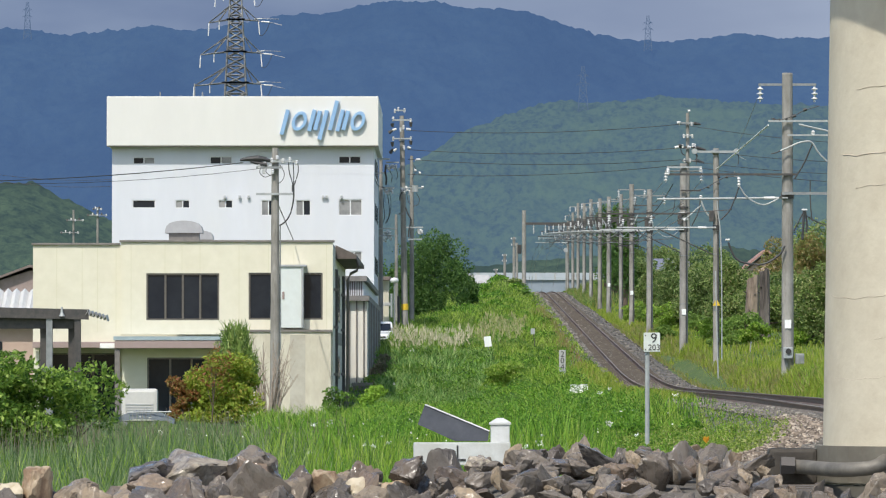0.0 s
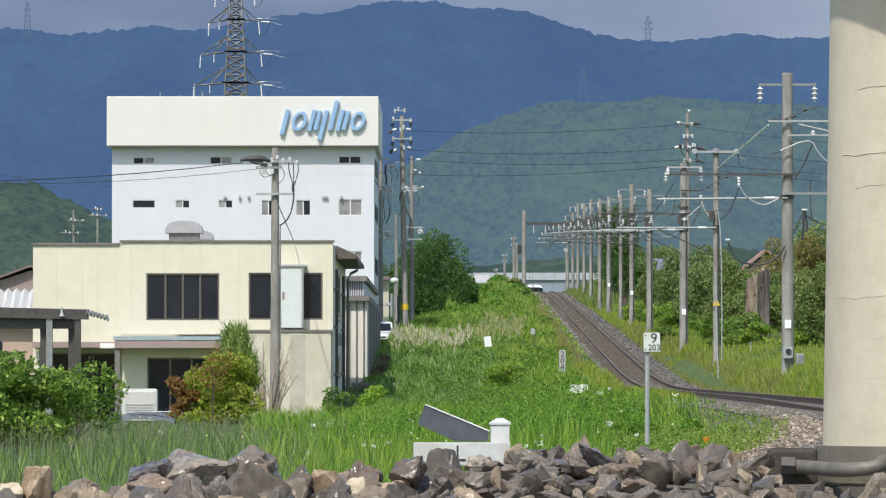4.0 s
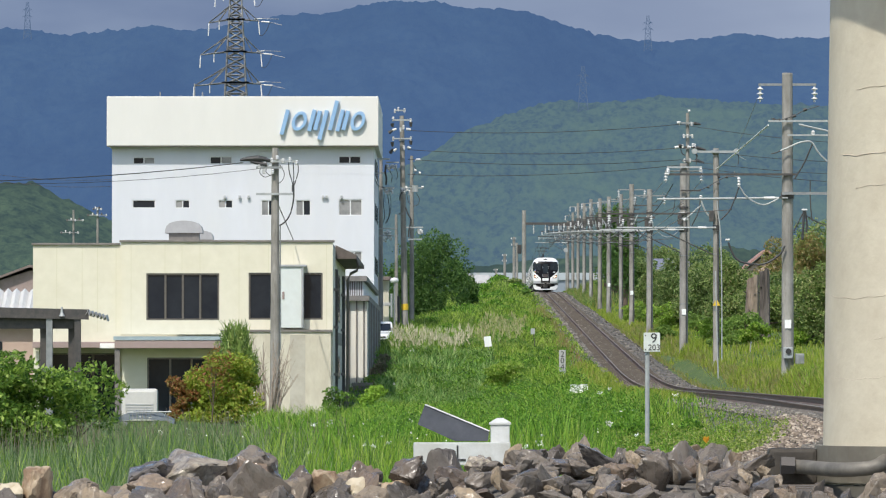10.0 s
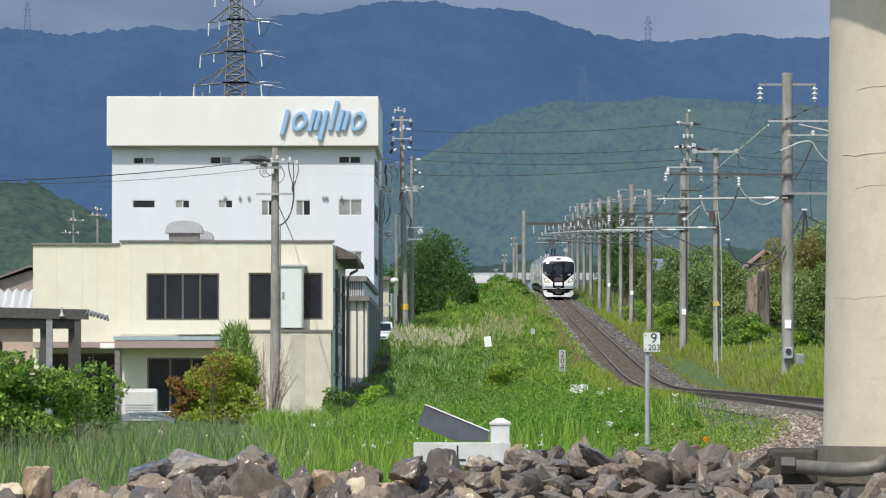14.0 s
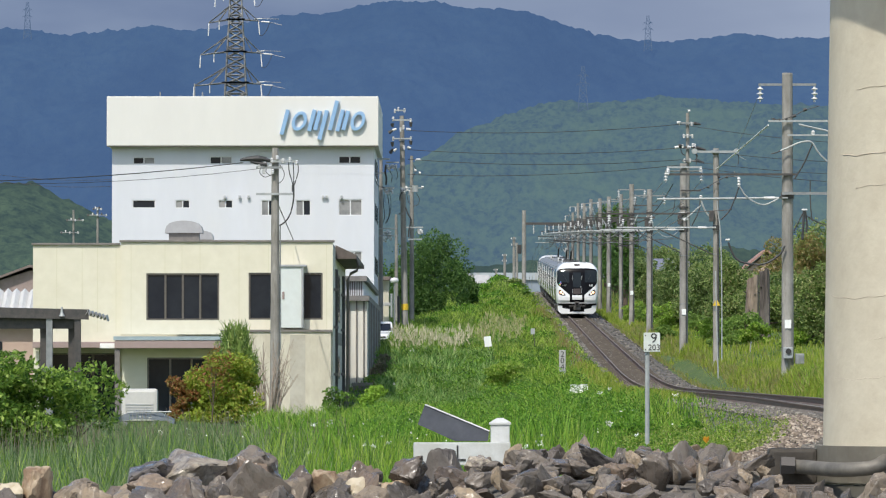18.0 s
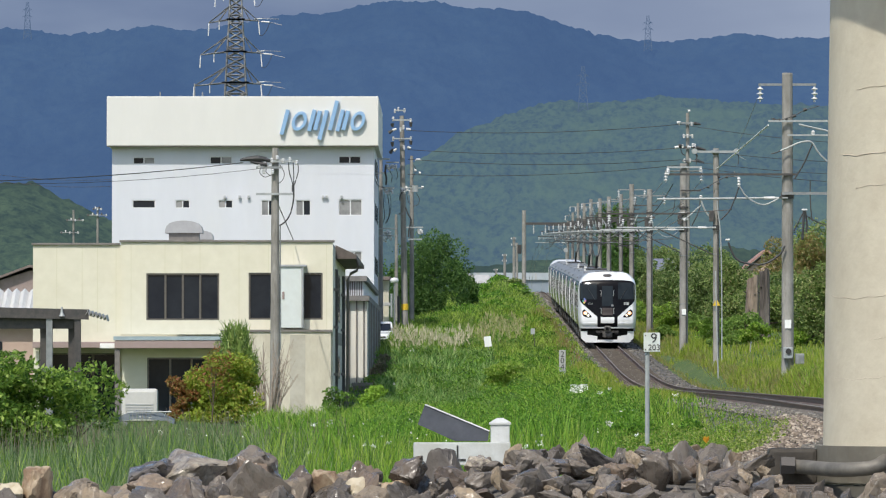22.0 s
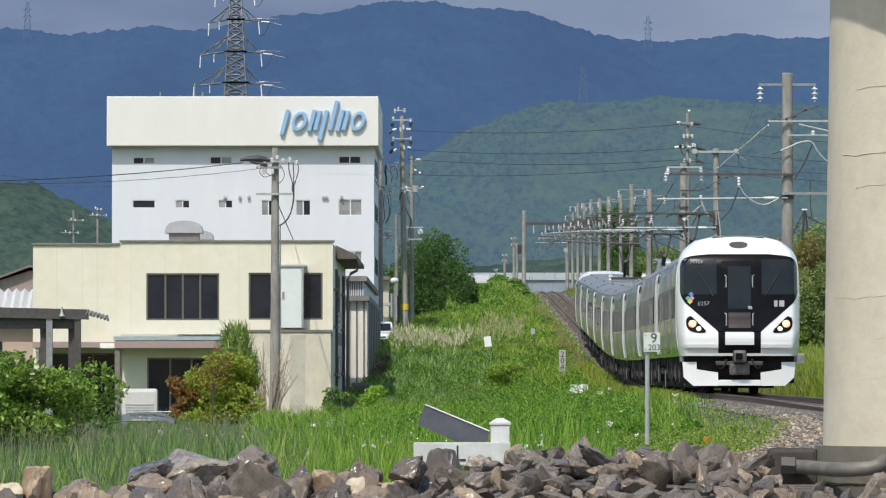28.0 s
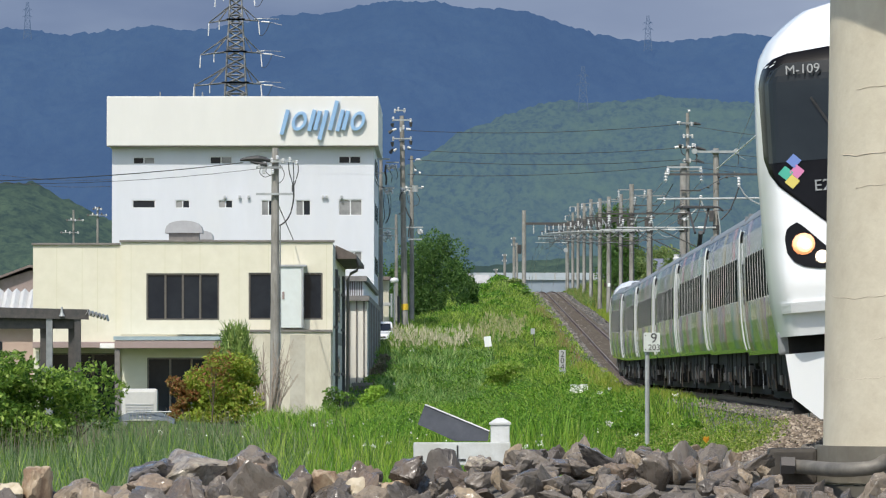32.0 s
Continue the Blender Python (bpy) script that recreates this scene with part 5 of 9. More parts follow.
build_house("house", -24.3, 370, 6.0, 8, 0.4, 5.2, 6.35, material("dull_rose_boards", (0.36, 0.28, 0.26), 0.85, (0.27, 0.21, 0.19), 2.5, 0.5), M_tile, "house with brown tiled gable roof", 1)
build_house("house", 21.687, 420, 3.6, 6, 3.8, 3.2, 4.9, M_pinkwall, M_red_roof, "house with faded red roof behind trees", 1)
build_house("house", 20.0, 560, 2.6, 5, 7.0, 2.6, 3.7, M_concrete, material("slate_blue_roof", (0.2, 0.21, 0.26), 0.5, (0.14, 0.15, 0.19), 2, 0.5), "house with grey roof behind trees", 0)


def build_far_works():
    f = thing("factory_hall", "long distant factory hall with white wall band", "building", 0, 1450, 15)
    # hall colours toned bluish, with distance haze put into them
    part("wall", bx(6, 38, 0, 30, 0, 22.25 - 15), material("blue_grey_sheet", (0.25, 0.29, 0.34), 0.7, (0.21, 0.25, 0.3), 0.3, 0.4), f)
    part("upper_band", bx(5.5, 38.5, -0.5, 30, 22.25 - 14.99, 23.964 - 15), material("haze_tinted_white_sheet", (0.40, 0.44, 0.48), 0.7, (0.34, 0.38, 0.42), 0.3, 0.4), f, "white upper band")
    for k in range(7):
        part("bay_joint", bx(8 + k * 4.5, 8.3 + k * 4.5, -0.6, -0.502, 22.25 - 14.98, 23.964 - 15.02), M_roof_grey, f)


build_far_works()
for px, yy, ww in ((846, 486, 9.0), (862, 492, 7.0), (880, 489, 8.0)):
    build_house("house", (px - 784) * 1000 / 11000, 1000, ww * 0.28, 4, 0.5 + (661 - yy) * 1000 / 11000 - 3.4, 2.0, 3.2, M_white_wall, M_roof_grey, "far pale house beyond the crest", 0)


def build_van():
    v = thing("car", "small silver-white parked car facing the camera", "car", -3.98, 400, float(ground_z(-3.98, 400)) - 0.02)
    bm = bmesh.new()
    prof = [(-0.1, 0.28), (-0.1, 0.72), (0.0, 0.86), (0.85, 1.02), (1.5, 1.58), (1.8, 1.66), (3.4, 1.66), (3.8, 1.1), (3.85, 0.3)]
    rows = [[bm.verts.new((x * (1 if z < 1.1 else 0.92), y, z)) for y, z in prof] for x in (-0.74, 0.74)]
    for k in range(len(prof)):
        bm.faces.new((rows[0][k], rows[0][(k + 1) % len(prof)], rows[1][(k + 1) % len(prof)], rows[1][k]))
    bm.faces.new(rows[0][::-1])
    bm.faces.new(rows[1])
    bmesh.ops.recalc_face_normals(bm, faces=bm.faces)
    bmesh.ops.bevel(bm, geom=list(bm.edges), offset=0.05, segments=2, affect="EDGES")
    part("body", bm, M_car_white, v)
    w = bmesh.new()
    q = [(-0.64, 0.9, 1.06), (0.64, 0.9, 1.06), (0.58, 1.45, 1.54), (-0.58, 1.45, 1.54)]
    w.faces.new([w.verts.new((x, y - 0.03, z)) for x, y, z in q])
    geo = bmesh.ops.extrude_face_region(w, geom=list(w.faces))
    bmesh.ops.translate(w, verts=[g for g in geo["geom"] if isinstance(g, bmesh.types.BMVert)], vec=(0, 0.03, -0.01))
    part("windscreen", w, M_glass, v)
    for s in (-1, 1):
        part("headlight", bx(s * 0.55 - 0.13, s * 0.55 + 0.13, -0.14, -0.09, 0.66, 0.82, 0.02), M_porcelain, v)
        part("mirror", bx(s * 0.82 - 0.08, s * 0.82 + 0.08, 1.0, 1.1, 1.02, 1.16, 0.03), M_rubber, v)
        for y in (0.75, 3.1):
            t = lathe([(0.12, -0.09), (0.27, -0.09), (0.3, -0.05), (0.3, 0.05), (0.27, 0.09), (0.12, 0.09)], 16)
            bmesh.ops.rotate(t, verts=t.verts, matrix=Matrix.Rotation(math.pi / 2, 3, "Y"))
            bmesh.ops.translate(t, verts=t.verts, vec=(s * 0.66, y, 0.3))
            part("wheel", t, M_rubber, v)
    part("bumper", bx(-0.72, 0.72, -0.17, -0.08, 0.32, 0.52, 0.03), M_rubber, v)
    part("grille", bx(-0.3, 0.3, -0.13, -0.09, 0.6, 0.7), M_rubber, v)


build_van()



# ---- catenary poles along the line
def insulator(bm, p, h=0.34, r=0.1):
    """A stack of sheds hanging down from p."""
    x, y, z = p
    prof = [(0.03, 0)]
    for k in range(3):
        zz = -h * (0.15 + 0.3 * k)
        prof += [(0.035, zz + 0.03), (r, zz - 0.02), (0.035, zz - 0.05)]
    prof += [(0.03, -h)]
    rings = [[bm.verts.new((x + q * math.cos(a), y + q * math.sin(a), z + w)) for a in [2 * math.pi * k / 8 for k in range(8)]] for q, w in prof]
    for a, c in zip(rings, rings[1:]):
        for k in range(8):
            bm.faces.new((a[k], c[k], c[(k + 1) % 8], a[(k + 1) % 8]))
    bm.faces.new(rings[0])
    bm.faces.new(rings[-1][::-1])
    return bm


def ins(p, h=0.34, r=0.1):
    return insulator(bmesh.new(), p, h, r)


OLD_POLES = (255.0, 407.0, 528.0, 618.0, 705.0)


def catenary_pole(d, lat=3.0, height=9.0, radius=0.18, full=True, lean=0.0, plate=None, arm_r=0.034):
    x, z = float(track_x(d)) + lat, float(track_z(d))
    p = thing("catenary_pole", "grey concrete railway pole with cantilever arm and insulators", "utility pole", x, d, z, group="poles along the railway")
    part("shaft", tb([(0, 0, -0.8), (lean, 0, height)], radius * 1.08, 14, radius * 0.9), M_pole_dark if d in OLD_POLES else M_concrete, p, "weathered concrete shaft")
    part("cap", tb([(lean, 0, height), (lean, 0, height + 0.06)], radius * 0.95, 14, radius * 0.85), M_concrete, p)
    if d > 250:
        # cable run down the shaft and its straps
        part("riser_cable", tb([(radius * 0.55, -radius * 0.98, 0.2), (radius * 0.55, -radius * 0.95, 6.6)], 0.03, 6), M_wire, p, "black cable down the shaft")
        for k in range(2):
            zs = 2.2 + 2.3 * k + (d % 7) * 0.15
            part("strap", tb([(0, 0, zs), (0, 0, zs + 0.035)], radius * 1.1, 12), M_galv, p)
        part("fitting", bx(-0.3, -0.1, -radius - 0.22, -radius, 6.3, 6.75, 0.02), M_darksteel, p, "dark clamp fitting")
    if plate:
        part("number_plate", bx(-0.1, 0.1, -radius * 1.1 - 0.02, -radius * 1.1, plate, plate + 0.27), M_sign_white, p, "small white plate")
    reach = lat + 0.9
    # cantilever: tube, diagonal and steady arm
    part("cantilever_tube", tb([(0, -0.25, 5.97 if d < 200 else 6.05), (-reach, -0.25, 5.93 if d < 200 else 6.05)], arm_r, 8), M_galv_light, p, "pale cantilever tube")
    part("cantilever_insulator", tb([(-0.4, -0.25, 5.965 if d < 200 else 6.05), (-0.75, -0.25, 5.962 if d < 200 else 6.05)], 0.05, 8), M_porcelain, p, "white insulator sleeve")
    if d > 200:
        part("brace", tb([(-0.15, -0.25, 4.95), (-lat * 0.75, -0.25, 6.0)], 0.024, 7), M_darksteel, p)
    part("steady_arm", tb([(-lat * 0.55, -0.25, 5.6), (-lat - 0.35, -0.25, 5.48)], 0.013, 6), M_darksteel, p)
    if d > 260:
        part("stay", tb([(0, -0.25, 7.3), (-lat * 0.9, -0.25, 6.1)], 0.014, 5), M_darksteel, p)
    part("pole_band", tb([(0, 0, 5.95), (0, 0, 6.15)], radius * 1.15, 14), M_darksteel, p)
    part("dropper", tb([(-lat, -0.25, 6.0), (-lat, -0.25, 5.15)], 0.012, 4), M_wire, p)
    if full:
        part("crossarm", bx(-0.9, 0.9, -0.05, 0.05, height - 0.34, height - 0.27), M_galv, p, "pale top crossarm")
        for s in (-0.85, 0.85):
            part("insulator", ins((s, 0, height - 0.35), 0.5, 0.11), M_porcelain, p)
        part("feeder_beam", bx(-reach + 0.3, 0.3, -0.28, -0.18, 6.67 if d < 200 else 6.77, 6.735 if d < 200 else 6.85), M_darksteel, p, "dark feeder beam")
        if d < 200:
            return p
        for s in (-reach + 0.45, -lat * 0.5):
            part("insulator", ins((s, -0.23, 6.75), 0.36, 0.09), M_porcelain, p)
        part("jumper", tb(sag((-lat * 0.5, -0.23, 6.4), (-0.1, -0.2, 6.2), 0.6, 10), 0.017, 6), M_galv_light, p, "looped pale jumper cable")
        part("jumper", tb(sag((-lat * 0.5, -0.25, 6.3), (-lat, -0.25, 5.3), 0.35, 8), 0.025, 5), M_wire, p)
        rr = random.Random(int(d))
        for k in range(3):
            part("insulator_ring", tb([(0, 0, 6.5 + 0.28 * k), (0, 0, 6.6 + 0.28 * k)], radius * 1.18, 12), M_porcelain if k < 2 else M_darksteel, p, "pale porcelain ring")
        for k in range(4):
            a, zz = -rr.uniform(0.2, lat), rr.uniform(6.2, 7.6)
            part("jumper", tb(sag((a, -0.3, zz), (a + rr.uniform(-1.0, 1.0), -0.3, zz - rr.uniform(0.3, 1.0)), rr.uniform(0.1, 0.4), 7), 0.016, 5), M_wire, p)
        for k in range(2):
            a = -rr.uniform(0.3, lat)
            part("strut_insulator", tb([(a, -0.3, 6.75), (a + rr.uniform(-0.3, 0.3), -0.3, 6.35)], 0.026, 6), M_galv_light, p, "pale strut insulator")
        part("crossarm", bx(-0.95, 0.5, -0.05, 0.05, 7.5, 7.56), M_darksteel, p, "dark side arm")
    return p


POLES = [(194.0, 3.18, 9.82, 0.185), (255.0, 3.19, 9.25, 0.13), (296.0, 3.11, 9.15, 0.2), (361.0, 3.10, 8.4, 0.185), (407.0, 3.06, 9.1, 0.17), (446.0, 3.16, 8.7, 0.15),
         (488.0, 3.08, 8.8, 0.19), (528.0, 3.06, 8.9, 0.18), (575.0, 3.05, 9.1, 0.17), (618.0, 3.05, 9.0, 0.17), (662.0, 3.05, 9.4, 0.17), (705.0, 3.05, 8.9, 0.17), (752.0, 3.05, 8.6, 0.17)]
for i, (d, lat, h, r) in enumerate(POLES):
    catenary_pole(d, lat, h, r, d != 255.0, plate={194.0: 1.9, 296.0: 2.0, 407.0: 1.9, 488.0: 1.8}.get(d))


def bent(pts, n=6):
    """A smooth curve through points."""
    p = [Vector(a) for a in pts]
    p = [p[0] * 2 - p[1]] + p + [p[-1] * 2 - p[-2]]
    out = []
    for i in range(1, len(p) - 2):
        for k in range(n):
            t = k / n
            out.append(0.5 * (2 * p[i] + (p[i + 1] - p[i - 1]) * t + (2 * p[i - 1] - 5 * p[i] + 4 * p[i + 1] - p[i + 2]) * t * t + (3 * p[i] - p[i - 1] - 3 * p[i + 1] + p[i + 2]) * t ** 3))
    return out + [p[-2]]


def at(px, py, d, dy=0.0):
    """A place d metres ahead of the eye; 11000 units of bearing make one radian."""
    return ((px - 784) * d / 11000.0, d + dy, 0.5 + (661 - py) * d / 11000.0)


def bar(px0, px1, py, d, thick, depth=0.08, dy=-0.3):
    x0, y, z = at(px0, py, d, dy)
    return bx(x0, at(px1, py, d)[0], y - depth / 2, y + depth / 2, z - thick / 2, z + thick / 2)


def cord(pts, d, r, dy=-0.3, n=6):
    return tb(bent([at(a, b, d, dy) for a, b in pts], n), r, 6)


def extra_on_first_pole():
    """Crossarms, drop cables and boxes on the tall pole by the line's right side."""
    D = 194.0
    e = thing("pole_equipment", "crossarms, cable ends and grey boxes on concrete pole", "pole fittings")
    part("crossarm", bar(1359, 1476, 215, D, 0.062), M_galv_light, e, "pale steel crossarm")
    part("crossarm", bar(1393, 1476, 240, D, 0.05), M_galv_light, e, "pale steel crossarm")
    part("crossarm", bar(1383, 1472, 343, D, 0.08), M_galv, e)
    part("brace", tb([at(1413, 221, D, -0.3), at(1474, 235, D, -0.3)], 0.035, 6), M_galv_light, e)
    part("pipe", cord(((1380, 268), (1392, 263), (1412, 254), (1428, 251), (1437, 254), (1447, 270), (1462, 286)), D, 0.03, -0.35), M_galv_light, e, "bent white cable pipe")
    part("cable", cord(((1364, 273), (1373, 271), (1381, 267)), D, 0.02, -0.35), M_wire, e)
    part("cable", cord(((1437, 256), (1422, 290), (1405, 318)), D, 0.028), M_wire, e)
    for px, py in ((1369, 210), (1379, 211), (1391, 210)):
        part("clamp", tb([at(px, py, D, -0.3), at(px, py + 4, D, -0.3)], 0.045, 8), M_darksteel, e)
    part("cable", cord(((1364, 211), (1380, 213), (1395, 209), (1408, 204), (1424, 196), (1450, 188)), D, 0.014), M_wire, e)
    for px, py in ((1405, 206), (1424, 195)):
        part("splice", tb([at(px - 3, py + 1, D, -0.3), at(px + 3, py - 1, D, -0.3)], 0.05, 8), M_wire, e, "black splice")
    part("insulator", ins(at(1438, 232, D, -0.3), 0.16, 0.07), M_porcelain, e)
    # string, loop and dark cable below the feeder beam
    part("insulator", ins(at(1307, 314, D, -0.25), 0.3, 0.06), M_porcelain, e)
    part("insulator", ins(at(1182, 300, D, -0.25), 0.18, 0.06), M_porcelain, e)
    part("hanger", tb([at(1299, 304, D, -0.25), at(1300, 313, D, -0.25), at(1307, 314, D, -0.25)], 0.02, 6), M_galv, e)
    part("jumper", cord(((1308, 330), (1320, 348), (1336, 359), (1352, 363), (1368, 357), (1378, 351)), D, 0.026), M_galv_light, e, "looped pale jumper cable")
    part("jumper", cord(((1378, 351), (1384, 346), (1390, 342)), D, 0.026), M_wire, e)
    part("jumper", cord(((1307, 332), (1300, 352), (1290, 374), (1275, 390)), D, 0.022), M_wire, e)
    # cable heads
    part("cap", tb([at(1418, 372, D, -0.3), at(1428, 372, D, -0.3)], 0.03, 8), M_porcelain, e, "white cap")
    for pts, r in ((((1422, 374), (1421, 395), (1419, 425)), 0.045), (((1424, 374), (1427, 395), (1426, 412)), 0.035), (((1420, 378), (1412, 394), (1404, 410)), 0.022), (((1426, 382), (1442, 392), (1462, 400)), 0.02)):
        part("cable_end", cord(pts, D, r), M_wire, e, "black cable end")
    part("cable", cord(((1388, 436), (1378, 452), (1350, 468), (1318, 466), (1300, 456), (1288, 430)), D, 0.035), M_wire, e, "thick black sagging cable")
    part("cap", tb([at(1283, 425, D, -0.3), at(1291, 425, D, -0.3)], 0.03, 8), M_porcelain, e, "white cap")
    part("rod", cord(((1433, 320), (1433, 350), (1435, 380), (1437, 392)), D, 0.02), M_darksteel, e)
    x, z = float(track_x(D)) + 3.18, float(track_z(D))
    part("meter_box", bx(x - 0.16, x + 0.14, D - 0.5, D - 0.2, z + 0.959, z + 1.311, 0.03), M_galv_light, e, "grey meter box")
    part("meter_dial", tb([(x, D - 0.51, z + 1.188), (x, D - 0.55, z + 1.188)], 0.09, 12), M_black_paint, e)
    part("side_box", bx(x + 0.22, x + 0.5, D - 0.4, D - 0.1, z + 0.782, z + 1.117, 0.03), M_galv, e, "small grey box")


def extra_on_slim_pole():
    """Short arm with round ends on the slim pole, and what hangs about it."""
    D = 255.0
    e = thing("pole_equipment", "pale arm with round ends on slim concrete pole", "pole fittings")
    part("crossarm", bar(1230, 1304, 269, D, 0.09, 0.09, -0.2), M_galv_light, e, "pale round-ended arm")
    for px in (1229, 1303):
        part("end_ring", tb([at(px, 268, D, -0.3), at(px, 268, D, -0.1)], 0.115, 14), M_galv_light, e)
        part("hook", cord(((px + 1, 272), (px + 4, 278), (px + 3, 292)), D, 0.016, -0.2), M_darksteel, e)
    part("collar", tb([at(1266.5, 273, D, 0), at(1266.5, 265, D, 0)], 0.16, 14), M_galv, e)
    part("tail", cord(((1305, 271), (1311, 279), (1320, 283)), D, 0.012, -0.2), M_galv_light, e)
    part("insulator", ins(at(1240, 346, D, -0.25), 0.2, 0.075), M_porcelain, e)
    part("jumper", cord(((1240, 354), (1245, 368), (1252, 380), (1262, 388)), D, 0.04, -0.25), M_galv_light, e, "looped pale jumper cable")
    part("jumper", cord(((1239, 354), (1236, 375), (1224, 400)), D, 0.026, -0.25), M_wire, e)
    part("strut", tb([at(1212, 389, D, -0.25), at(1240, 364, D, -0.25)], 0.03, 6), M_galv_light, e)
    part("sleeve", tb([at(1210, 391, D, -0.25), at(1214, 387, D, -0.25)], 0.06, 8), M_porcelain, e)
    part("riser_pipe", cord(((1269, 356), (1271, 380), (1275, 420), (1277, 520), (1277, 640)), D, 0.028, -0.2), M_galv_light, e, "pale pipe down the shaft")
    part("cable", cord(((1207, 337), (1235, 337), (1250, 332), (1268, 322), (1285, 314), (1306, 313)), D, 0.018, -0.3), M_wire, e)
    for px, py in ((1253, 332), (1271, 325), (1272, 314), (1286, 314)):
        part("splice", tb([at(px - 2, py, D, -0.3), at(px + 2, py, D, -0.3)], 0.05, 8), M_wire, e)
    f = thing("feeder_wire", "thin feeder wire between two railway poles", "cable")
    part("wire", tb(bent([at(1341, 174, 194.0), at(1326, 212, 214.0), at(1311, 246, 240.0), at(1304, 266, 254.8)]), 0.009, 5), M_wire_pale, f)
    b = thing("stay_bar", "thin pale stay between two railway poles", "stay wire")
    part("rod", tb([at(1360, 222, 193.7), at(1268, 300, 254.8)], 0.026, 6), M_white_paint, b)
    t = thing("pole_equipment", "pale top arm with white insulators on railway pole", "pole fittings")
    part("crossarm", bar(1180, 1242, 296.5, 296.0, 0.085, 0.09, -0.25), M_galv_light, t, "pale top arm")
    part("insulator", ins(at(1240, 298, 296.0, -0.25), 0.2, 0.09), M_porcelain, t)
    part("insulator", ins(at(1182, 298, 296.0, -0.25), 0.2, 0.09), M_porcelain, t)
    part("crossarm", bar(1204, 1240, 338, 296.0, 0.07, 0.09, -0.3), M_darksteel, t, "dark side arm")


extra_on_slim_pole()
extra_on_first_pole()
# warning triangle on the slim pole
tri = thing("warning_triangle", "yellow triangular warning plate on concrete pole", "sign", float(track_x(255)) + 3.19, 254.8, float(track_z(255)))
bm = bmesh.new()
f = [bm.verts.new((a, -0.02, b)) for a, b in ((-0.16, 0), (0.16, 0), (0, 0.3))]
g = [bm.verts.new((a, 0.0, b)) for a, b in ((-0.16, 0), (0.16, 0), (0, 0.3))]
bm.faces.new(f)
bm.faces.new(g[::-1])
for k in range(3):
    bm.faces.new((f[k], g[k], g[(k + 1) % 3], f[(k + 1) % 3]))
bmesh.ops.translate(bm, verts=bm.verts, vec=(0, 0, 2.85))
bmesh.ops.recalc_face_normals(bm, faces=bm.faces)
part("plate", bm, M_yellow, tri)


def left_pole(d, lat, top, r, beam_to=None):
    x, z = float(track_x(d)) + lat, float(track_z(d))
    p = thing("catenary_pole", "grey concrete railway pole on the lower side", "utility pole", x, d, z, group="poles along the railway")
    part("shaft", tb([(0, 0, -1.5), (0, 0, top)], r * 1.05, 12, r * 0.92), M_concrete, p)
    if not beam_to:
        for h in (top - 0.3, top - 1.1):
            arm = part("crossarm", bx(-0.4, 0.3, -r - 0.1, -r, h, h + 0.07), M_galv, p)
            for a in (-0.34, 0.24):
                part("insulator", ins((a, -r - 0.05, h + 0.24), 0.2, 0.07), M_porcelain, arm)
    if beam_to:
        part("portal_beam", bx(0, beam_to, -0.12, 0.12, top - 1.5, top - 1.25), M_darksteel, p, "dark portal beam across the line")
        for a in (1.0, 2.2, 3.6):
            part("insulator", ins((a, 0, top - 1.5), 0.9, 0.13), M_porcelain, p)
    return p


left_pole(640, -2.82, 8.5, 0.22, 5.85)
left_pole(800, -3.3, 7.5, 0.2)
left_pole(900, -4.3, 7.4, 0.2)
left_pole(980, -5.5, 8.5, 0.2)


def build_line_signals():
    s = thing("railway_signal", "black railway signal head on grey post", "signal", 8.217, 690, float(track_z(690)) - 0.6)
    z = 14.99 - float(track_z(690)) + 0.6
    part("post", tb([(0, 0, 0), (0, 0, z)], 0.13, 10), M_concrete, s)
    part("head", bx(0.05, 0.5, -0.2, 0.1, z - 1.2, z - 0.2, 0.08), M_black_paint, s, "black signal head")
    b = thing("round_board", "white round board on slim grey post", "sign", 13.809, 700, float(track_z(700)) - 0.6)
    z = 14.373 - float(track_z(700)) + 0.6
    part("post", tb([(0.08, 0.1, 0), (0.08, 0.1, z)], 0.09, 8), M_concrete, b)
    part("board", tb([(0, -0.05, z), (0, 0.0, z)], 0.24, 20), M_galv_light, b, "white round board")


build_line_signals()


# wires along the line
def build_line_wires():
    w = thing("overhead_wires", "overhead contact wires and feeders along railway", "cable")
    ds = [p[0] for p in POLES] + [810.0, 870.0, 930.0, 1000.0, 1080.0]

    def run(name, lat, h, drop, r, mat, first=0):
        for a, b in zip(ds[first:], ds[first + 1:]):
            bm = bmesh.new()
            pa = (float(track_x(a)) + lat, a, float(track_z(a)) + h)
            pb = (float(track_x(b)) + lat, b, float(track_z(b)) + h)
            tube(bm, sag(pa, pb, drop, 6), r, 5, None, False)
            part(name, bm, mat, w)
    run("contact_wire", 0.0, 5.42, 0.0, 0.012, M_wire_pale)
    run("messenger_wire", 0.0, 6.0, 0.35, 0.012, M_wire_pale)
    run("feeder", 2.1, 8.3, 0.5, 0.016, M_wire_pale, 2)
    run("feeder", 3.9, 8.3, 0.5, 0.016, M_wire_pale, 2)
    run("feeder", -0.4, 6.4, 0.5, 0.016, M_wire)


build_line_wires()


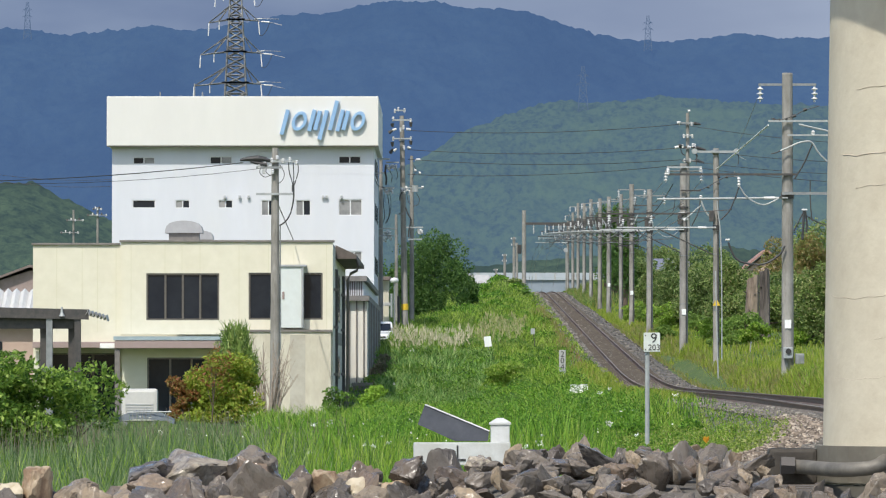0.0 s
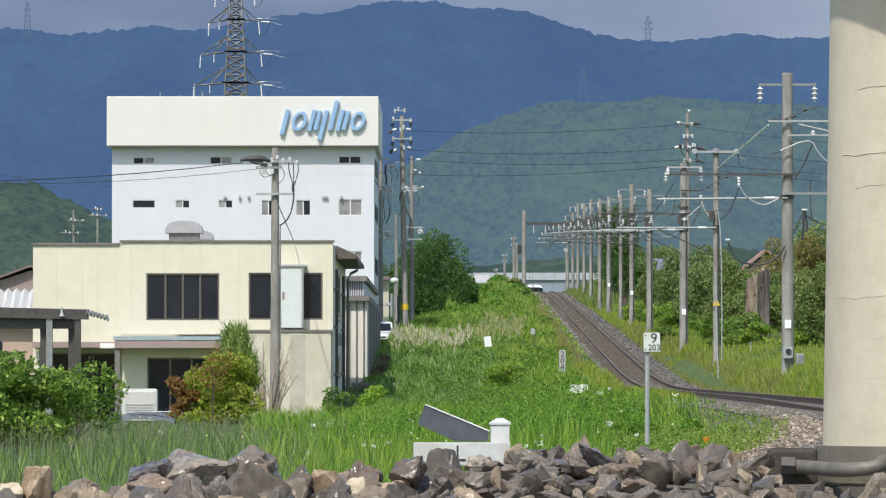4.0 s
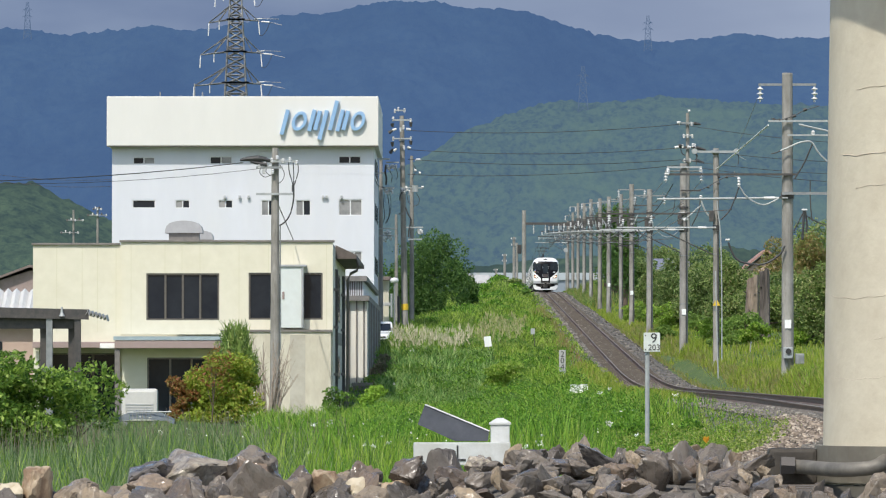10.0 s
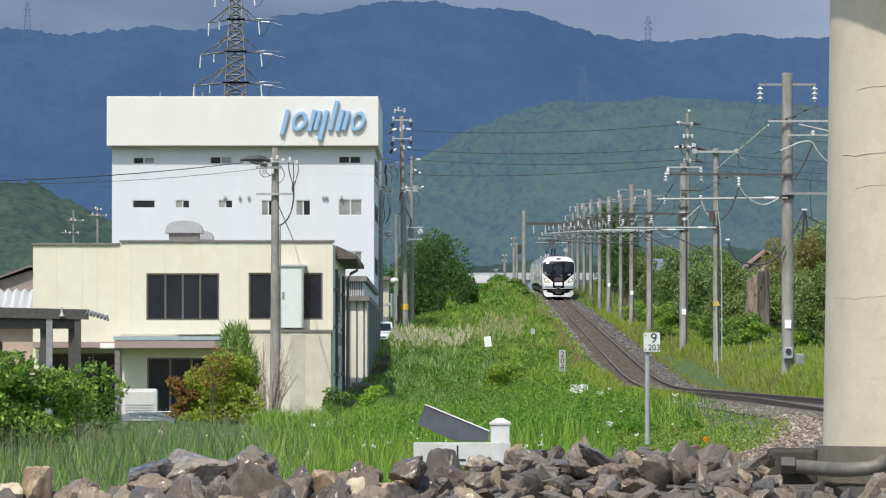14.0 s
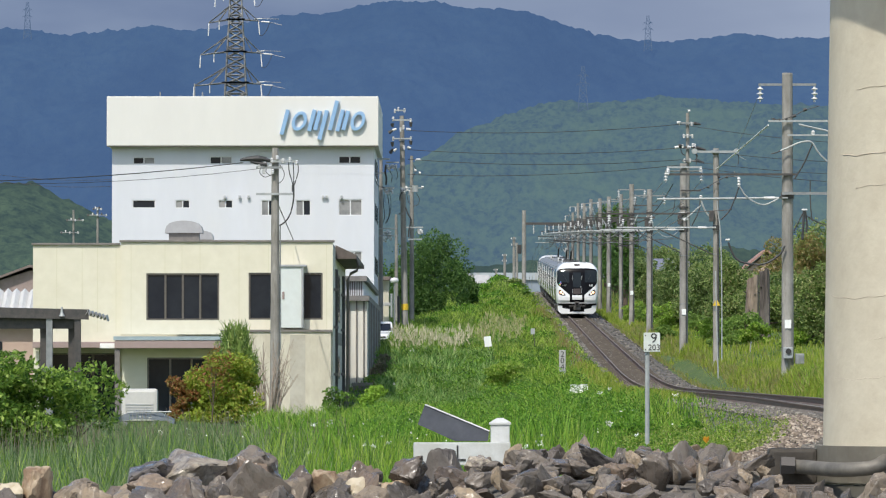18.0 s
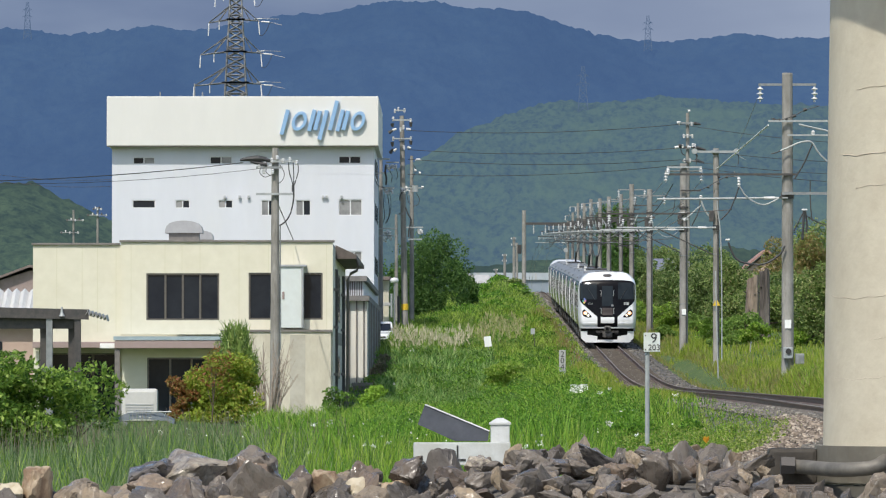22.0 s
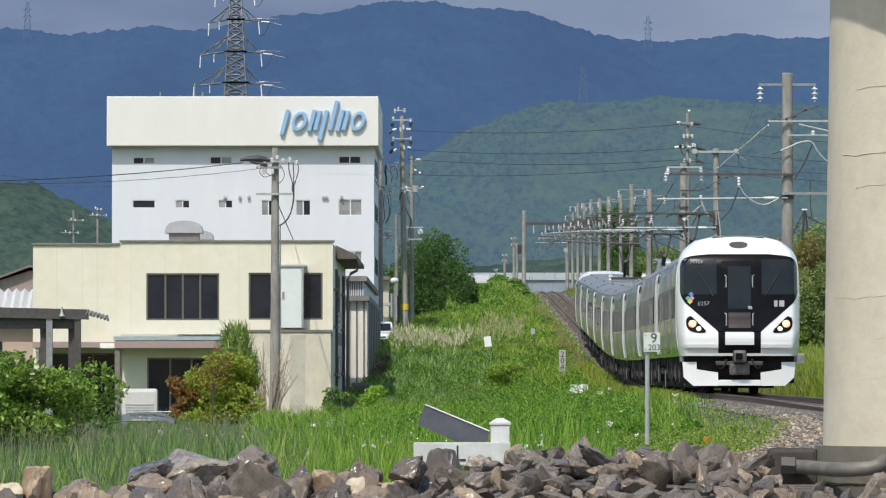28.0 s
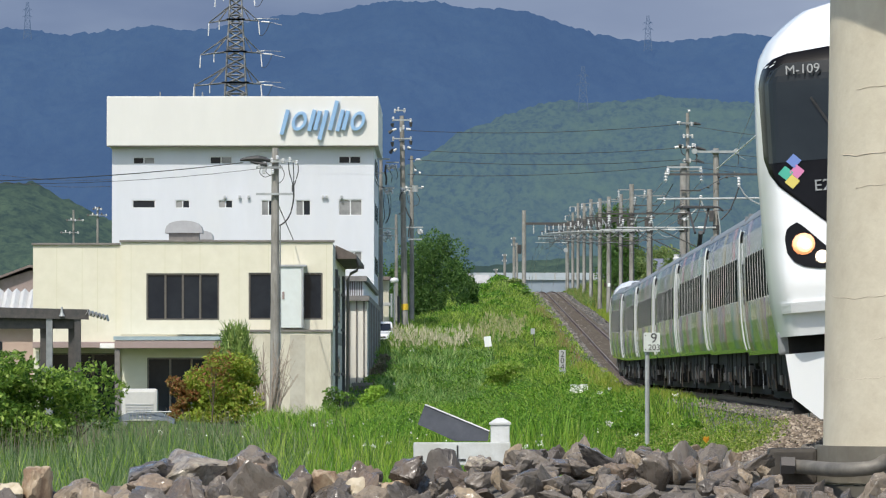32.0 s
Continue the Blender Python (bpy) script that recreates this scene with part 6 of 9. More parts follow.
# ---- distribution poles
def utility_pole(x, d, z0, top, r, label, arms=(), category="utility pole", lean=0.0):
    """arms: height above the foot, half length, offset, insulator count."""
    p = thing("utility_pole", label, category, x, d, z0)
    part("shaft", tb([(0, 0, -0.5), (lean, 0, top)], r * 1.25, 12, r * 0.78), M_pole_dark, p, "weathered concrete shaft")
    for h, half, off, n in arms:
        arm = part("crossarm", bx(off - half, off + half, -r - 0.1, -r, h, h + 0.09), M_galv_light, p)
        for k in range(n):
            xx = off - half + 0.06 + (2 * half - 0.12) * k / max(1, n - 1)
            part("insulator", ins((xx, -r - 0.05, h + 0.32), 0.24, 0.075), M_porcelain, arm)
    return p


def build_front_pole():
    """The pole in front of the low building, with a dark splice line and looped cables."""
    D, x = 246, -6.642
    z0 = -1.5
    p = utility_pole(x, D, z0, 9.423 + 1.5, 0.176, "weathered utility pole with dark splice boxes and cables", [(7.545 + 1.5, 0.75, 0, 0)])
    K = 0.022364
    L = lambda a, b, y=-0.28: (a * K, y, 0.5 + (661 - b) * K - z0)
    part("crossarm", bx(-0.5, 0.95, -0.3, -0.2, L(0, 288)[2], L(0, 284)[2]), M_galv_light, p, "pale crossarm")
    part("crossarm", bx(-0.75, 0.3, -0.3, -0.2, L(0, 299)[2], L(0, 295)[2]), M_galv, p)
    for pts, r0, r1 in ((((-62, 284), (-50, 282), (-30, 281)), 0.05, 0.13), (((-30, 281), (-16, 283), (-8, 286)), 0.13, 0.05), (((-44, 286), (-28, 290), (-14, 292)), 0.06, 0.09)):
        part("splice_box", tb([L(*q) for q in pts], r0, 8, r1), M_wire, p, "black splice closure")
    for a, b, h in ((-28, 290, 0.22), (-18, 286, 0.2), (-6, 280, 0.2), (4, 276, 0.16), (14, 281, 0.2), (26, 279, 0.2), (38, 284, 0.2), (-20, 299, 0.2), (-4, 300, 0.2)):
        part("insulator", ins(L(a, b), h, 0.075), M_porcelain, p)
    # three cables from the arm join and run back to the shaft
    for pts in (((24, 288), (25, 304), (30, 322), (32, 332)), ((32, 288), (33, 308), (33, 322), (32, 332)), ((40, 288), (41, 304), (36, 322), (32, 332))):
        part("looped_cable", tb(bent([L(*q) for q in pts]), 0.022, 6), M_wire, p)
    part("looped_cable", tb(bent([L(*q) for q in ((32, 332), (33, 350), (28, 376), (19, 392), (8, 400))]), 0.034, 6), M_wire, p, "thick black cable curving to the shaft")
    part("cable_joint", tb([L(32, 328), L(32, 340)], 0.055, 8), M_wire, p)
    for pts in (((-24, 294), (-27, 306), (-18, 314), (-6, 310)), ((8, 292), (16, 306), (14, 318), (6, 326)), ((-12, 292), (-16, 304), (-8, 312))):
        part("looped_cable", tb(bent([L(*q) for q in pts]), 0.016, 6), M_wire, p)
    part("earth_pipe", tb([L(9, 400, -0.2), L(10, 620, -0.2)], 0.03, 6), M_galv, p, "grey pipe down the shaft")
    w = thing("service_cable", "thick black cable sagging to utility pole", "cable")
    part("cable", tb(sag((-7.917, D, 8.842), (-20.868, 222, 7.342), 0.25, 14), 0.018, 6), M_wire, w)
    part("cable", tb(sag((-6.799, D, 8.663), (-22.468, 228, 7.734), 0.45, 14), 0.010, 5), M_wire, w)
    part("cable", tb([(x, D - 0.2, 7.455), (-6.307, 261.8, 6.117)], 0.02, 5), M_wire, w)


build_front_pole()

# the cluster by the lane behind the tower
zg = 3.3
for px, foot, d, ytop, r in ((711, 717, 405, 205, 0.18), (728.5, 729, 425, 276, 0.14), (701, 702, 440, 380, 0.12), (674, 674, 430, 256, 0.14)):
    k = d / 11000.0
    utility_pole((foot - 784) * k, d, zg, 0.5 + (661 - ytop) * k - zg, r, "tall weathered utility pole in a cluster by lane", lean=(px - foot) * k)


def cluster_fittings():
    D = 404.0
    e = thing("pole_fittings", "crossarms, white insulators and cable loops on utility poles", "pole fittings")
    for a, b, y, t in ((700, 717, 196, 0.09), (695, 728, 213, 0.1), (698, 728, 246, 0.09), (667, 690, 282, 0.1), (683, 706, 288, 0.09), (664, 682, 307, 0.08), (676, 698, 333, 0.1), (709, 750, 333, 0.08),
                       (671, 702, 405, 0.09), (719, 749, 403, 0.09), (671, 705, 418, 0.08), (722, 747, 424, 0.08), (734, 746, 284, 0.06)):
        part("crossarm", bar(a, b, y, D, t, 0.1, -0.45), M_galv_light, e, "pale steel crossarm")
    tops = [(699, 193), (705, 190), (716, 192), (696, 207), (727, 210), (714, 222), (709, 226), (696, 242), (727, 242), (715, 258)]
    for a, b in tops:
        part("insulator", ins(at(a, b, D, -0.45), 0.3, 0.09), M_porcelain, e)
    # strings lying along the wires, dark towards the wire
    for x0, y0, x1, y1, dark in ((688, 236, 695, 231, 1), (695, 231, 702, 229, 0), (719, 229, 727, 230, 0), (690, 272, 696, 264, 1), (697, 268, 702, 264, 0), (721, 261, 727, 263, 0), (737, 283, 744, 283, 0),
                                 (733, 301, 737, 303, 0), (741, 306, 745, 307, 0), (717, 332, 721, 332, 0), (746, 332, 750, 331, 0), (694, 219, 695, 226, 1), (727, 217, 727, 225, 1), (694, 252, 695, 260, 1), (727, 250, 727, 257, 1)):
        part("insulator_string", tb([at(x0, y0, D, -0.5), at(x1, y1, D, -0.5)], 0.12 if dark else 0.085, 8, 0.07), M_wire if dark else M_porcelain, e, "black splice" if dark else "white insulator string")
    rr = random.Random(8)
    for x0, x1, y0, y1, n in ((682, 702, 291, 298, 7), (680, 695, 331, 338, 7), (680, 691, 407, 413, 5), (739, 748, 404, 410, 4), (710, 726, 332, 338, 4), (676, 694, 415, 420, 4)):
        for k in range(n):
            part("insulator", ins(at(x0 + (x1 - x0) * (k + 0.5) / n, rr.uniform(y0, y1), D, rr.uniform(-0.7, -0.2)), rr.uniform(0.24, 0.36), rr.uniform(0.09, 0.13)), M_porcelain, e)
    for pts, r in ((((683, 292), (682, 305), (684, 318), (683, 328)), 0.07), (((680, 345), (679, 365), (681, 382), (678, 395)), 0.026), (((686, 345), (689, 368), (688, 384), (682, 396)), 0.026), (((690, 343), (692, 362), (690, 380), (684, 396)), 0.022),
                   (((718, 368), (723, 381), (728, 391), (724, 406), (723, 420)), 0.05), (((688, 300), (694, 312), (692, 324)), 0.022), (((700, 296), (704, 310), (702, 318)), 0.02), (((712, 340), (708, 348), (708, 356)), 0.04),
                   (((720, 340), (722, 356), (727, 362)), 0.022), (((736, 342), (742, 352), (740, 362), (732, 366)), 0.022), (((664, 318), (670, 330), (680, 332)), 0.03), (((731, 292), (736, 300), (733, 310), (729, 318)), 0.02)):
        part("looped_cable", cord(pts, D, r, -0.5), M_wire, e, "black looped cable")
    part("transformer", tb([at(735, 340, D, -0.5), at(735, 329, D, -0.5)], 0.2, 14), M_galv_light, e, "grey pole transformer")
    for a, y in ((711, 250), (711, 300), (711, 345), (711, 380), (728.5, 330), (728.5, 400)):
        part("band", tb([at(a, y, D + (1 if a < 720 else 21)), at(a, y - 2, D + (1 if a < 720 else 21))], 0.2, 12), M_galv, e)
    part("yellow_guard", tb([at(716.6, 549, 405.0), at(716.4, 538, 405.0)], 0.235, 14), M_yellow, e, "yellow guard band on the shaft")
    part("cable_guard", tb([at(706, 582, D, 0.5), at(705, 524, D, 0.5)], 0.09, 8), M_wire, e, "black cable guard")
    h = thing("small_house", "small cream house with dark roof beside lane", "house")
    part("wall", bx(at(660, 0, 445)[0], at(688, 0, 445)[0], 445, 450, 3.0, at(0, 497, 445)[2]), M_cream_old, h, "cream wall")
    part("roof", bx(at(655, 0, 445)[0], at(691, 0, 445)[0], 444.4, 450.5, at(0, 497, 445)[2] + 0.003, at(0, 490, 445)[2], 0.05), M_tile, h, "dark roof edge")
    part("lean_to", bx(at(672, 0, 445)[0], at(693, 0, 445)[0], 443.6, 444.3, at(0, 542, 445)[2], at(0, 536, 445)[2], 0.03), M_roof_grey, h, "grey lean-to roof")
    part("fence_post", tb([at(693, 562, 442.0), at(693, 520, 442.0)], 0.08, 8), M_galv_light, h)
    l = thing("street_lamp", "white globe street lamp on slim post", "street lamp", -2.97, 380, 2.9)
    part("post", tb([(0, 0, 0), (0, 0, 6.062 - 2.9)], 0.05, 8), M_galv, l)
    part("globe", lathe([(0.02, -0.16), (0.2, -0.13), (0.28, 0.0), (0.2, 0.16), (0.02, 0.2)], 14, (0, 0, 6.165 - 2.9)), M_porcelain, l, "white glass globe", True)


cluster_fittings()

# the pole behind the catenary poles on the right
utility_pole(14.96, 380, 3.0, 16.43 - 3.0, 0.13, "slim utility pole with stacked insulators and dark splices")


def slim_pole_fittings():
    D = 380.0
    e = thing("pole_fittings", "small arms, white insulators and black splices on slim pole", "pole fittings")
    for a, b, y, mt in ((1205, 1230, 218, M_galv), (1208, 1227, 240, M_galv_light), (1203, 1232, 261, M_darksteel), (1207, 1232, 285, M_galv)):
        part("crossarm", bar(a, b, y, D, 0.09, 0.1, -0.25), mt, e)
    for a, y in ((1202, 215), (1224, 216), (1210, 238), (1217, 238), (1225, 238), (1208, 256), (1226, 254), (1230, 255), (1211, 281), (1221, 281)):
        part("insulator", ins(at(a, y, D, -0.3), 0.26, 0.085), M_porcelain, e)
    for x0, y0, x1, y1, dark in ((1198, 218, 1204, 217, 0), (1228, 219, 1240, 221, 1), (1194, 262, 1201, 260, 0), (1201, 259, 1206, 257, 1), (1232, 262, 1249, 266, 1), (1226, 262, 1233, 266, 1), (1231, 284, 1246, 289, 1), (1217, 197, 1221, 197, 0), (1216, 260, 1222, 262, 0)):
        part("insulator_string", tb([at(x0, y0, D, -0.4), at(x1, y1, D, -0.4)], 0.12 if dark else 0.09, 8, 0.05 if dark else 0.08), M_wire if dark else M_porcelain, e, "black splice" if dark else "white insulator string")
    part("looped_cable", cord(((1228, 268), (1234, 276), (1230, 284)), D, 0.03, -0.4), M_wire, e)
    part("looped_cable", cord(((1204, 262), (1207, 272), (1213, 276)), D, 0.03, -0.4), M_wire, e)


slim_pole_fittings()


def build_cross_wires():
    w = thing("distribution_wires", "black power wires crossing between utility poles", "cable")
    a0, b0 = 405.0, 380.0
    for ya, yb, yc in ((231, 220, 262), (265, 262, 290), (282, 283, 312), (309, 292, 330)):
        pa = Vector((-2.283, a0, 0.5 + (661 - ya) * a0 / 11000))
        pb = Vector((14.55, b0, 0.5 + (661 - yb) * b0 / 11000))
        pc = Vector((24.982, 300.0, 0.5 + (661 - yc) * 300 / 11000))
        part("wire", tb(sag(pa, pb, 0.32, 14), 0.02, 5), M_wire, w)
        part("wire", tb(sag(pb, pc, 0.3, 10), 0.018, 5), M_wire, w)
    for ya, yb in ((300, 318), (312, 330)):
        part("wire", tb(sag((-32.993, 430, 0.5 + (661 - ya) * 430 / 11000), (-22.985, 430, 0.5 + (661 - yb) * 430 / 11000), 0.3, 8), 0.014, 5), M_wire, w)


build_cross_wires()
def far_left_poles():
    for px, yt, d, arms in ((172.5, 367, 500, ((154, 190, 381), (164, 181, 370))), (130, 372, 520, ((117, 149, 390), (107, 140, 412)))):
        k = d / 11000
        utility_pole((px - 784) * k, d, 4.0, 0.5 + (661 - yt) * k - 4.0, 0.1, "far utility pole with small white insulators")
        e = thing("pole_fittings", "thin arms with small white insulators on far pole", "pole fittings")
        for a, b, y in arms:
            part("crossarm", bar(a, b, y, d, 0.075, 0.08, -0.2), M_galv, e)
            for i in range(5):
                part("insulator", ins(at(a + 2 + (b - a - 4) * i / 4, y - (4 if i % 2 else 2), d, -0.2), 0.2, 0.07), M_porcelain if i % 3 else M_darksteel, e)


far_left_poles()


# ---- lattice pylons
M_pylon = material("pylon_steel", (0.36, 0.365, 0.37), 0.55, (0.15, 0.15, 0.155), 2.2, 0.8, metal=0.4)
# far steel gets a faint blue glow that paints the air's haze
M_pylon_far = material("pylon_steel_haze_glow", (0.03, 0.035, 0.04), 0.9, emit=(0.085, 0.15, 0.27), power=0.62)
def build_pylon(name, x, d, z0, top, base_w, top_w, arms, label, r=0.09, panels=14, steel=None, porcelain=None):
    steel, porcelain = steel or M_pylon, porcelain or M_porcelain
    p = thing(name, label, "pylon", x, d, z0)

    def wid(z):
        return base_w + (top_w - base_w) * z / top
    corner = [(-1, -1), (1, -1), (1, 1), (-1, 1)]
    for sx, sy in corner:
        part("leg", tb([(sx * wid(0) / 2, sy * wid(0) / 2, 0), (sx * wid(top) / 2, sy * wid(top) / 2, top)], r, 5, r * 0.7), steel, p)
    zs = [top * (1 - (1 - i / panels) ** 1.25) for i in range(panels + 1)]
    for za, zb in zip(zs, zs[1:]):
        for k in range(4):
            (ax, ay), (cx, cy) = corner[k], corner[(k + 1) % 4]
            wa, wb = wid(za) / 2, wid(zb) / 2
            part("brace", tb([(ax * wa, ay * wa, za), (cx * wb, cy * wb, zb)], r * 0.6, 4), steel, p)
            part("brace", tb([(cx * wa, cy * wa, za), (ax * wb, ay * wb, zb)], r * 0.6, 4), steel, p)
            part("crossbar", tb([(ax * wb, ay * wb, zb), (cx * wb, cy * wb, zb)], r * 0.5, 4), steel, p)
    for z, left, right, rise in arms:
        for s, half in ((-1, left), (1, right)):
            w = wid(z) / 2
            tip = (s * half, 0, z - (0.25 if r < 0.1 and s < 0 else 0.1))
            if r < 0.1:
                part("arm_beam", bx(-w * 1.35, w * 1.35, -w - 0.08, -w + 0.02, z - 0.06, z + 0.08), M_galv_light, p, "pale horizontal beam")
            arm = part("arm", tb([(s * w, -w, z), tip], r * 0.6, 4), steel, p)
            for q in ([(s * w, w, z), tip], [(s * w, -w, z + rise), tip], [(s * w, w, z + rise), tip], [(s * (w + half) / 2, -w / 2, z - 0.1), (s * w, -w, z + rise)], [(s * (w + half) / 2, w / 2, z - 0.1), (s * w, w, z + rise)]):
                part("arm_strut", tb(q, r * 0.5, 4), steel, arm)
            if s > 0 and r < 0.1:
                # strings drawn out level towards the wires
                for u0, u1, z0_, z1_, q, mt in ((0.0, 0.25, -0.1, -0.15, 0.03, steel), (0.25, 0.95, -0.15, -0.22, 0.06, porcelain), (-0.35, 0.3, 0.05, 0.1, 0.05, porcelain), (0.95, 2.0, -0.22, -0.5, 0.022, M_wire_pale), (0.3, 1.7, 0.1, 0.02, 0.022, M_wire_pale)):
                    part("tension_string", tb([(half + u0, -u0 * 0.3, z + z0_), (half + u1, -u1 * 0.3, z + z1_)], q, 6), mt, arm, "insulator string drawn out level")
                part("jumper", tb(sag((half + 0.95, -0.3, z - 0.22), (half + 0.1, -0.3, z - 1.3), 0.4, 8), 0.022, 4), M_wire, arm)
                part("insulator_string", tb([(half, 0, z - 0.15), (half + 0.1, -0.2, z - 1.25)], r * 0.6, 6), porcelain, arm, "white insulator string")
            else:
                part("insulator_string", tb([(s * half, 0, z - 0.3), (s * (half + 0.05), -0.1, z - 1.35)], r * 0.6, 6), porcelain, arm, "white insulator string")
                part("insulator_string", tb([(s * half * 0.62, 0, z - 0.05), (s * half * 0.62, -0.1, z - 0.85)], r * 0.55, 6), porcelain, arm, "white insulator string")
    return p


build_pylon("transmission_pylon", -17.349, 520, 4.0, 33.0, 3.9, 0.4, ((26.1, 2.25, 1.9, 1.1), (23.4, 2.95, 2.1, 1.3), (20.8, 3.5, 2.1, 1.3), (28.5, 1.7, 1.5, 0.9)), "grey steel lattice transmission pylon behind office block", 0.085, 44)
for px, yt, yb, d in ((1147, 28, 80, 4250), (1032, 118, 186, 3280), (48, 4, 60, 4250)):
    k = d / 11000
    z0 = 0.5 + (661 - yb) * k - 4
    top = 0.5 + (661 - yt) * k - z0
    build_pylon("transmission_pylon", (px - 784) * k, d, z0, top, 5.5, 1.6, ((top * 0.62, 3.5, 3.5, 1), (top * 0.8, 3.2, 3.2, 1)), "faint distant transmission pylon on wooded ridge", 0.14, 7, M_pylon_far, M_pylon_far)


# ---- small railway signs
def build_km_post():
    x, d = 3.022, 92.0
    g = float(ground_z(x, d))
    p = thing("distance_post", "white metal distance post with black figures beside railway", "sign", x, d, g)
    part("post", tb([(0, 0, -0.1), (0, 0, 1.094 - g)], 0.035, 10), M_galv_light, p, "grey steel post")
    pl = part("plate", bx(-0.055, 0.188, -0.07, -0.045, 0.818 - g, 1.102 - g, 0.005), M_sign_worn, p, "white enamel plate")
    text_mesh("figure", "9", 0.203, M_black_paint, pl, pose(0.096, -0.074, 1.014 - g, 90), 0.003)
    text_mesh("figure", "203", 0.121, M_black_paint, pl, pose(0.1, -0.074, 0.88 - g, 90), 0.003)
    for z in (0.851, 1.06):
        part("bolt", tb([(-0.029, -0.08, z - g), (-0.029, -0.07, z - g)], 0.011, 6), M_darksteel, pl)


build_km_post()


def build_gradient_post():
    """A short white post: a level arm and a dark tilted arm."""
    D = 38.0
    x = 0.349
    p = thing("gradient_post", "short white concrete gradient post with level and tilted arms", "sign", x, D, 0)
    hw = 0.058
    bm = bx(-hw, hw, -0.06, 0.06, -0.75, 0.186, 0.006)
    part("post", bm, M_old_white, p)
    c = bmesh.new()
    zt, za = 0.187, 0.227
    o = 0.008
    v = [c.verts.new((sx * (hw + o), sy * 0.068, zt)) for sx, sy in ((-1, -1), (1, -1), (1, 1), (-1, 1))] + [c.verts.new((sx * (hw + o), sy * 0.068, zt + 0.012)) for sx, sy in ((-1, -1), (1, -1), (1, 1), (-1, 1))]
    v2 = [c.verts.new((sx * hw * 0.35, sy * 0.03, za)) for sx, sy in ((-1, -1), (1, -1), (1, 1), (-1, 1))]
    c.faces.new(v[3::-1])
    for k in range(4):
        c.faces.new((v[k], v[(k + 1) % 4], v[4 + (k + 1) % 4], v[4 + k]))
        c.faces.new((v[4 + k], v[4 + (k + 1) % 4], v2[(k + 1) % 4], v2[k]))
    c.faces.new(v2)
    part("cap", c, M_old_white, p, "pyramid cap")
    arm = part("level_arm", bx(-0.18 - x, 0.411 - x, -0.13, -0.065, -0.06, 0.079, 0.006), M_old_white, p, "white level arm")
    part("arm_mark", bx(0.083 - x, 0.093 - x, -0.136, -0.131, -0.022, 0.061), M_black_paint, arm, "black upright stroke")
    part("arm_mark", bx(0.083 - x, 0.138 - x, -0.136, -0.131, -0.032, -0.021), M_black_paint, arm, "black level stroke")
    # tilted arm with a pale top edge
    t = bmesh.new()
    q = [(-0.111 - x, 0.307), (0.283 - x, 0.144), (0.273 - x, 0.085), (0.076 - x, 0.085), (-0.155 - x, 0.189)]
    f = [t.verts.new((a, 0.005, b)) for a, b in q]
    g = [t.verts.new((a, 0.055, b)) for a, b in q]
    t.faces.new(f)
    t.faces.new(g[::-1])
    for k in range(5):
        t.faces.new((f[k], g[k], g[(k + 1) % 5], f[(k + 1) % 5]))
    bmesh.ops.recalc_face_normals(t, faces=t.faces)
    tilted = part("tilted_arm", t, M_slate, p, "dark grey tilted arm")
    e = bmesh.new()
    a0, a1 = Vector((q[0][0], 0, q[0][1])), Vector((q[1][0], 0, q[1][1]))
    n = Vector((0.36, 0, 0.93)) * 0.007
    vs = [e.verts.new(w) for w in (a0 + Vector((0, -0.002, 0)), a1 + Vector((0, -0.002, 0)), a1 + n + Vector((0, -0.002, 0)), a0 + n + Vector((0, -0.002, 0)))]
    ws = [e.verts.new(w.co + Vector((0, 0.062, 0))) for w in vs]
    e.faces.new(vs)
    e.faces.new(ws[::-1])
    for k in range(4):
        e.faces.new((vs[k], ws[k], ws[(k + 1) % 4], vs[(k + 1) % 4]))
    bmesh.ops.recalc_face_normals(e, faces=e.faces)
    part("top_edge", e, M_white_paint, tilted, "white top edge")


build_gradient_post()


M_sleeper_pale = material("grey_weathered_concrete", (0.42, 0.43, 0.41), 0.8, (0.34, 0.345, 0.33), 7, 0.5, (0.25, 0.24, 0.21), 3, 0.4)


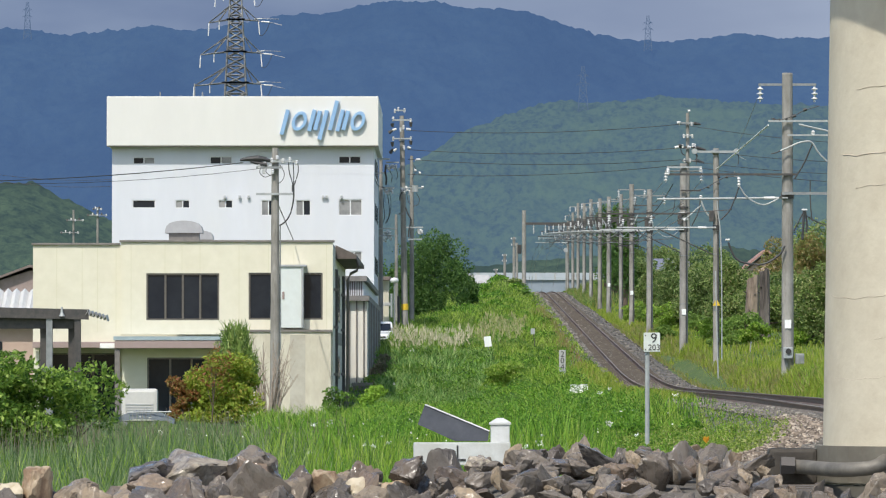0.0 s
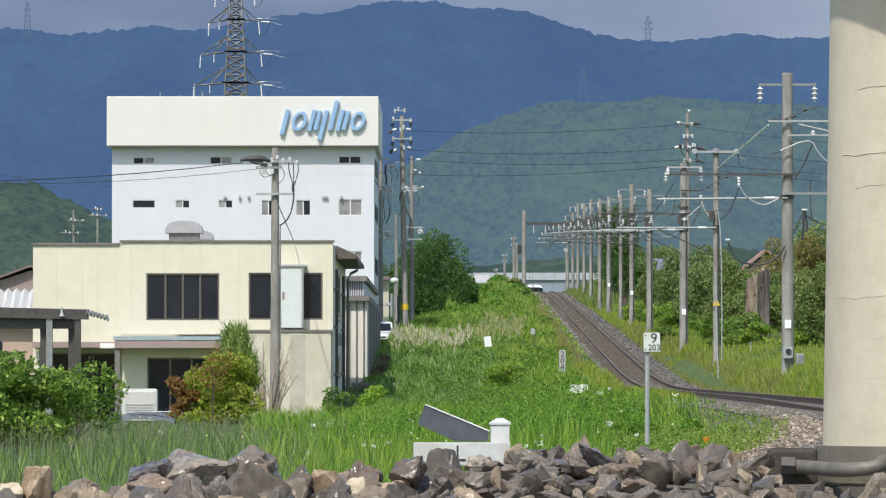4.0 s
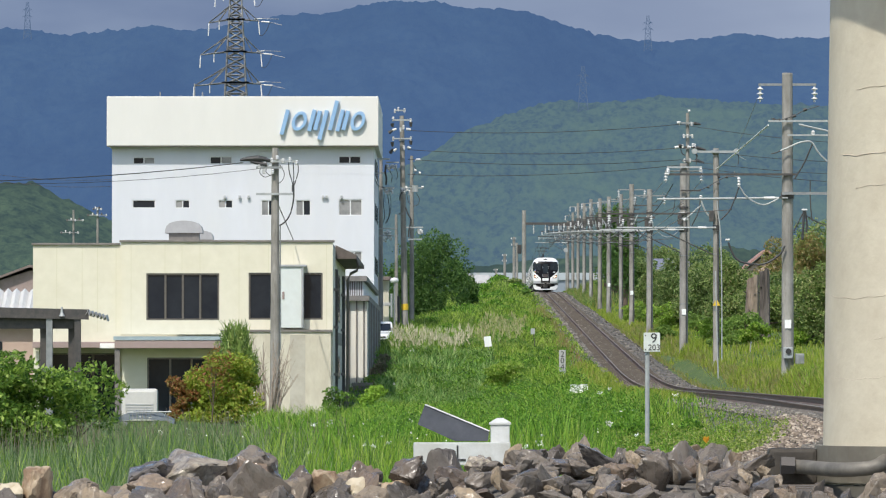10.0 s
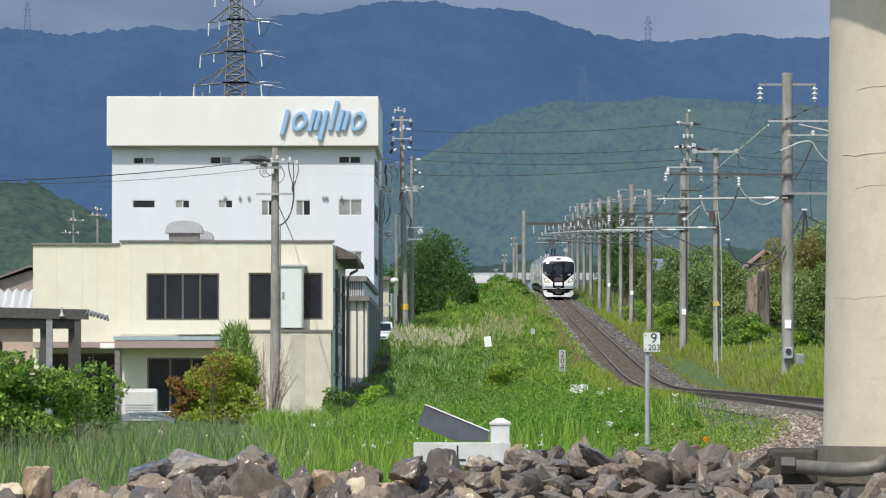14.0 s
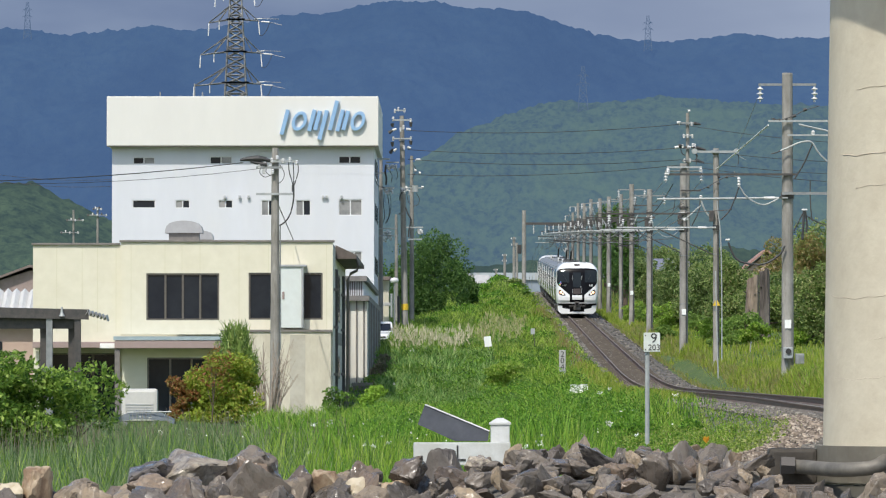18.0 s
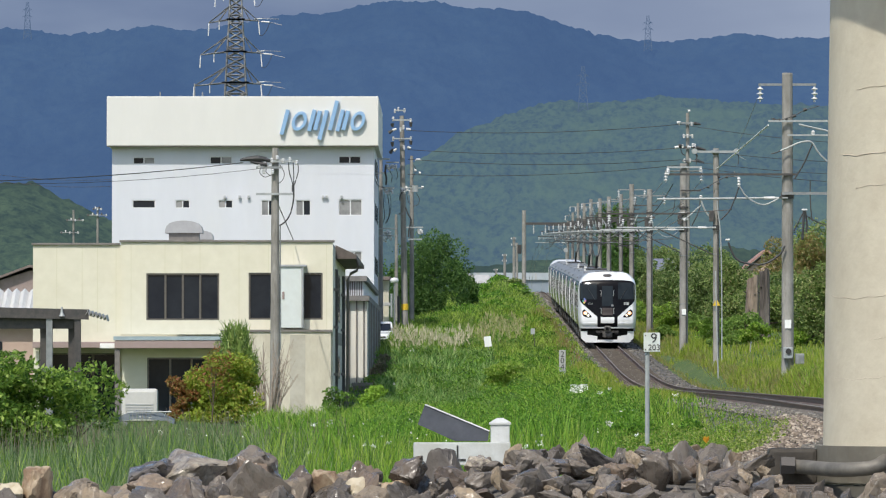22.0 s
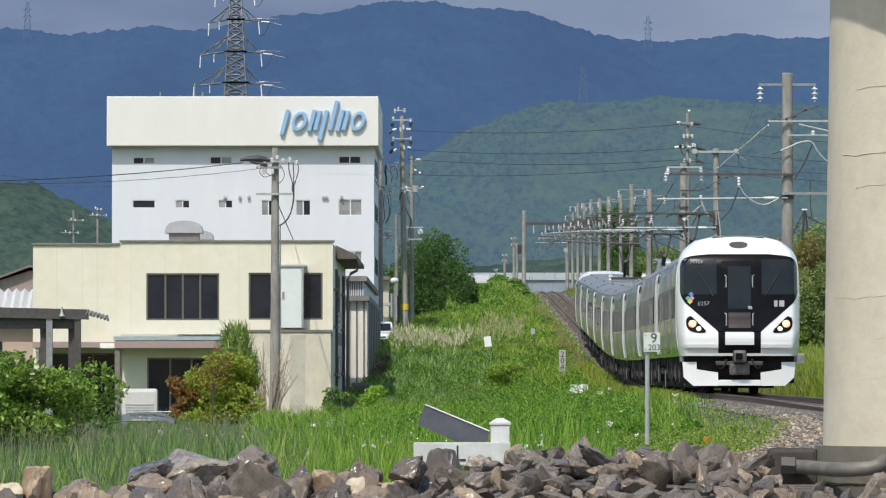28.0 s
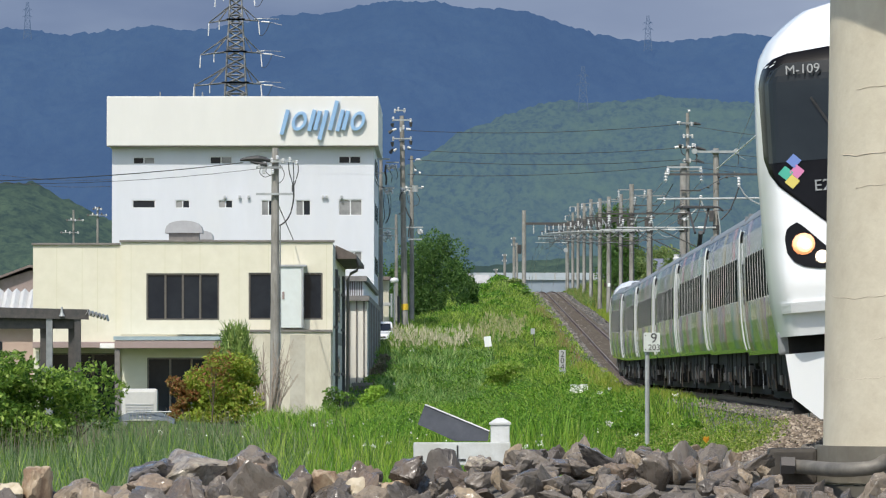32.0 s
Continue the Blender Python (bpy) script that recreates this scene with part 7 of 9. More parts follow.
def build_small_markers():
    x, d = 5.03, 262.0
    g = float(ground_z(x, d))
    s = thing("distance_stone", "narrow white concrete distance post with stacked black figures", "sign", x, d, g)
    part("stone", bx(-0.14, 0.14, -0.07, 0.07, -0.2, 1.478 - g, 0.03), M_sleeper_pale, s)
    for k, c in enumerate("204"):
        text_mesh("figure", c, 0.34, M_black_paint, s, pose(0, -0.075, 1.478 - g - 0.18 - 0.27 * k, 90), 0.003)
    x, d = 2.34, 318.0
    g = float(ground_z(x, d))
    m = thing("marker_plate", "small white tilted plate on stake in grass", "sign", x, d, g)
    m.matrix_basis = pose(x + 0.1, d, g, 0, -7, 0)
    part("stake", tb([(0, 0.02, -0.2), (0, 0.02, 2.2 - g)], 0.03, 6), M_galv, m)
    part("plate", bx(-0.18, 0.18, -0.03, -0.005, 1.87 - g, 2.4 - g, 0.004), M_sign_white, m, "white plate")
    x, d = 4.9, 326.0
    g = float(ground_z(x, d))
    m = thing("marker_stake", "thin dark leaning stake with small grey plate", "stake", x, d, g)
    part("stake", tb([(0, 0.02, -0.2), (-0.16, 0.02, 2.7 - g)], 0.025, 6), M_darksteel, m)
    part("plate", bx(-0.3, -0.08, -0.02, 0.0, 2.55 - g, 2.85 - g, 0.004), M_alu, m, "small grey plate")
    k = thing("garden_stake", "thin grey stake standing in grass", "stake", 10.625, 240, 0.3)
    part("rod", tb([(0, 0, 0), (-0.1, 0, 4.449 - 0.3)], 0.03, 6), M_galv_light, k)
    k = thing("garden_stake", "short white stake standing in grass", "stake", 13.205, 268, 0.8)
    part("rod", tb([(0, 0, 0), (0.08, 0, 1.864 - 0.8)], 0.025, 6), M_galv_light, k)


build_small_markers()


# ---- the near concrete pole at the right with its steel band
M_crack = material("hairline_crack", (0.53, 0.46, 0.36), 0.9, (0.46, 0.40, 0.31), 30, 0.5)


def build_near_pole():
    D = 9.0
    r = 0.19
    x0 = 0.544 + r
    p = thing("concrete_pole", "cream-coloured concrete pole with rusty steel band clamp", "utility pole", x0, D, 0)
    part("shaft", tb([(-0.003, 0, -0.8), (-0.001, 0, 0.0), (0.02, 0, 1.2), (0.05, 0, 3.0)], r, 48), M_cream_conc, p, "cream weathered concrete shaft", True)
    band = bmesh.new()
    tube(band, [(0, 0, 0.343), (0, 0, 0.396)], r + 0.006, 48)
    bmesh.ops.recalc_face_normals(band, faces=band.faces)
    b = part("band", band, material("weathered_band", (0.22, 0.205, 0.165), 0.7, (0.16, 0.145, 0.115), 20, 0.5, metal=0.3), p, "weathered steel band")
    M_clamp = material("worn_clamp_steel", (0.09, 0.08, 0.066), 0.7, (0.055, 0.048, 0.04), 25, 0.5, metal=0.4, bump=0.2, bump_scale=60)
    part("clamp_plate", bx(0.47 - x0, 0.54 - x0, -0.03, 0.03, 0.34, 0.392, 0.006), M_clamp, b, "worn steel clamp ear")
    part("bolt", tb(bent([(0.492 - x0, -0.05, 0.367), (0.52 - x0, -0.055, 0.365), (0.569 - x0, -0.165, 0.363), (0.61 - x0, -0.19, 0.367), (0.628 - x0, -0.175, 0.376)]), 0.0105, 14), material("worn_bolt", (0.21, 0.195, 0.165), 0.6, (0.13, 0.118, 0.1), 40, 0.5, metal=0.3), b, "curved steel bolt", True)
    part("nut", tb([(0.486 - x0, -0.05, 0.368), (0.506 - x0, -0.05, 0.367)], 0.014, 6), M_darksteel, b)
    part("lower_collar", tb([(0, 0, 0.223), (0, 0, 0.34)], r + 0.003, 48), material("dark_collar", (0.08, 0.076, 0.062), 0.85, (0.055, 0.051, 0.04), 9, 0.5), p, "dark stained collar", True)
    # unseen disc and bracket, added only to throw a shadow on the shaft
    plate = lathe([(0.02, 0.0), (0.325, 0.0), (0.33, 0.006), (0.33, 0.016), (0.02, 0.02)], 48, (0.80 - x0, -0.2, 1.33))
    part("top_plate", plate, M_galv, p, "unseen disc added to shade the upper shaft")
    part("plate_bracket", bx(-0.03, 0.03, -0.3, -r + 0.02, 1.28, 1.33, 0.005), M_galv, p)
    for z, a0, a1, rr in ((0.815, 205, 262, 0.0018), (0.82, 240, 300, 0.001), (0.769, 215, 250, 0.001), (0.61, 195, 240, 0.0012), (0.494, 200, 255, 0.001), (0.55, 225, 262, 0.0008), (0.91, 215, 240, 0.001)):
        pts = [(0.016 * (z - 0.0) + r * math.cos(radians(a)), r * math.sin(radians(a)), z + 0.003 * math.sin(a * 0.11) + 0.0012 * math.sin(a * 0.43)) for a in np.linspace(a0, a1, 12)]
        part("crack", tb(pts, rr * 0.4, 5), M_crack, p)


build_near_pole()



# ---- plants
RNG = np.random.default_rng(7)


def mesh_np(name, v, f, mat, parent=None, smooth=False):
    """A mesh from arrays; all faces have the same number of corners."""
    me = bpy.data.meshes.new(name)
    v = np.ascontiguousarray(v, np.float32).reshape(-1, 3)
    f = np.ascontiguousarray(f, np.int32)
    k = f.shape[1]
    me.vertices.add(len(v))
    me.vertices.foreach_set("co", v.ravel())
    me.loops.add(f.size)
    me.loops.foreach_set("vertex_index", f.ravel())
    me.polygons.add(len(f))
    me.polygons.foreach_set("loop_start", np.arange(0, f.size, k, dtype=np.int32))
    me.update(calc_edges=True)
    me.materials.append(mat)
    if smooth:
        me.shade_smooth()
    ob = new(name, me)
    ob.parent = parent
    return ob


def blades(name, x, d, z, h, w, mat, label, category="grass", parent=None, bend=0.35, top=0.08, flip=1.0):
    """Bent grass blades standing at x, d, z."""
    n = len(x)
    yaw = RNG.uniform(-0.9, 0.9, n)
    lean_dir = RNG.uniform(0, 2 * np.pi, n)
    lean = RNG.uniform(0.05, bend, n) * h
    ts = np.array([0.0, 0.35, 0.7, 1.0])
    ws = np.array([1.0, 0.85, 0.5, top])
    v = np.zeros((n, 8, 3))
    for k in range(4):
        t = ts[k]
        cx = x + np.cos(lean_dir) * lean * t ** 2
        cd = d + np.sin(lean_dir) * lean * t ** 2
        cz = z + h * t * (1 - 0.15 * t * bend)
        for s, side in ((0, -1), (1, 1)):
            v[:, 2 * k + s, 0] = cx + side * np.cos(yaw) * w * ws[k] / 2
            v[:, 2 * k + s, 1] = cd + side * np.sin(yaw) * w * ws[k] / 2
            v[:, 2 * k + s, 2] = cz
    base = (np.arange(n) * 8)[:, None, None]
    q = np.array([[0, 1, 3, 2], [2, 3, 5, 4], [4, 5, 7, 6]])[None]
    f = (base + q).reshape(-1, 4)
    ob = mesh_np(name, v, f, mat, parent)
    return ob if parent else tagged(ob, label, category, kind="stuff")


def log_d(n, a, b, p=1.0):
    u = RNG.uniform(0, 1, n)
    return a * (b / a) ** (u ** p)


def patchy(x, d, s, seed):
    return np.array([noise.noise(Vector((a * s, b * s * 0.6, seed))) for a, b in zip(x, d)])


def surface_z(x, d):
    """Top of the ground or of the ballast shoulder."""
    lat = np.abs(x - track_x(d))
    prof = np.interp(lat, [0, 1.2, 1.75, 2.7], [-0.17, -0.16, -0.19, -0.66])
    return np.where(lat < 2.7, np.maximum(track_z(d) + prof, ground_z(x, d)), ground_z(x, d))


def field_grass():
    # the meadow on the line's left, from close by to the buildings
    n = 115000
    d = log_d(n, 41, 300)
    lo = -0.0713 * d - 1.5
    hi = np.minimum(track_x(d) - 1.15, 0.075 * d)
    x = RNG.uniform(0, 1, n) * (hi - lo) + lo
    keep = ~((d > 255) & (x < -4.4))
    x, d = x[keep], d[keep]
    pn = patchy(x, d, 0.25, 3.0)
    lat = x - track_x(d)
    h = 0.40 + 0.30 * np.clip(pn + 0.25, 0, 1) + RNG.uniform(-0.12, 0.2, len(x))
    h = h * (0.35 + 0.65 * smooth(-1.3, -4.0, lat)) * (0.75 + 0.25 * smooth(40, 75, d)) * (1 - 0.3 * smooth(-11, -14, lat) * smooth(110, 150, d))
    h = h * (1 - 0.68 * smooth(0.020, 0.031, x / d) * smooth(132, 112, d))
    keep = (lat < -1.55 - 0.3 * np.sin(d * 0.7) - 0.7 * smooth(84, 62, d)) | (d > 135)
    x, d, h = x[keep], d[keep], h[keep]
    pn, lat = patchy(x, d, 0.25, 3.0), x - track_x(d)
    w = 0.004 + 0.00014 * d
    h = h * np.where(RNG.uniform(0, 1, len(x)) < 0.25, 1.05, 0.72)
    px = 784 + 11000 * x / d
    h = h * (1 - 0.38 * smooth(150, 220, px) * smooth(470, 400, px) * smooth(85, 110, d)) * (1 - 0.66 * smooth(220, 150, px) * smooth(60, 78, d))
    z = surface_z(x, d) - 0.03
    # blade colour drawn by noise, with more yellow-green towards the line
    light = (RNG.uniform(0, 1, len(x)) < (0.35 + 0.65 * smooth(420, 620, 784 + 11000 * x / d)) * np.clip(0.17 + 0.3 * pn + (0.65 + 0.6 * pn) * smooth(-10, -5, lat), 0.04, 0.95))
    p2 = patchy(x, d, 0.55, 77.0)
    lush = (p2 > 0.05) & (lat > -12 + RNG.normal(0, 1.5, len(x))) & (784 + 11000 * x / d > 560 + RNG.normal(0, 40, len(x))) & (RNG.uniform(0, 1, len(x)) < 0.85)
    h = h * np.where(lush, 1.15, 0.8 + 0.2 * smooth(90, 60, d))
    for sel, mat, nm in ((light & ~lush, M_grass_light, "light yellow-green meadow grass"), (lush, M_lush, "lush bright green meadow grass"), (~light & ~lush, M_meadow, "deep green tall meadow grass")):
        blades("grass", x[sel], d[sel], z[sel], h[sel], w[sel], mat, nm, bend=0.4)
    # the bank that climbs along the line
    n = 44000
    d = log_d(n, 250, 720)
    lat = -1.35 - RNG.uniform(0, 1, n) ** 1.2 * 13.6
    x = track_x(d) + lat
    keep = x > -3.4 - 0.0 * d
    x, d, lat = x[keep], d[keep], lat[keep]
    pn = patchy(x, d, 0.12, 9.0)
    h = (0.35 + 0.5 * np.clip(pn + 0.4, 0, 1.2) + RNG.uniform(-0.1, 0.25, len(x))) * (0.3 + 0.7 * smooth(-2.2, -4.5, lat))
    z = surface_z(x, d) - 0.05
    w = 0.02 + 0.0001 * d
    # share of yellow-green blades follows noise and nearness to the line
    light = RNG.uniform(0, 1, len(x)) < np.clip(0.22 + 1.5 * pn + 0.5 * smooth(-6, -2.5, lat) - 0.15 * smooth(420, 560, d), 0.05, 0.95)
    for sel, mat, nm in ((light, M_grass_light, "light green grass on railway bank"), (~light, M_grass, "green grass on railway bank")):
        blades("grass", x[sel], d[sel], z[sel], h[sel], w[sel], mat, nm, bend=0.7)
    # right side of the line
    n = 42000
    d = log_d(n, 120, 650)
    lat = 2.25 + 0.3 * smooth(230, 170, d) + RNG.uniform(0, 1, n) ** 1.6 * 10.6
    x = track_x(d) + lat
    pn = patchy(x, d, 0.2, 5.0)
    h = (0.18 + 0.45 * np.clip(pn + 0.2, 0, 1) + RNG.uniform(-0.06, 0.14, n)) * (0.95 - 0.15 * smooth(2.7, 5, lat))
    w = 0.012 + 0.00011 * d
    z = surface_z(x, d) - 0.04
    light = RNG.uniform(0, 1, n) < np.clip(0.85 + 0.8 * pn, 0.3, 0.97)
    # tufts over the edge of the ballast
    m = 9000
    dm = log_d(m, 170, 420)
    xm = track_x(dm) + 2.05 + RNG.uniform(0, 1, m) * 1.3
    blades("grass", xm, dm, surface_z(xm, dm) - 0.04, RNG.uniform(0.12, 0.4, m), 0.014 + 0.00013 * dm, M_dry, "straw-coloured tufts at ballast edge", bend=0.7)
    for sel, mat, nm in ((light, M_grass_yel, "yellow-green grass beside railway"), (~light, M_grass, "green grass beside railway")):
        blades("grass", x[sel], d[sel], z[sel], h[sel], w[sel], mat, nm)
    # long grass before the foot of the first pole
    n = 4000
    d = RNG.uniform(160, 192, n)
    x = track_x(d) + RNG.uniform(2.6, 6.5, n)
    blades("grass", x, d, surface_z(x, d) - 0.05, RNG.uniform(0.2, 0.5, n), np.full(n, 0.03), M_grass_light, "light yellow-green grass at pole foot", bend=0.6)
    # long grass round the foot of the distance post
    n = 900
    d = RNG.uniform(254, 261, n)
    x = 5.0 * d / 262 + RNG.normal(0, 0.4, n)
    blades("grass", x, d, surface_z(x, d) - 0.05, RNG.uniform(0.45, 0.95, n), np.full(n, 0.04), M_grass_light, "long light green grass round distance post", bend=0.7)
    # low grass that creeps up to the left rail
    n = 9000
    d = log_d(n, 152, 288)
    lat = -0.95 - RNG.uniform(0, 1, n) ** 1.3 * 2.6
    x = track_x(d) + lat
    keep = patchy(x, d, 0.5, 41.0) > -0.28 + 0.5 * smooth(-1.6, -1.0, lat)
    x, d, lat = x[keep], d[keep], lat[keep]
    h = RNG.uniform(0.2, 0.5, len(x)) * (0.5 + 0.5 * smooth(-1.0, -2.2, lat))
    blades("grass", x, d, surface_z(x, d) - 0.02, h, 0.012 + 0.00013 * d, M_grass_yel, "yellow-green grass creeping over ballast", bend=0.6)
    # pale plumes half way up the bank
    for n, d0, d1, p0, p1, least, head in ((340, 322, 352, 694, 836, -0.1, M_pampas), (230, 345, 420, 846, 930, -0.08, M_plume_dull), (70, 335, 362, 820, 900, 0.0, M_plume_dull)):
        d = RNG.uniform(d0, d1, n)
        x = (RNG.uniform(p0, p1, n) - 784) / 11000 * d
        pn = patchy(x, d, 0.3, 21.0)
        keep = (pn > least) & (x > -3.3) & (x < track_x(d) - 3.0)
        x, d = x[keep], d[keep]
        h = RNG.uniform(0.5, 1.25, len(x))
        z = ground_z(x, d)
        blades("stalks", x, d, z, h, np.full(len(x), 0.03), M_reed, "stalks of tall plumed grass", "grass", bend=0.3, top=0.5)
        k = len(x) * 6
        x4, d4, z4 = (np.repeat(a, 6) + RNG.normal(0, 0.07, k) for a in (x, d, z + h - 0.12))
        blades("seed_heads", x4, d4, z4, RNG.uniform(0.15, 0.36, k), RNG.uniform(0.03, 0.065, k), head, "pale feathery seed heads of tall grass", "grass", bend=0.75, top=0.3)
    # tall blue-green blades below the plumes
    n = 5200
    d = RNG.uniform(262, 326, n)
    x = (RNG.uniform(668, 872, n) - 784) / 11000 * d
    pn = patchy(x, d, 0.4, 17.0)
    keep = (x > -3.3) & (pn > -0.3)
    x, d = x[keep], d[keep]
    blades("reeds", x, d, ground_z(x, d), RNG.uniform(0.55, 1.0, len(x)), np.full(len(x), 0.085), M_reed, "tall blue-green reed grass on bank", "grass", bend=0.8)
    # low tangled greenery before the near curve
    n = 30000
    d = log_d(n, 42, 122)
    x = (RNG.uniform(1060, 1400, n) - 784) / 11000 * d
    keep = x < track_x(d) - 1.75 - RNG.uniform(0, 1, n) ** 2 * 1.2
    x, d = x[keep], d[keep]
    v, f = leaf_quads(np.stack([x, d, surface_z(x, d) + RNG.uniform(0.02, 0.17, len(x))], 1), np.full(len(x), 0.011) + 0.00011 * d, len(x), 0.7)
    tagged(mesh_np("weeds", v, f, M_tangle), "low mottled weeds beside ballast", "weeds", kind="stuff")
    # tufts of taller blades over the meadow
    for m, d0, d1, mat, lab in ((1500, 62, 300, M_grass_light, "tufts of tall light green grass"), (1500, 62, 300, M_lush, "tufts of tall green grass"), (700, 300, 640, M_grass_light, "tufts of tall grass on railway bank")):
        d = log_d(m, d0, d1)
        lo, hi = np.maximum(-0.03 * d, -3.2 - 4.0 * smooth(250, 200, d)), track_x(d) - 2.3
        x = lo + (hi - lo) * RNG.uniform(0, 1, m)
        keep = patchy(x, d, 0.3, 51.0 + m) > -0.15
        x, d = x[keep], d[keep]
        top = RNG.uniform(0.45, 1.05, len(x)) * (0.55 + 0.45 * smooth(55, 150, d)) * (1 - 0.72 * smooth(0.016, 0.03, x / d) * smooth(135, 112, d))
        q = 18
        xq, dq = np.repeat(x, q) + RNG.normal(0, 0.13, len(x) * q), np.repeat(d, q) + RNG.normal(0, 0.3, len(x) * q)
        blades("tufts", xq, dq, surface_z(xq, dq) - 0.03, np.repeat(top, q) * RNG.uniform(0.55, 1.1, len(xq)), 0.006 + 0.00013 * dq, mat, lab, bend=0.9)
    # tall grey-green stalks close by on the left
    n = 640
    d = RNG.uniform(62, 150, n)
    x = (RNG.uniform(0, 620, n) - 784) / 11000 * d
    z = ground_z(x, d)
    blades("reeds", x, d, z, RNG.uniform(0.5, 0.85, n) * (0.6 + 0.4 * smooth(60, 110, d)), np.full(n, 0.012), M_hedge, "thin dry stalks standing in grass", "grass", bend=0.2, top=0.5)


def leaf_quads(c, size, n, up=0.35):
    """Rhombic leaves at the points c, turned at random, with some facing up."""
    a = RNG.normal(0, 1, (n, 3))
    a /= np.linalg.norm(a, axis=1)[:, None]
    a[:, 2] += up
    b = np.cross(a, RNG.normal(0, 1, (n, 3)))
    b /= np.linalg.norm(b, axis=1)[:, None] + 1e-9
    e = np.cross(a, b)
    e /= np.linalg.norm(e, axis=1)[:, None] + 1e-9
    s = (size * RNG.uniform(0.6, 1.3, n))[:, None]
    v = np.stack([c - b * s, c + e * s * 0.45, c + b * s, c - e * s * 0.45], 1)
    return v.reshape(-1, 3), np.arange(4 * n).reshape(-1, 4)


def crown_points(blobs, n, shell=0.72):
    """Points in a union of uneven ellipsoids (x, y, z, rx, ry, rz), thicker towards their skin."""
    vol = np.array([b[3] * b[4] * b[5] for b in blobs]) ** 0.75
    pick = RNG.choice(len(blobs), n, p=vol / vol.sum())
    q = RNG.normal(0, 1, (n, 3))
    q /= np.linalg.norm(q, axis=1)[:, None]
    r = (shell + (1 - shell) * RNG.uniform(0, 1, n)) ** 0.6
    r *= 1 + 0.22 * np.sin(q[:, 0] * 7 + pick) * np.sin(q[:, 2] * 6 + pick * 2.0) + RNG.normal(0, 0.05, n) + (RNG.random(n) < 0.25) * RNG.normal(0.03, 0.13, n)
    B = np.array(blobs)[pick]
    return B[:, :3] + q * r[:, None] * B[:, 3:]


def tree(name, x, d, z0, w, h, n, leaf, mat, label, category, trunk=0.3, blobs=9, seed=0, low=0.0, group="", flat=0.9, spread=1.0):
    """A woody plant: trunk, limbs and an uneven crown of leaves."""
    rr = random.Random(seed)
    t = thing(name, label, category, x, d, z0, 0, group)
    bl = []
    for i in range(blobs):
        f = (i + 0.5) / blobs
        zz = low * h + (h - low * h) * (0.12 + 0.72 * f)
        rad = w / 2 * (0.62 if f < 0.75 else 0.42) * spread
        bl.append((rr.uniform(-1, 1) * rad, rr.uniform(-1, 1) * rad * 0.8, zz, w * rr.uniform(0.13, 0.25), w * rr.uniform(0.13, 0.24), h * rr.uniform(0.07, 0.14) * flat + 0.04 * w))
    r0 = max(0.02, trunk * 0.25)
    bm = bmesh.new()
    tube(bm, [(0, 0, -0.3), (0.03 * w, 0, h * 0.3), (0.0, 0.02 * w, h * 0.72)], r0, 8, r0 * 0.35)
    part("trunk", bm, M_bark, t)
    for b in bl[: min(6, blobs)]:
        part("limb", tb([(0.02 * w, 0, h * 0.2), (b[0] * 0.5, b[1] * 0.5, b[2] * 0.75), (b[0], b[1], b[2])], r0 * 0.45, 6, r0 * 0.12), M_bark, t)
    c = crown_points(bl, n)
    v, f = leaf_quads(c, leaf, n)
    mesh_np("crown", v, f, mat, t)
    return t


field_grass()
gz = lambda x, d: float(ground_z(x, d))
# left foreground bush
tree("bush", -7.95, 112, -1.15, 3.0, 2.15, 9000, 0.058, M_leaf_bush, "broad leafy green bush with spreading branches", "bush", 0.2, 12, 1, 0.0)
tree("bush", -6.75, 114, -1.15, 1.9, 1.95, 1500, 0.055, M_leaf_bush, "thin leafy green bush with arching branches", "bush", 0.12, 6, 2, 0.35)
tree("bush", -7.3, 112.5, -1.15, 2.6, 1.75, 7500, 0.058, M_leaf_bush, "low leafy green bush growing into its neighbour", "bush", 0.12, 12, 9, 0.0)
# in front of the low building
tree("shrub", -8.3, 232, -1.4, 3.3, 2.9, 15000, 0.075, M_leaf_yellow, "yellow-green maple shrub beside building", "shrub", 0.2, 24, 3, -0.12)
tree("shrub", -9.75, 231.5, -1.4, 1.4, 2.0, 2600, 0.075, M_leaf_red, "reddish-leaved maple shrub beside building", "shrub", 0.15, 6, 4)
fe = tree("shrub", -7.75, 233.5, -1.4, 2.4, 3.7, 3600, 0.055, M_leaf_feather, "upright grey-green shrub with feathery top", "shrub", 0.2, 16, 5, 0.3, spread=0.7)
fn = 900
fa, fh = RNG.uniform(0, 2 * np.pi, fn), RNG.uniform(0.35, 1.0, fn)
fr = RNG.uniform(0, 1, fn) ** 0.5 * 1.05 * (1.15 - 0.75 * fh)
blades("sprays", fr * np.cos(fa), fr * np.sin(fa), 3.35 * fh, RNG.uniform(0.35, 0.75, fn), np.full(fn, 0.06), M_leaf_feather, "feathery upright sprays", "shrub", fe, bend=0.7)
tree("shrub", -8.6, 230.8, -1.4, 2.4, 3.0, 420, 0.075, M_leaf_red, "reddish tips of maple shrub", "shrub", 0.12, 6, 6, 0.35)
tree("shrub", -4.015, 240, -1.4, 1.5, 1.5, 900, 0.08, M_leaf, "small green shrub against wall", "shrub", 0.12, 6, 7)
tree("shrub", 0.615, 322, 0.3, 2.2, 1.3, 1800, 0.08, M_leaf, "rounded dark green shrub on bank", "shrub", 0.15, 8, 16)
tree("shrub", 2.912, 314, 0.1, 2.2, 1.3, 1800, 0.08, M_mound, "bright green leafy shrub on bank", "shrub", 0.15, 8, 17)
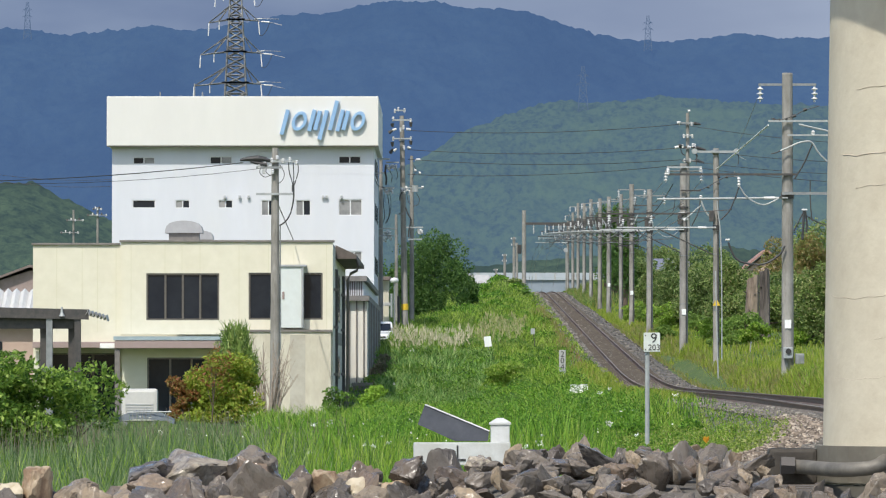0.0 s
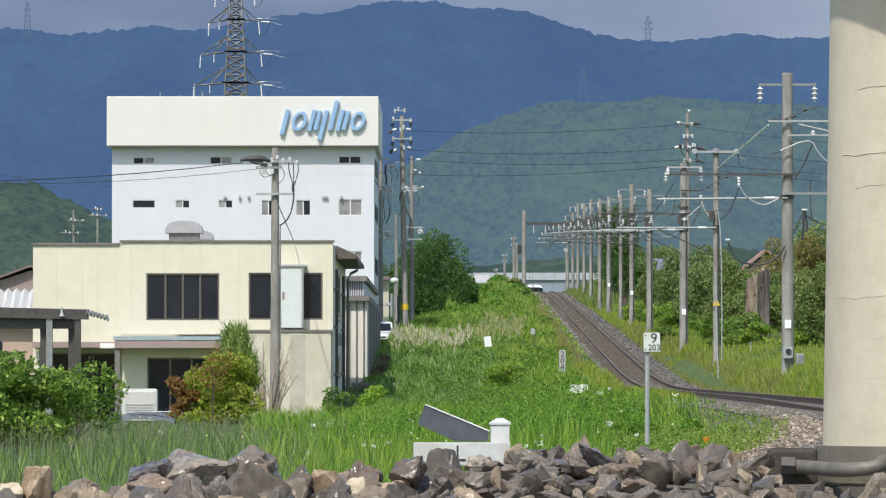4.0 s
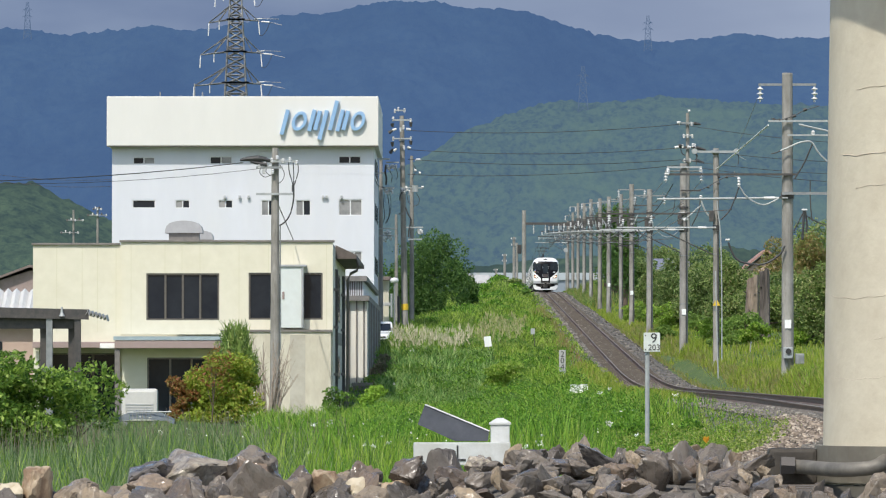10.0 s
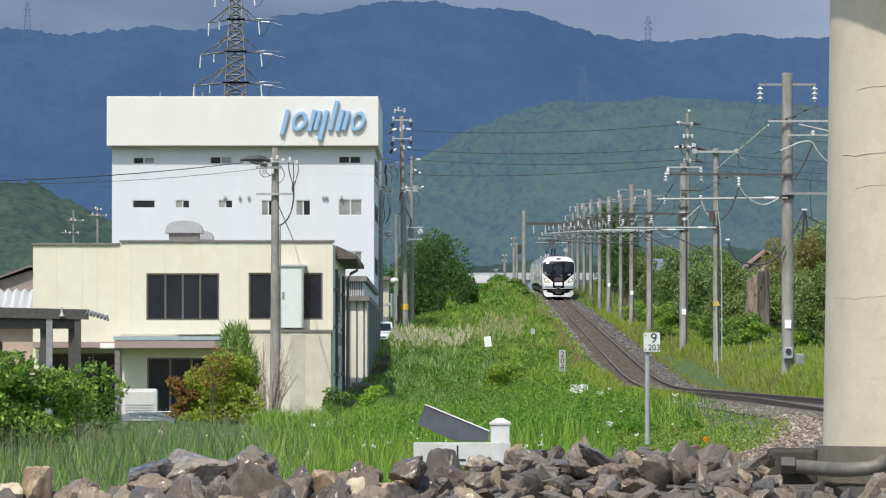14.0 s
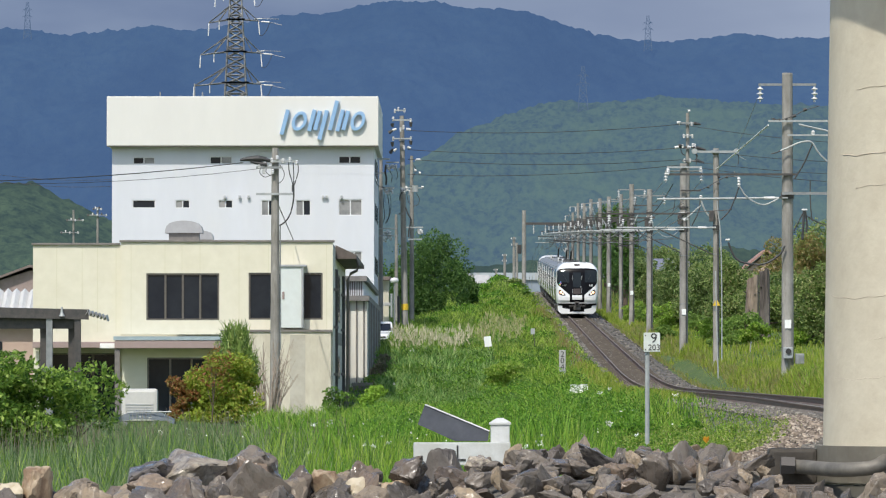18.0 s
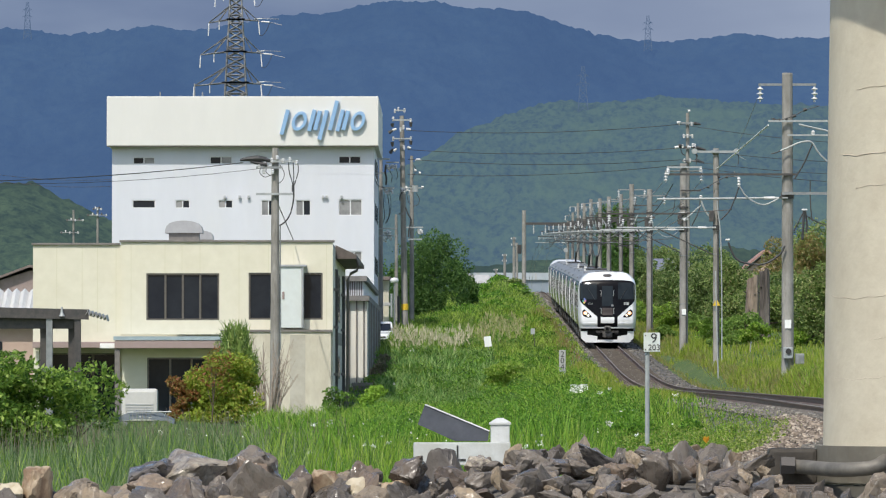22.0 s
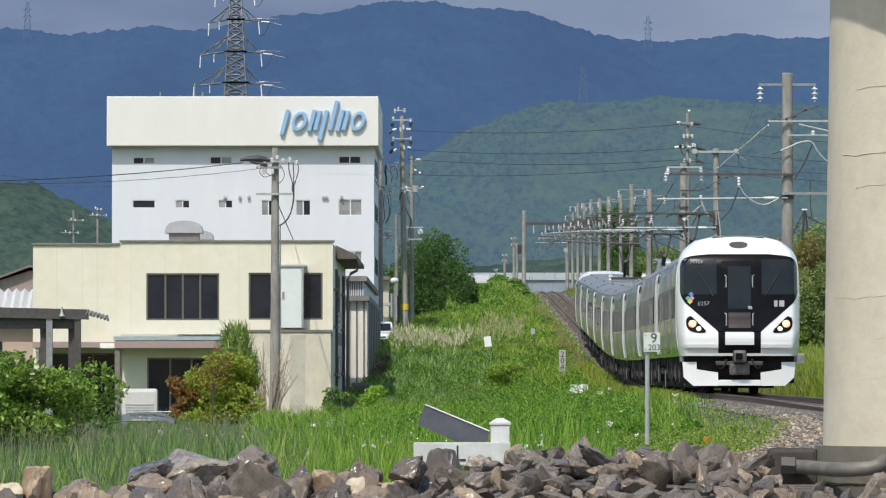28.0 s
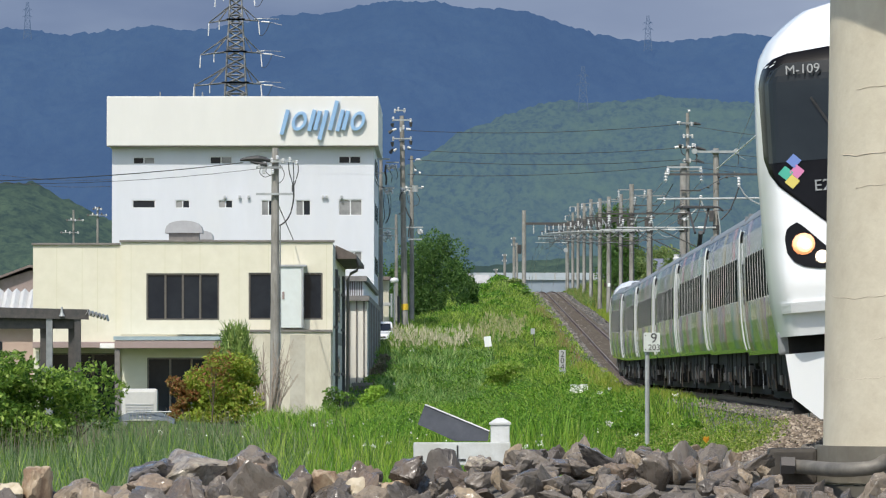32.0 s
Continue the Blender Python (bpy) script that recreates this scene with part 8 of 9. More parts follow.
tree("shrub", 2.66, 268, gz(2.66, 268) - 0.1, 2.5, 2.0, 7000, 0.065, M_lime_soft, "bright leafy weed clump on meadow", "shrub", 0.12, 16, 27, -0.1)
tree("hedge", -2.85, 312, 0.0, 1.2, 1.6, 1600, 0.07, M_hedge, "brownish half-dry hedge beside workshop", "hedge", 0.15, 6, 18)
tree("hedge", -3.1, 298, -0.9, 1.5, 2.2, 2600, 0.07, M_hedge, "brownish half-dry hedge beside workshop", "hedge", 0.15, 6, 19)
tree("shrub", -2.749, 250, -1.4, 1.9, 1.5, 3200, 0.055, M_lime, "low bright green shrub by lane", "shrub", 0.1, 6, 8)


def bare_bush():
    t = thing("bare_bush", "leafless brown twiggy bush against cream wall", "bush", -6.664, 238, -1.4)
    rr = random.Random(4)
    for k in range(46):
        a = rr.uniform(-1.1, 1.1)
        top = rr.uniform(1.6, 3.3)
        p = [(a * 0.25, rr.uniform(-0.2, 0.2), 0), (a * 0.5 + rr.uniform(-0.1, 0.1), rr.uniform(-0.3, 0.3), top * 0.5), (a * 0.95 + rr.uniform(-0.25, 0.25), rr.uniform(-0.4, 0.4), top)]
        br = part("branch", tb(p, 0.028, 5, 0.009), M_twig, t)
        for j in range(2):
            b0 = Vector(p[1]).lerp(Vector(p[2]), rr.uniform(0.1, 0.7))
            part("twig", tb([b0, b0 + Vector((rr.uniform(-0.35, 0.35), rr.uniform(-0.2, 0.2), rr.uniform(0.15, 0.5)))], 0.01, 4, 0.004), M_twig, br)


bare_bush()
# trees by the lane, behind the tower
tree("tree", -5.042, 590, 0.2, 3.6, 11.5, 5000, 0.15, M_leaf_dark, "dark green tree behind lane", "tree", 0.9, 10, 15)
tree("tree", -0.829, 480, 3.0, 6.8, 8.9, 36000, 0.095, M_leaf_lane, "dense dark green broadleaf tree by lane", "tree", 1.2, 34, 11)
tree("tree", -3.305, 505, 1.6, 3.4, 9.4, 8000, 0.14, M_leaf_lane, "dark green tree behind utility poles", "tree", 0.9, 9, 14)
tree("tree", -3.945, 700, 3.0, 4.0, 8.2, 4200, 0.22, M_leaf_dark, "dark green tree beside office block", "tree", 0.9, 9, 12)
tree("tree", 1.465, 520, 3.2, 3.6, 7.2, 9500, 0.125, M_leaf_lane, "rounded dark green tree at edge of bank", "tree", 0.9, 8, 13)
# bushes on the crest of the bank
for k, (px, d, w, h) in enumerate(((884, 650, 3.4, 1.1), (905, 640, 3.0, 1.0), (925, 610, 2.0, 0.7), (812, 560, 4.0, 0.8), (764, 520, 3.6, 0.7))):
    x = (px - 784) * d / 11000
    tree("shrub", x, d, gz(x, d) - 0.1, w, h, 1100, 0.16, M_leaf_bank if k % 2 else M_leaf, "low green scrub on railway bank", "shrub", 0.3, 9, 20 + k, group="scrub on the bank")
# green mass on the line's right
RIGHT = [(1458, 262, 3.0, 4.9, "g"), (1440, 300, 2.8, 6.4, "b"), (1425, 282, 2.6, 4.2, "g"), (1308, 312, 2.6, 3.6, "g"), (1292, 318, 3.0, 5.0, "g"), (1356, 305, 3.2, 4.4, "g"), (1248, 345, 3.0, 4.6, "d"),
         (1370, 310, 3.5, 5.2, "d"), (1235, 350, 3.6, 5.0, "g"), (1195, 400, 3.0, 4.2, "d"), (1165, 460, 3.4, 4.4, "g"), (1135, 540, 4.0, 5.0, "d"), (1305, 325, 3.5, 5.2, "g"), (1270, 370, 4.0, 6.0, "d"),
         (1215, 440, 4.2, 6.0, "d"), (1175, 580, 5.0, 6.0, "g"), (1112, 660, 4.5, 6.0, "d"), (1400, 350, 4.4, 6.4, "b"), (1450, 330, 5.0, 7.4, "g")]
for k, (px, d, w, h, c) in enumerate(RIGHT):
    x = (px - 784) * d / 11000
    lab = {"g": "leafy green tree beside railway", "d": "dark green tree beside railway", "b": "ochre-tinged tree beside railway"}[c]
    tree("tree", x, d, gz(x, d) - 0.1, w, h * (0.70 if 1300 < px < 1395 else 0.88) - 0.4, 11000, 0.045 + 0.00012 * d, {"g": M_leaf_bank, "d": M_leaf_shade, "b": M_leaf_brown}[c], lab, "tree", 0.5, 30, 40 + k, 0.02, group="trees right of the line")
for k, (px, d, w, h) in enumerate(((1318, 276, 2.4, 1.7), (1338, 274, 1.6, 1.2), (1290, 282, 2.0, 1.5), (1258, 300, 2.2, 1.3), (1232, 325, 2.4, 1.2), (1195, 350, 2.4, 1.2), (1425, 270, 2.4, 1.5), (1172, 380, 2.6, 1.5), (1150, 400, 2.4, 1.6), (1128, 430, 2.6, 1.6), (1180, 330, 1.6, 0.8), (1405, 262, 1.6, 0.9))):
    x = (px - 784) * d / 11000
    tree("shrub", x, d, gz(x, d) - 0.05, w, h, 2000, 0.085, (M_leaf_light, M_lime_soft)[k % 2], "low broad-leaved green scrub", "shrub", 0.15, 8, 70 + k, group="scrub right of the line")
# tall conifers behind the far poles
for k, (px, d, w, h) in enumerate(((1090, 560, 3.4, 12.0), (1072, 600, 3.0, 11.4), (1106, 520, 3.0, 10.0), (1082, 575, 3.0, 11.0))):
    x = (px - 784) * d / 11000
    tree("conifer", x, d, gz(x, d), w, 0.5 + (661 - (345 + 8 * k)) * d / 11000 - gz(x, d), 5200, 0.14, M_leaf_dark, "tall narrow dark conifer", "tree", 0.9, 22, 90 + k, 0.1, spread=0.6)


def vine_posts():
    tan = material("peeling_rust_bark", (0.30, 0.24, 0.185), 0.95, (0.15, 0.115, 0.09), 4, 0.8, (0.38, 0.31, 0.22), 0.9, 0.5, 0.7, 20, stretch=(1, 1, 0.15))
    dark = material("rough_grey_bark", (0.12, 0.10, 0.085), 0.95, (0.05, 0.042, 0.037), 5, 0.8, (0.36, 0.32, 0.28), 2.5, 0.5, 0.9, 16, stretch=(1, 1, 0.12))
    for px, d, yt, w, lean, mt, lab in ((1331, 292, 488, 0.30, 0.05, tan, "rusty brown weathered tree stump with peeling bark"), (1353, 288, 475, 0.235, -0.03, dark, "rough dark bark trunk without branches")):
        x = (px - 784) * d / 11000
        z0 = gz(x, d)
        p = thing("dead_trunk", lab, "tree trunk", x, d, z0)
        hgt = 0.5 + (661 - yt) * d / 11000 - z0
        rr = random.Random(px)
        bm = bmesh.new()
        n, rings = 20, []
        for k in range(15):
            t = k / 14
            row = []
            for j in range(n):
                a = 2 * math.pi * j / n
                q = w * (1.12 - 0.2 * t) * (1 + 0.1 * math.sin(3 * a + px) + 0.07 * math.sin(7 * a + 2 * t) + rr.uniform(-0.05, 0.05))
                row.append(bm.verts.new((q * math.cos(a) + lean * t, q * math.sin(a), hgt * t - 0.1 + (0.35 * w * math.cos(a + 0.4) + rr.uniform(-0.08, 0.08) if k == 14 else 0))))
            rings.append(row)
        for a, c in zip(rings, rings[1:]):
            for j in range(n):
                bm.faces.new((a[j], a[(j + 1) % n], c[(j + 1) % n], c[j]))
        bm.faces.new(rings[-1])
        part("trunk", bm, mt, p)
        for k in range(3):
            a, zz = rr.uniform(3.4, 6.0), hgt * rr.uniform(0.3, 0.9)
            o = Vector((w * math.cos(a), w * math.sin(a), zz))
            part("stub", tb([o * 1.0, o + Vector((0.12 * math.cos(a), 0.12 * math.sin(a), 0.08))], 0.035, 6, 0.02), dark, p)


vine_posts()


def weeds():
    """Broad-leaved weeds on the meadow."""
    n = 34000
    d = log_d(n, 80, 330)
    lo, hi = -0.02 * d, track_x(d) - 3.0
    x = lo + (hi - lo) * RNG.uniform(0, 1, n)
    pn = patchy(x, d, 0.35, 31.0)
    keep = pn > -0.02
    x, d, pn = x[keep], d[keep], pn[keep]
    z = ground_z(x, d) + (RNG.uniform(0.1, 0.35, len(x)) + 0.55 * np.clip(pn, 0, 0.7)) * (1 - 0.65 * smooth(0.016, 0.03, x / d) * smooth(135, 112, d))
    v, f = leaf_quads(np.stack([x, d, z], 1), 0.012 + 0.00022 * d, len(x), 0.8)
    tagged(mesh_np("weeds", v, f, M_weed), "clumps of broad-leaved green weeds", "weeds", kind="stuff")
    n = 2600
    d = log_d(n, 43, 130)
    lo, hi = 0.005 * d, np.minimum(track_x(d) - 2.6, 0.06 * d)
    x = lo + (hi - lo) * RNG.uniform(0, 1, n)
    z = ground_z(x, d) + RNG.uniform(0.03, 0.4, n) * (1 - 0.6 * smooth(0.016, 0.03, x / d))
    v, f = leaf_quads(np.stack([x, d, z], 1), np.full(n, 0.016) + 0.00018 * d, n, 0.6)
    tagged(mesh_np("weeds", v, f, M_weed), "small broad-leaved weeds in grass", "weeds", kind="stuff")


weeds()


def weed_mounds():
    """Lush leafy mounds on the meadow and the bank, and dry grass along the ballast."""
    m = 300
    d = np.concatenate([log_d(m - 60, 105, 320), RNG.uniform(355, 670, 60)])
    lo, hi = np.maximum(-0.012 * d, -3.2), track_x(d) - 2.6
    x = lo + (hi - lo) * RNG.uniform(0, 1, m)
    r = RNG.uniform(0.3, 0.75, m) * (0.8 + d / 500)
    r = r * np.where(d > 350, 0.8, 1.0) * (1 - 0.65 * smooth(0.016, 0.03, x / d) * smooth(135, 112, d))
    k = 430
    q = RNG.normal(0, 1, (m, k, 3))
    q /= np.linalg.norm(q, axis=2)[..., None]
    q[..., 2] = np.abs(q[..., 2]) * 0.75
    base = np.stack([x, d, ground_z(x, d) + 0.15], 1)
    c = base[:, None] + q * (r[:, None, None] * RNG.uniform(0.7, 1.1, (m, k, 1)))
    size = np.repeat(0.010 + 0.00019 * d, k)
    v, f = leaf_quads(c.reshape(-1, 3), size, m * k, 0.5)
    tagged(mesh_np("weed_mounds", v, f, M_mound), "bright green leafy weed mounds", "weeds", kind="stuff")
    # darker, taller clumps between the paler ones
    m, k = 120, 380
    d = np.concatenate([log_d(60, 120, 262), log_d(60, 262, 345)])
    lo, hi = np.maximum(-0.012 * d, -3.0), track_x(d) - 3.6
    x = lo + (hi - lo) * RNG.uniform(0, 1, m)
    r = RNG.uniform(0.25, 0.6, m) * (0.8 + d / 500) * (1 - 0.65 * smooth(0.016, 0.03, x / d) * smooth(135, 112, d))
    q = RNG.normal(0, 1, (m, k, 3))
    q /= np.linalg.norm(q, axis=2)[..., None]
    q[..., 2] = np.abs(q[..., 2]) * 0.85
    c = np.stack([x, d, ground_z(x, d) + 0.2], 1)[:, None] + q * (r[:, None, None] * RNG.uniform(0.65, 1.15, (m, k, 1)))
    v, f = leaf_quads(c.reshape(-1, 3), np.repeat(0.010 + 0.00021 * d, k), m * k, 0.4)
    tagged(mesh_np("weed_mounds", v, f, M_leaf), "mid-green leafy weed clumps", "weeds", kind="stuff")
    # rust-coloured weeds along the ballast's left edge
    n = 800
    d = log_d(n, 240, 470)
    x = track_x(d) - 1.75 - RNG.uniform(0, 1, n) ** 1.5 * 2.6
    keep = patchy(x, d, 0.3, 83.0) > -0.1
    x, d = x[keep], d[keep]
    blades("dry_grass", x, d, surface_z(x, d), RNG.uniform(0.2, 0.5, len(x)), 0.016 + 0.0001 * d, M_rusty, "rusty dry weeds beside ballast", bend=0.6)
    n = 3600
    d = log_d(n, 330, 520)
    x = track_x(d) - 1.9 - RNG.uniform(0, 1, n) ** 1.2 * 4.2
    keep = patchy(x, d, 0.25, 61.0) > -0.05
    x, d = x[keep], d[keep]
    n = len(x)
    blades("dry_grass", x, d, surface_z(x, d), RNG.uniform(0.2, 0.55, n), 0.02 + 0.0001 * d, M_dry, "yellowish dry grass beside ballast")
    # long grass over the crest beside the far poles
    n = 5200
    d = RNG.uniform(540, 700, n)
    x = track_x(d) + 1.75 + RNG.uniform(0, 1, n) * 4.5
    top = (0.35 + 0.65 * smooth(1.7, 2.6, x - track_x(d))) * RNG.uniform(0.5, 1.25, n)
    odd = RNG.uniform(0, 1, n) < 0.35
    for sel, mt, lab in ((odd, M_dry, "long straw-coloured grass on the crest"), (~odd, M_grass, "long dull green grass on the crest")):
        blades("grass", x[sel], d[sel], surface_z(x[sel], d[sel]) - 0.05, top[sel], 0.05 + 0.00006 * d[sel], mt, lab, bend=0.8)
    n = 900
    d = log_d(n, 140, 420)
    x = track_x(d) + 2.0 + RNG.uniform(0, 1, n) ** 1.5 * 4
    blades("dry_grass", x, d, surface_z(x, d), RNG.uniform(0.2, 0.5, n), 0.016 + 0.0001 * d, M_dry, "yellowish grass beside ballast")


weed_mounds()


def flowers():
    def umbel(c, r, n):
        a = RNG.uniform(0, 2 * np.pi, n)
        q = r * np.sqrt(RNG.uniform(0, 1, n))
        return np.stack([c[0] + q * np.cos(a), c[1] + q * np.sin(a), c[2] + RNG.uniform(-0.6, 0.6, n) * r], 1)
    pts = []
    for px, py, d, r, n in ((1020, 688, 120, 0.13, 120), (1032, 686, 121, 0.10, 80), (1014, 692, 120, 0.08, 40), (1062, 694, 122, 0.06, 14), (1078, 688, 122, 0.05, 16),
                            (1078, 750, 70, 0.045, 24), (285, 766, 110, 0.07, 20), (557, 752, 90, 0.05, 14), (585, 747, 92, 0.05, 14), (548, 800, 60, 0.03, 12), (660, 790, 60, 0.03, 14), (645, 787, 60, 0.025, 12), (955, 785, 60, 0.04, 18),
                            (930, 790, 60, 0.03, 12), (688, 784, 62, 0.03, 14), (1125, 770, 70, 0.03, 10), (730, 620, 230, 0.08, 8), (700, 680, 170, 0.06, 8), (960, 770, 62, 0.02, 8), (1195, 700, 110, 0.05, 12)):
        c = ((px - 784) * d / 11000, d, 0.5 + (661 - py) * d / 11000)
        pts.append(umbel(c, r, n))
    n = 110
    d = log_d(n, 50, 200)
    x = -0.06 * d + RNG.uniform(0, 1, n) * (np.minimum(track_x(d) - 3.2, 0.05 * d) + 0.06 * d)
    pts.append(np.stack([x, d, ground_z(x, d) + RNG.uniform(0.45, 0.7, n)], 1))
    c = np.concatenate(pts)
    v, f = leaf_quads(c, np.full(len(c), 0.010) + 0.00008 * c[:, 1], len(c), 0.0)
    tagged(mesh_np("flowers", v, f, M_flower), "scattered small white meadow flowers", "flowers", kind="stuff")
    fl = thing("orange_flower", "single orange flower close to ballast", "flower", 1.852, 44, -0.4)
    part("stem", tb([(0, 0, 0), (0.01, 0, -0.016 + 0.4)], 0.004, 5), M_weed, fl)
    for k in range(7):
        a = 2 * math.pi * k / 7
        bm = bmesh.new()
        z = 0.032 + 0.4
        o = Vector((0.01, 0, z - 0.03))
        t = o + Vector((0.028 * math.cos(a), 0.028 * math.sin(a), 0.055))
        s = Vector((-math.sin(a), math.cos(a), 0)) * 0.018
        bm.faces.new([bm.verts.new(q) for q in (o, (o + t) / 2 + s, t, (o + t) / 2 - s)])
        part("petal", bm, M_flower_or, fl)


flowers()


def yard_things():
    a = thing("air_conditioner", "white outdoor air-conditioning unit on ground", "air conditioner", -10.984, 225, -1.3)
    part("case", bx(-0.66, 0.66, 0, 0.5, 0.05, -0.052 + 1.3, 0.13), material("grey_white_casing", (0.56, 0.55, 0.52), 0.5, (0.5, 0.49, 0.46), 4, 0.4), a)
    for k in range(3):
        part("louvre", bx(-0.5, 0.5, -0.02, 0.0, 0.45 + 0.1 * k, 0.49 + 0.1 * k), M_alu, a)
    part("foot", bx(-0.6, -0.45, 0.05, 0.45, -0.1, 0.05), M_galv, a)
    part("foot", bx(0.45, 0.6, 0.05, 0.45, -0.1, 0.05), M_galv, a)
    c = thing("covered_pile", "low pile under dull grey-blue sheet with pale edge", "tarpaulin", -9.859, 205, -1.35)
    bm = bmesh.new()
    n = 14
    rows = []
    for j in range(7):
        rows.append([bm.verts.new((-1.0 + 2.0 * i / n, 1.2 * j / 6, 0.62 * math.sin(math.pi * (0.06 + 0.88 * i / n)) ** 0.4 * math.sin(math.pi * (0.1 + 0.8 * j / 6)) ** 0.5 + 0.05 * noise.noise(Vector((i * 0.7, j * 0.9, 2))))) for i in range(n + 1)])
    for r, s in zip(rows, rows[1:]):
        for i in range(n):
            bm.faces.new((r[i], r[i + 1], s[i + 1], s[i]))
    part("tarpaulin", bm, M_tarp, c, smooth=True)
    part("edge_strip", tb([(-0.5, 0.1, 0.56), (0.9, 0.1, 0.58)], 0.03, 6), M_galv_light, c)


yard_things()



# ---- the heap of ballast before the camera
M_stone = material("ballast_stone", (0.07, 0.064, 0.058), 0.5, (0.175, 0.158, 0.138), 4.5, 0.75, (0.25, 0.218, 0.172), 1.3, 0.45, 0.3, 14,
                   rnd=[(0.048, 0.041, 0.035), (0.150, 0.125, 0.101), (0.070, 0.060, 0.052), (0.193, 0.160, 0.127), (0.059, 0.050, 0.043), (0.182, 0.125, 0.083), (0.118, 0.100, 0.083), (0.342, 0.260, 0.166), (0.139, 0.118, 0.098), (0.268, 0.195, 0.129)])
M_stone_wet = material("wet_dark_stone", (0.052, 0.046, 0.045), 0.38, (0.11, 0.098, 0.09), 4.0, 0.6, (0.2, 0.175, 0.15), 1.4, 0.4, 0.55, 16)
M_stone_tan = material("tan_stone", (0.42, 0.33, 0.22), 0.75, (0.28, 0.19, 0.115), 2.2, 0.6, (0.14, 0.085, 0.055), 1.2, 0.6, 0.5, 9)
M_stone_cream = material("cream_stone", (0.56, 0.49, 0.36), 0.75, (0.45, 0.38, 0.26), 2.2, 0.5, (0.3, 0.24, 0.16), 1.2, 0.4, 0.5, 9)
M_stone_crust = material("crusted_grey_stone", (0.40, 0.355, 0.28), 0.7, (0.12, 0.10, 0.09), 2.4, 0.8, (0.55, 0.48, 0.36), 1.5, 0.6, 0.6, 10)


def uneven_gloss(mat, scale, dry, wet):
    """Damp and dry patches on a stone."""
    nt = mat.node_tree
    t, r, c = nt.nodes.new("ShaderNodeTexNoise"), nt.nodes.new("ShaderNodeMapRange"), nt.nodes.new("ShaderNodeTexCoord")
    t.inputs["Scale"].default_value, t.inputs["Detail"].default_value = scale, 4.0
    r.inputs[1].default_value, r.inputs[2].default_value = 0.46, 0.56
    r.inputs[3].default_value, r.inputs[4].default_value = wet, dry
    nt.links.new(c.outputs["Object"], t.inputs["Vector"])
    nt.links.new(t.outputs["Fac"], r.inputs[0])
    nt.links.new(r.outputs[0], nt.nodes["Principled BSDF"].inputs["Roughness"])
    nt.nodes["Bump"].inputs["Distance"].default_value = 0.0022


uneven_gloss(M_stone, 2.0, 0.85, 0.22)
uneven_gloss(M_stone_wet, 2.6, 0.6, 0.12)
uneven_gloss(M_stone_crust, 2.0, 0.85, 0.25)
uneven_gloss(M_stone_tan, 2.0, 0.85, 0.5)
uneven_gloss(M_stone_cream, 2.0, 0.85, 0.5)


def stone_mesh(seed, mat):
    """A broken stone: an uneven many-sided block with worn edges."""
    rr = random.Random(seed)
    bm = bmesh.new()
    for k in range(13):
        nrm = Vector((rr.gauss(0, 1), rr.gauss(0, 1), rr.gauss(0, 1))).normalized()
        bm.verts.new(nrm * rr.uniform(0.72, 1.12))
    hull = bmesh.ops.convex_hull(bm, input=list(bm.verts))
    loose = {g for k in ("geom_interior", "geom_unused") for g in hull[k] if isinstance(g, bmesh.types.BMVert)}
    bmesh.ops.delete(bm, geom=list(loose), context="VERTS")
    bmesh.ops.bevel(bm, geom=list(bm.edges), offset=0.04, segments=1, affect="EDGES")
    bmesh.ops.triangulate(bm, faces=list(bm.faces))
    for length in (0.45, 0.24, 0.17):
        bmesh.ops.subdivide_edges(bm, edges=[e for e in bm.edges if e.calc_length() > length], cuts=1)
        bmesh.ops.triangulate(bm, faces=list(bm.faces))
    for v in bm.verts:
        v.co *= 1 + 0.11 * noise.fractal(v.co * 1.6 + Vector((seed, 0, 0)), 0.8, 2.0, 3) + 0.09 * noise.fractal(v.co * 4.0 + Vector((0, seed, 0)), 0.6, 2.0, 3)
    bmesh.ops.recalc_face_normals(bm, faces=bm.faces)
    me = bpy.data.meshes.new("stone")
    bm.to_mesh(me)
    bm.free()
    me.shade_smooth()
    me.set_sharp_from_angle(angle=radians(30))
    me.materials.append(mat)
    return me


heap = thing("ballast_heap", "heap of broken grey and brown ballast stones", "ballast", kind="structure")


def heap_z(x, d):
    """Upper surface of the heap."""
    crest = 0.322 + 0.034 * float(smooth(-0.44, -0.36, x)) - 0.05 * float(smooth(0.415, 0.47, x)) - 0.024 * math.exp(-((x + 0.09) / 0.12) ** 2) + 0.030 * float(smooth(-0.03, 0.07, x))
    rise = float(smooth(7.5, 8.35, d))
    return 0.25 + (crest - 0.25) * rise - 0.5 * float(smooth(8.75, 10.5, d))


hv = [(x, d, heap_z(x, d) - 0.03) for d in np.linspace(7.2, 10.5, 24) for x in np.linspace(-1.1, 1.3, 40)]
hi = (np.arange(23)[:, None] * 40 + np.arange(39)[None]).ravel()
raw("heap_core", hv, np.stack([hi, hi + 1, hi + 41, hi + 40], -1), M_ballast, heap)
STONES = [stone_mesh(100 + k, M_stone) for k in range(16)]
rs = random.Random(12)
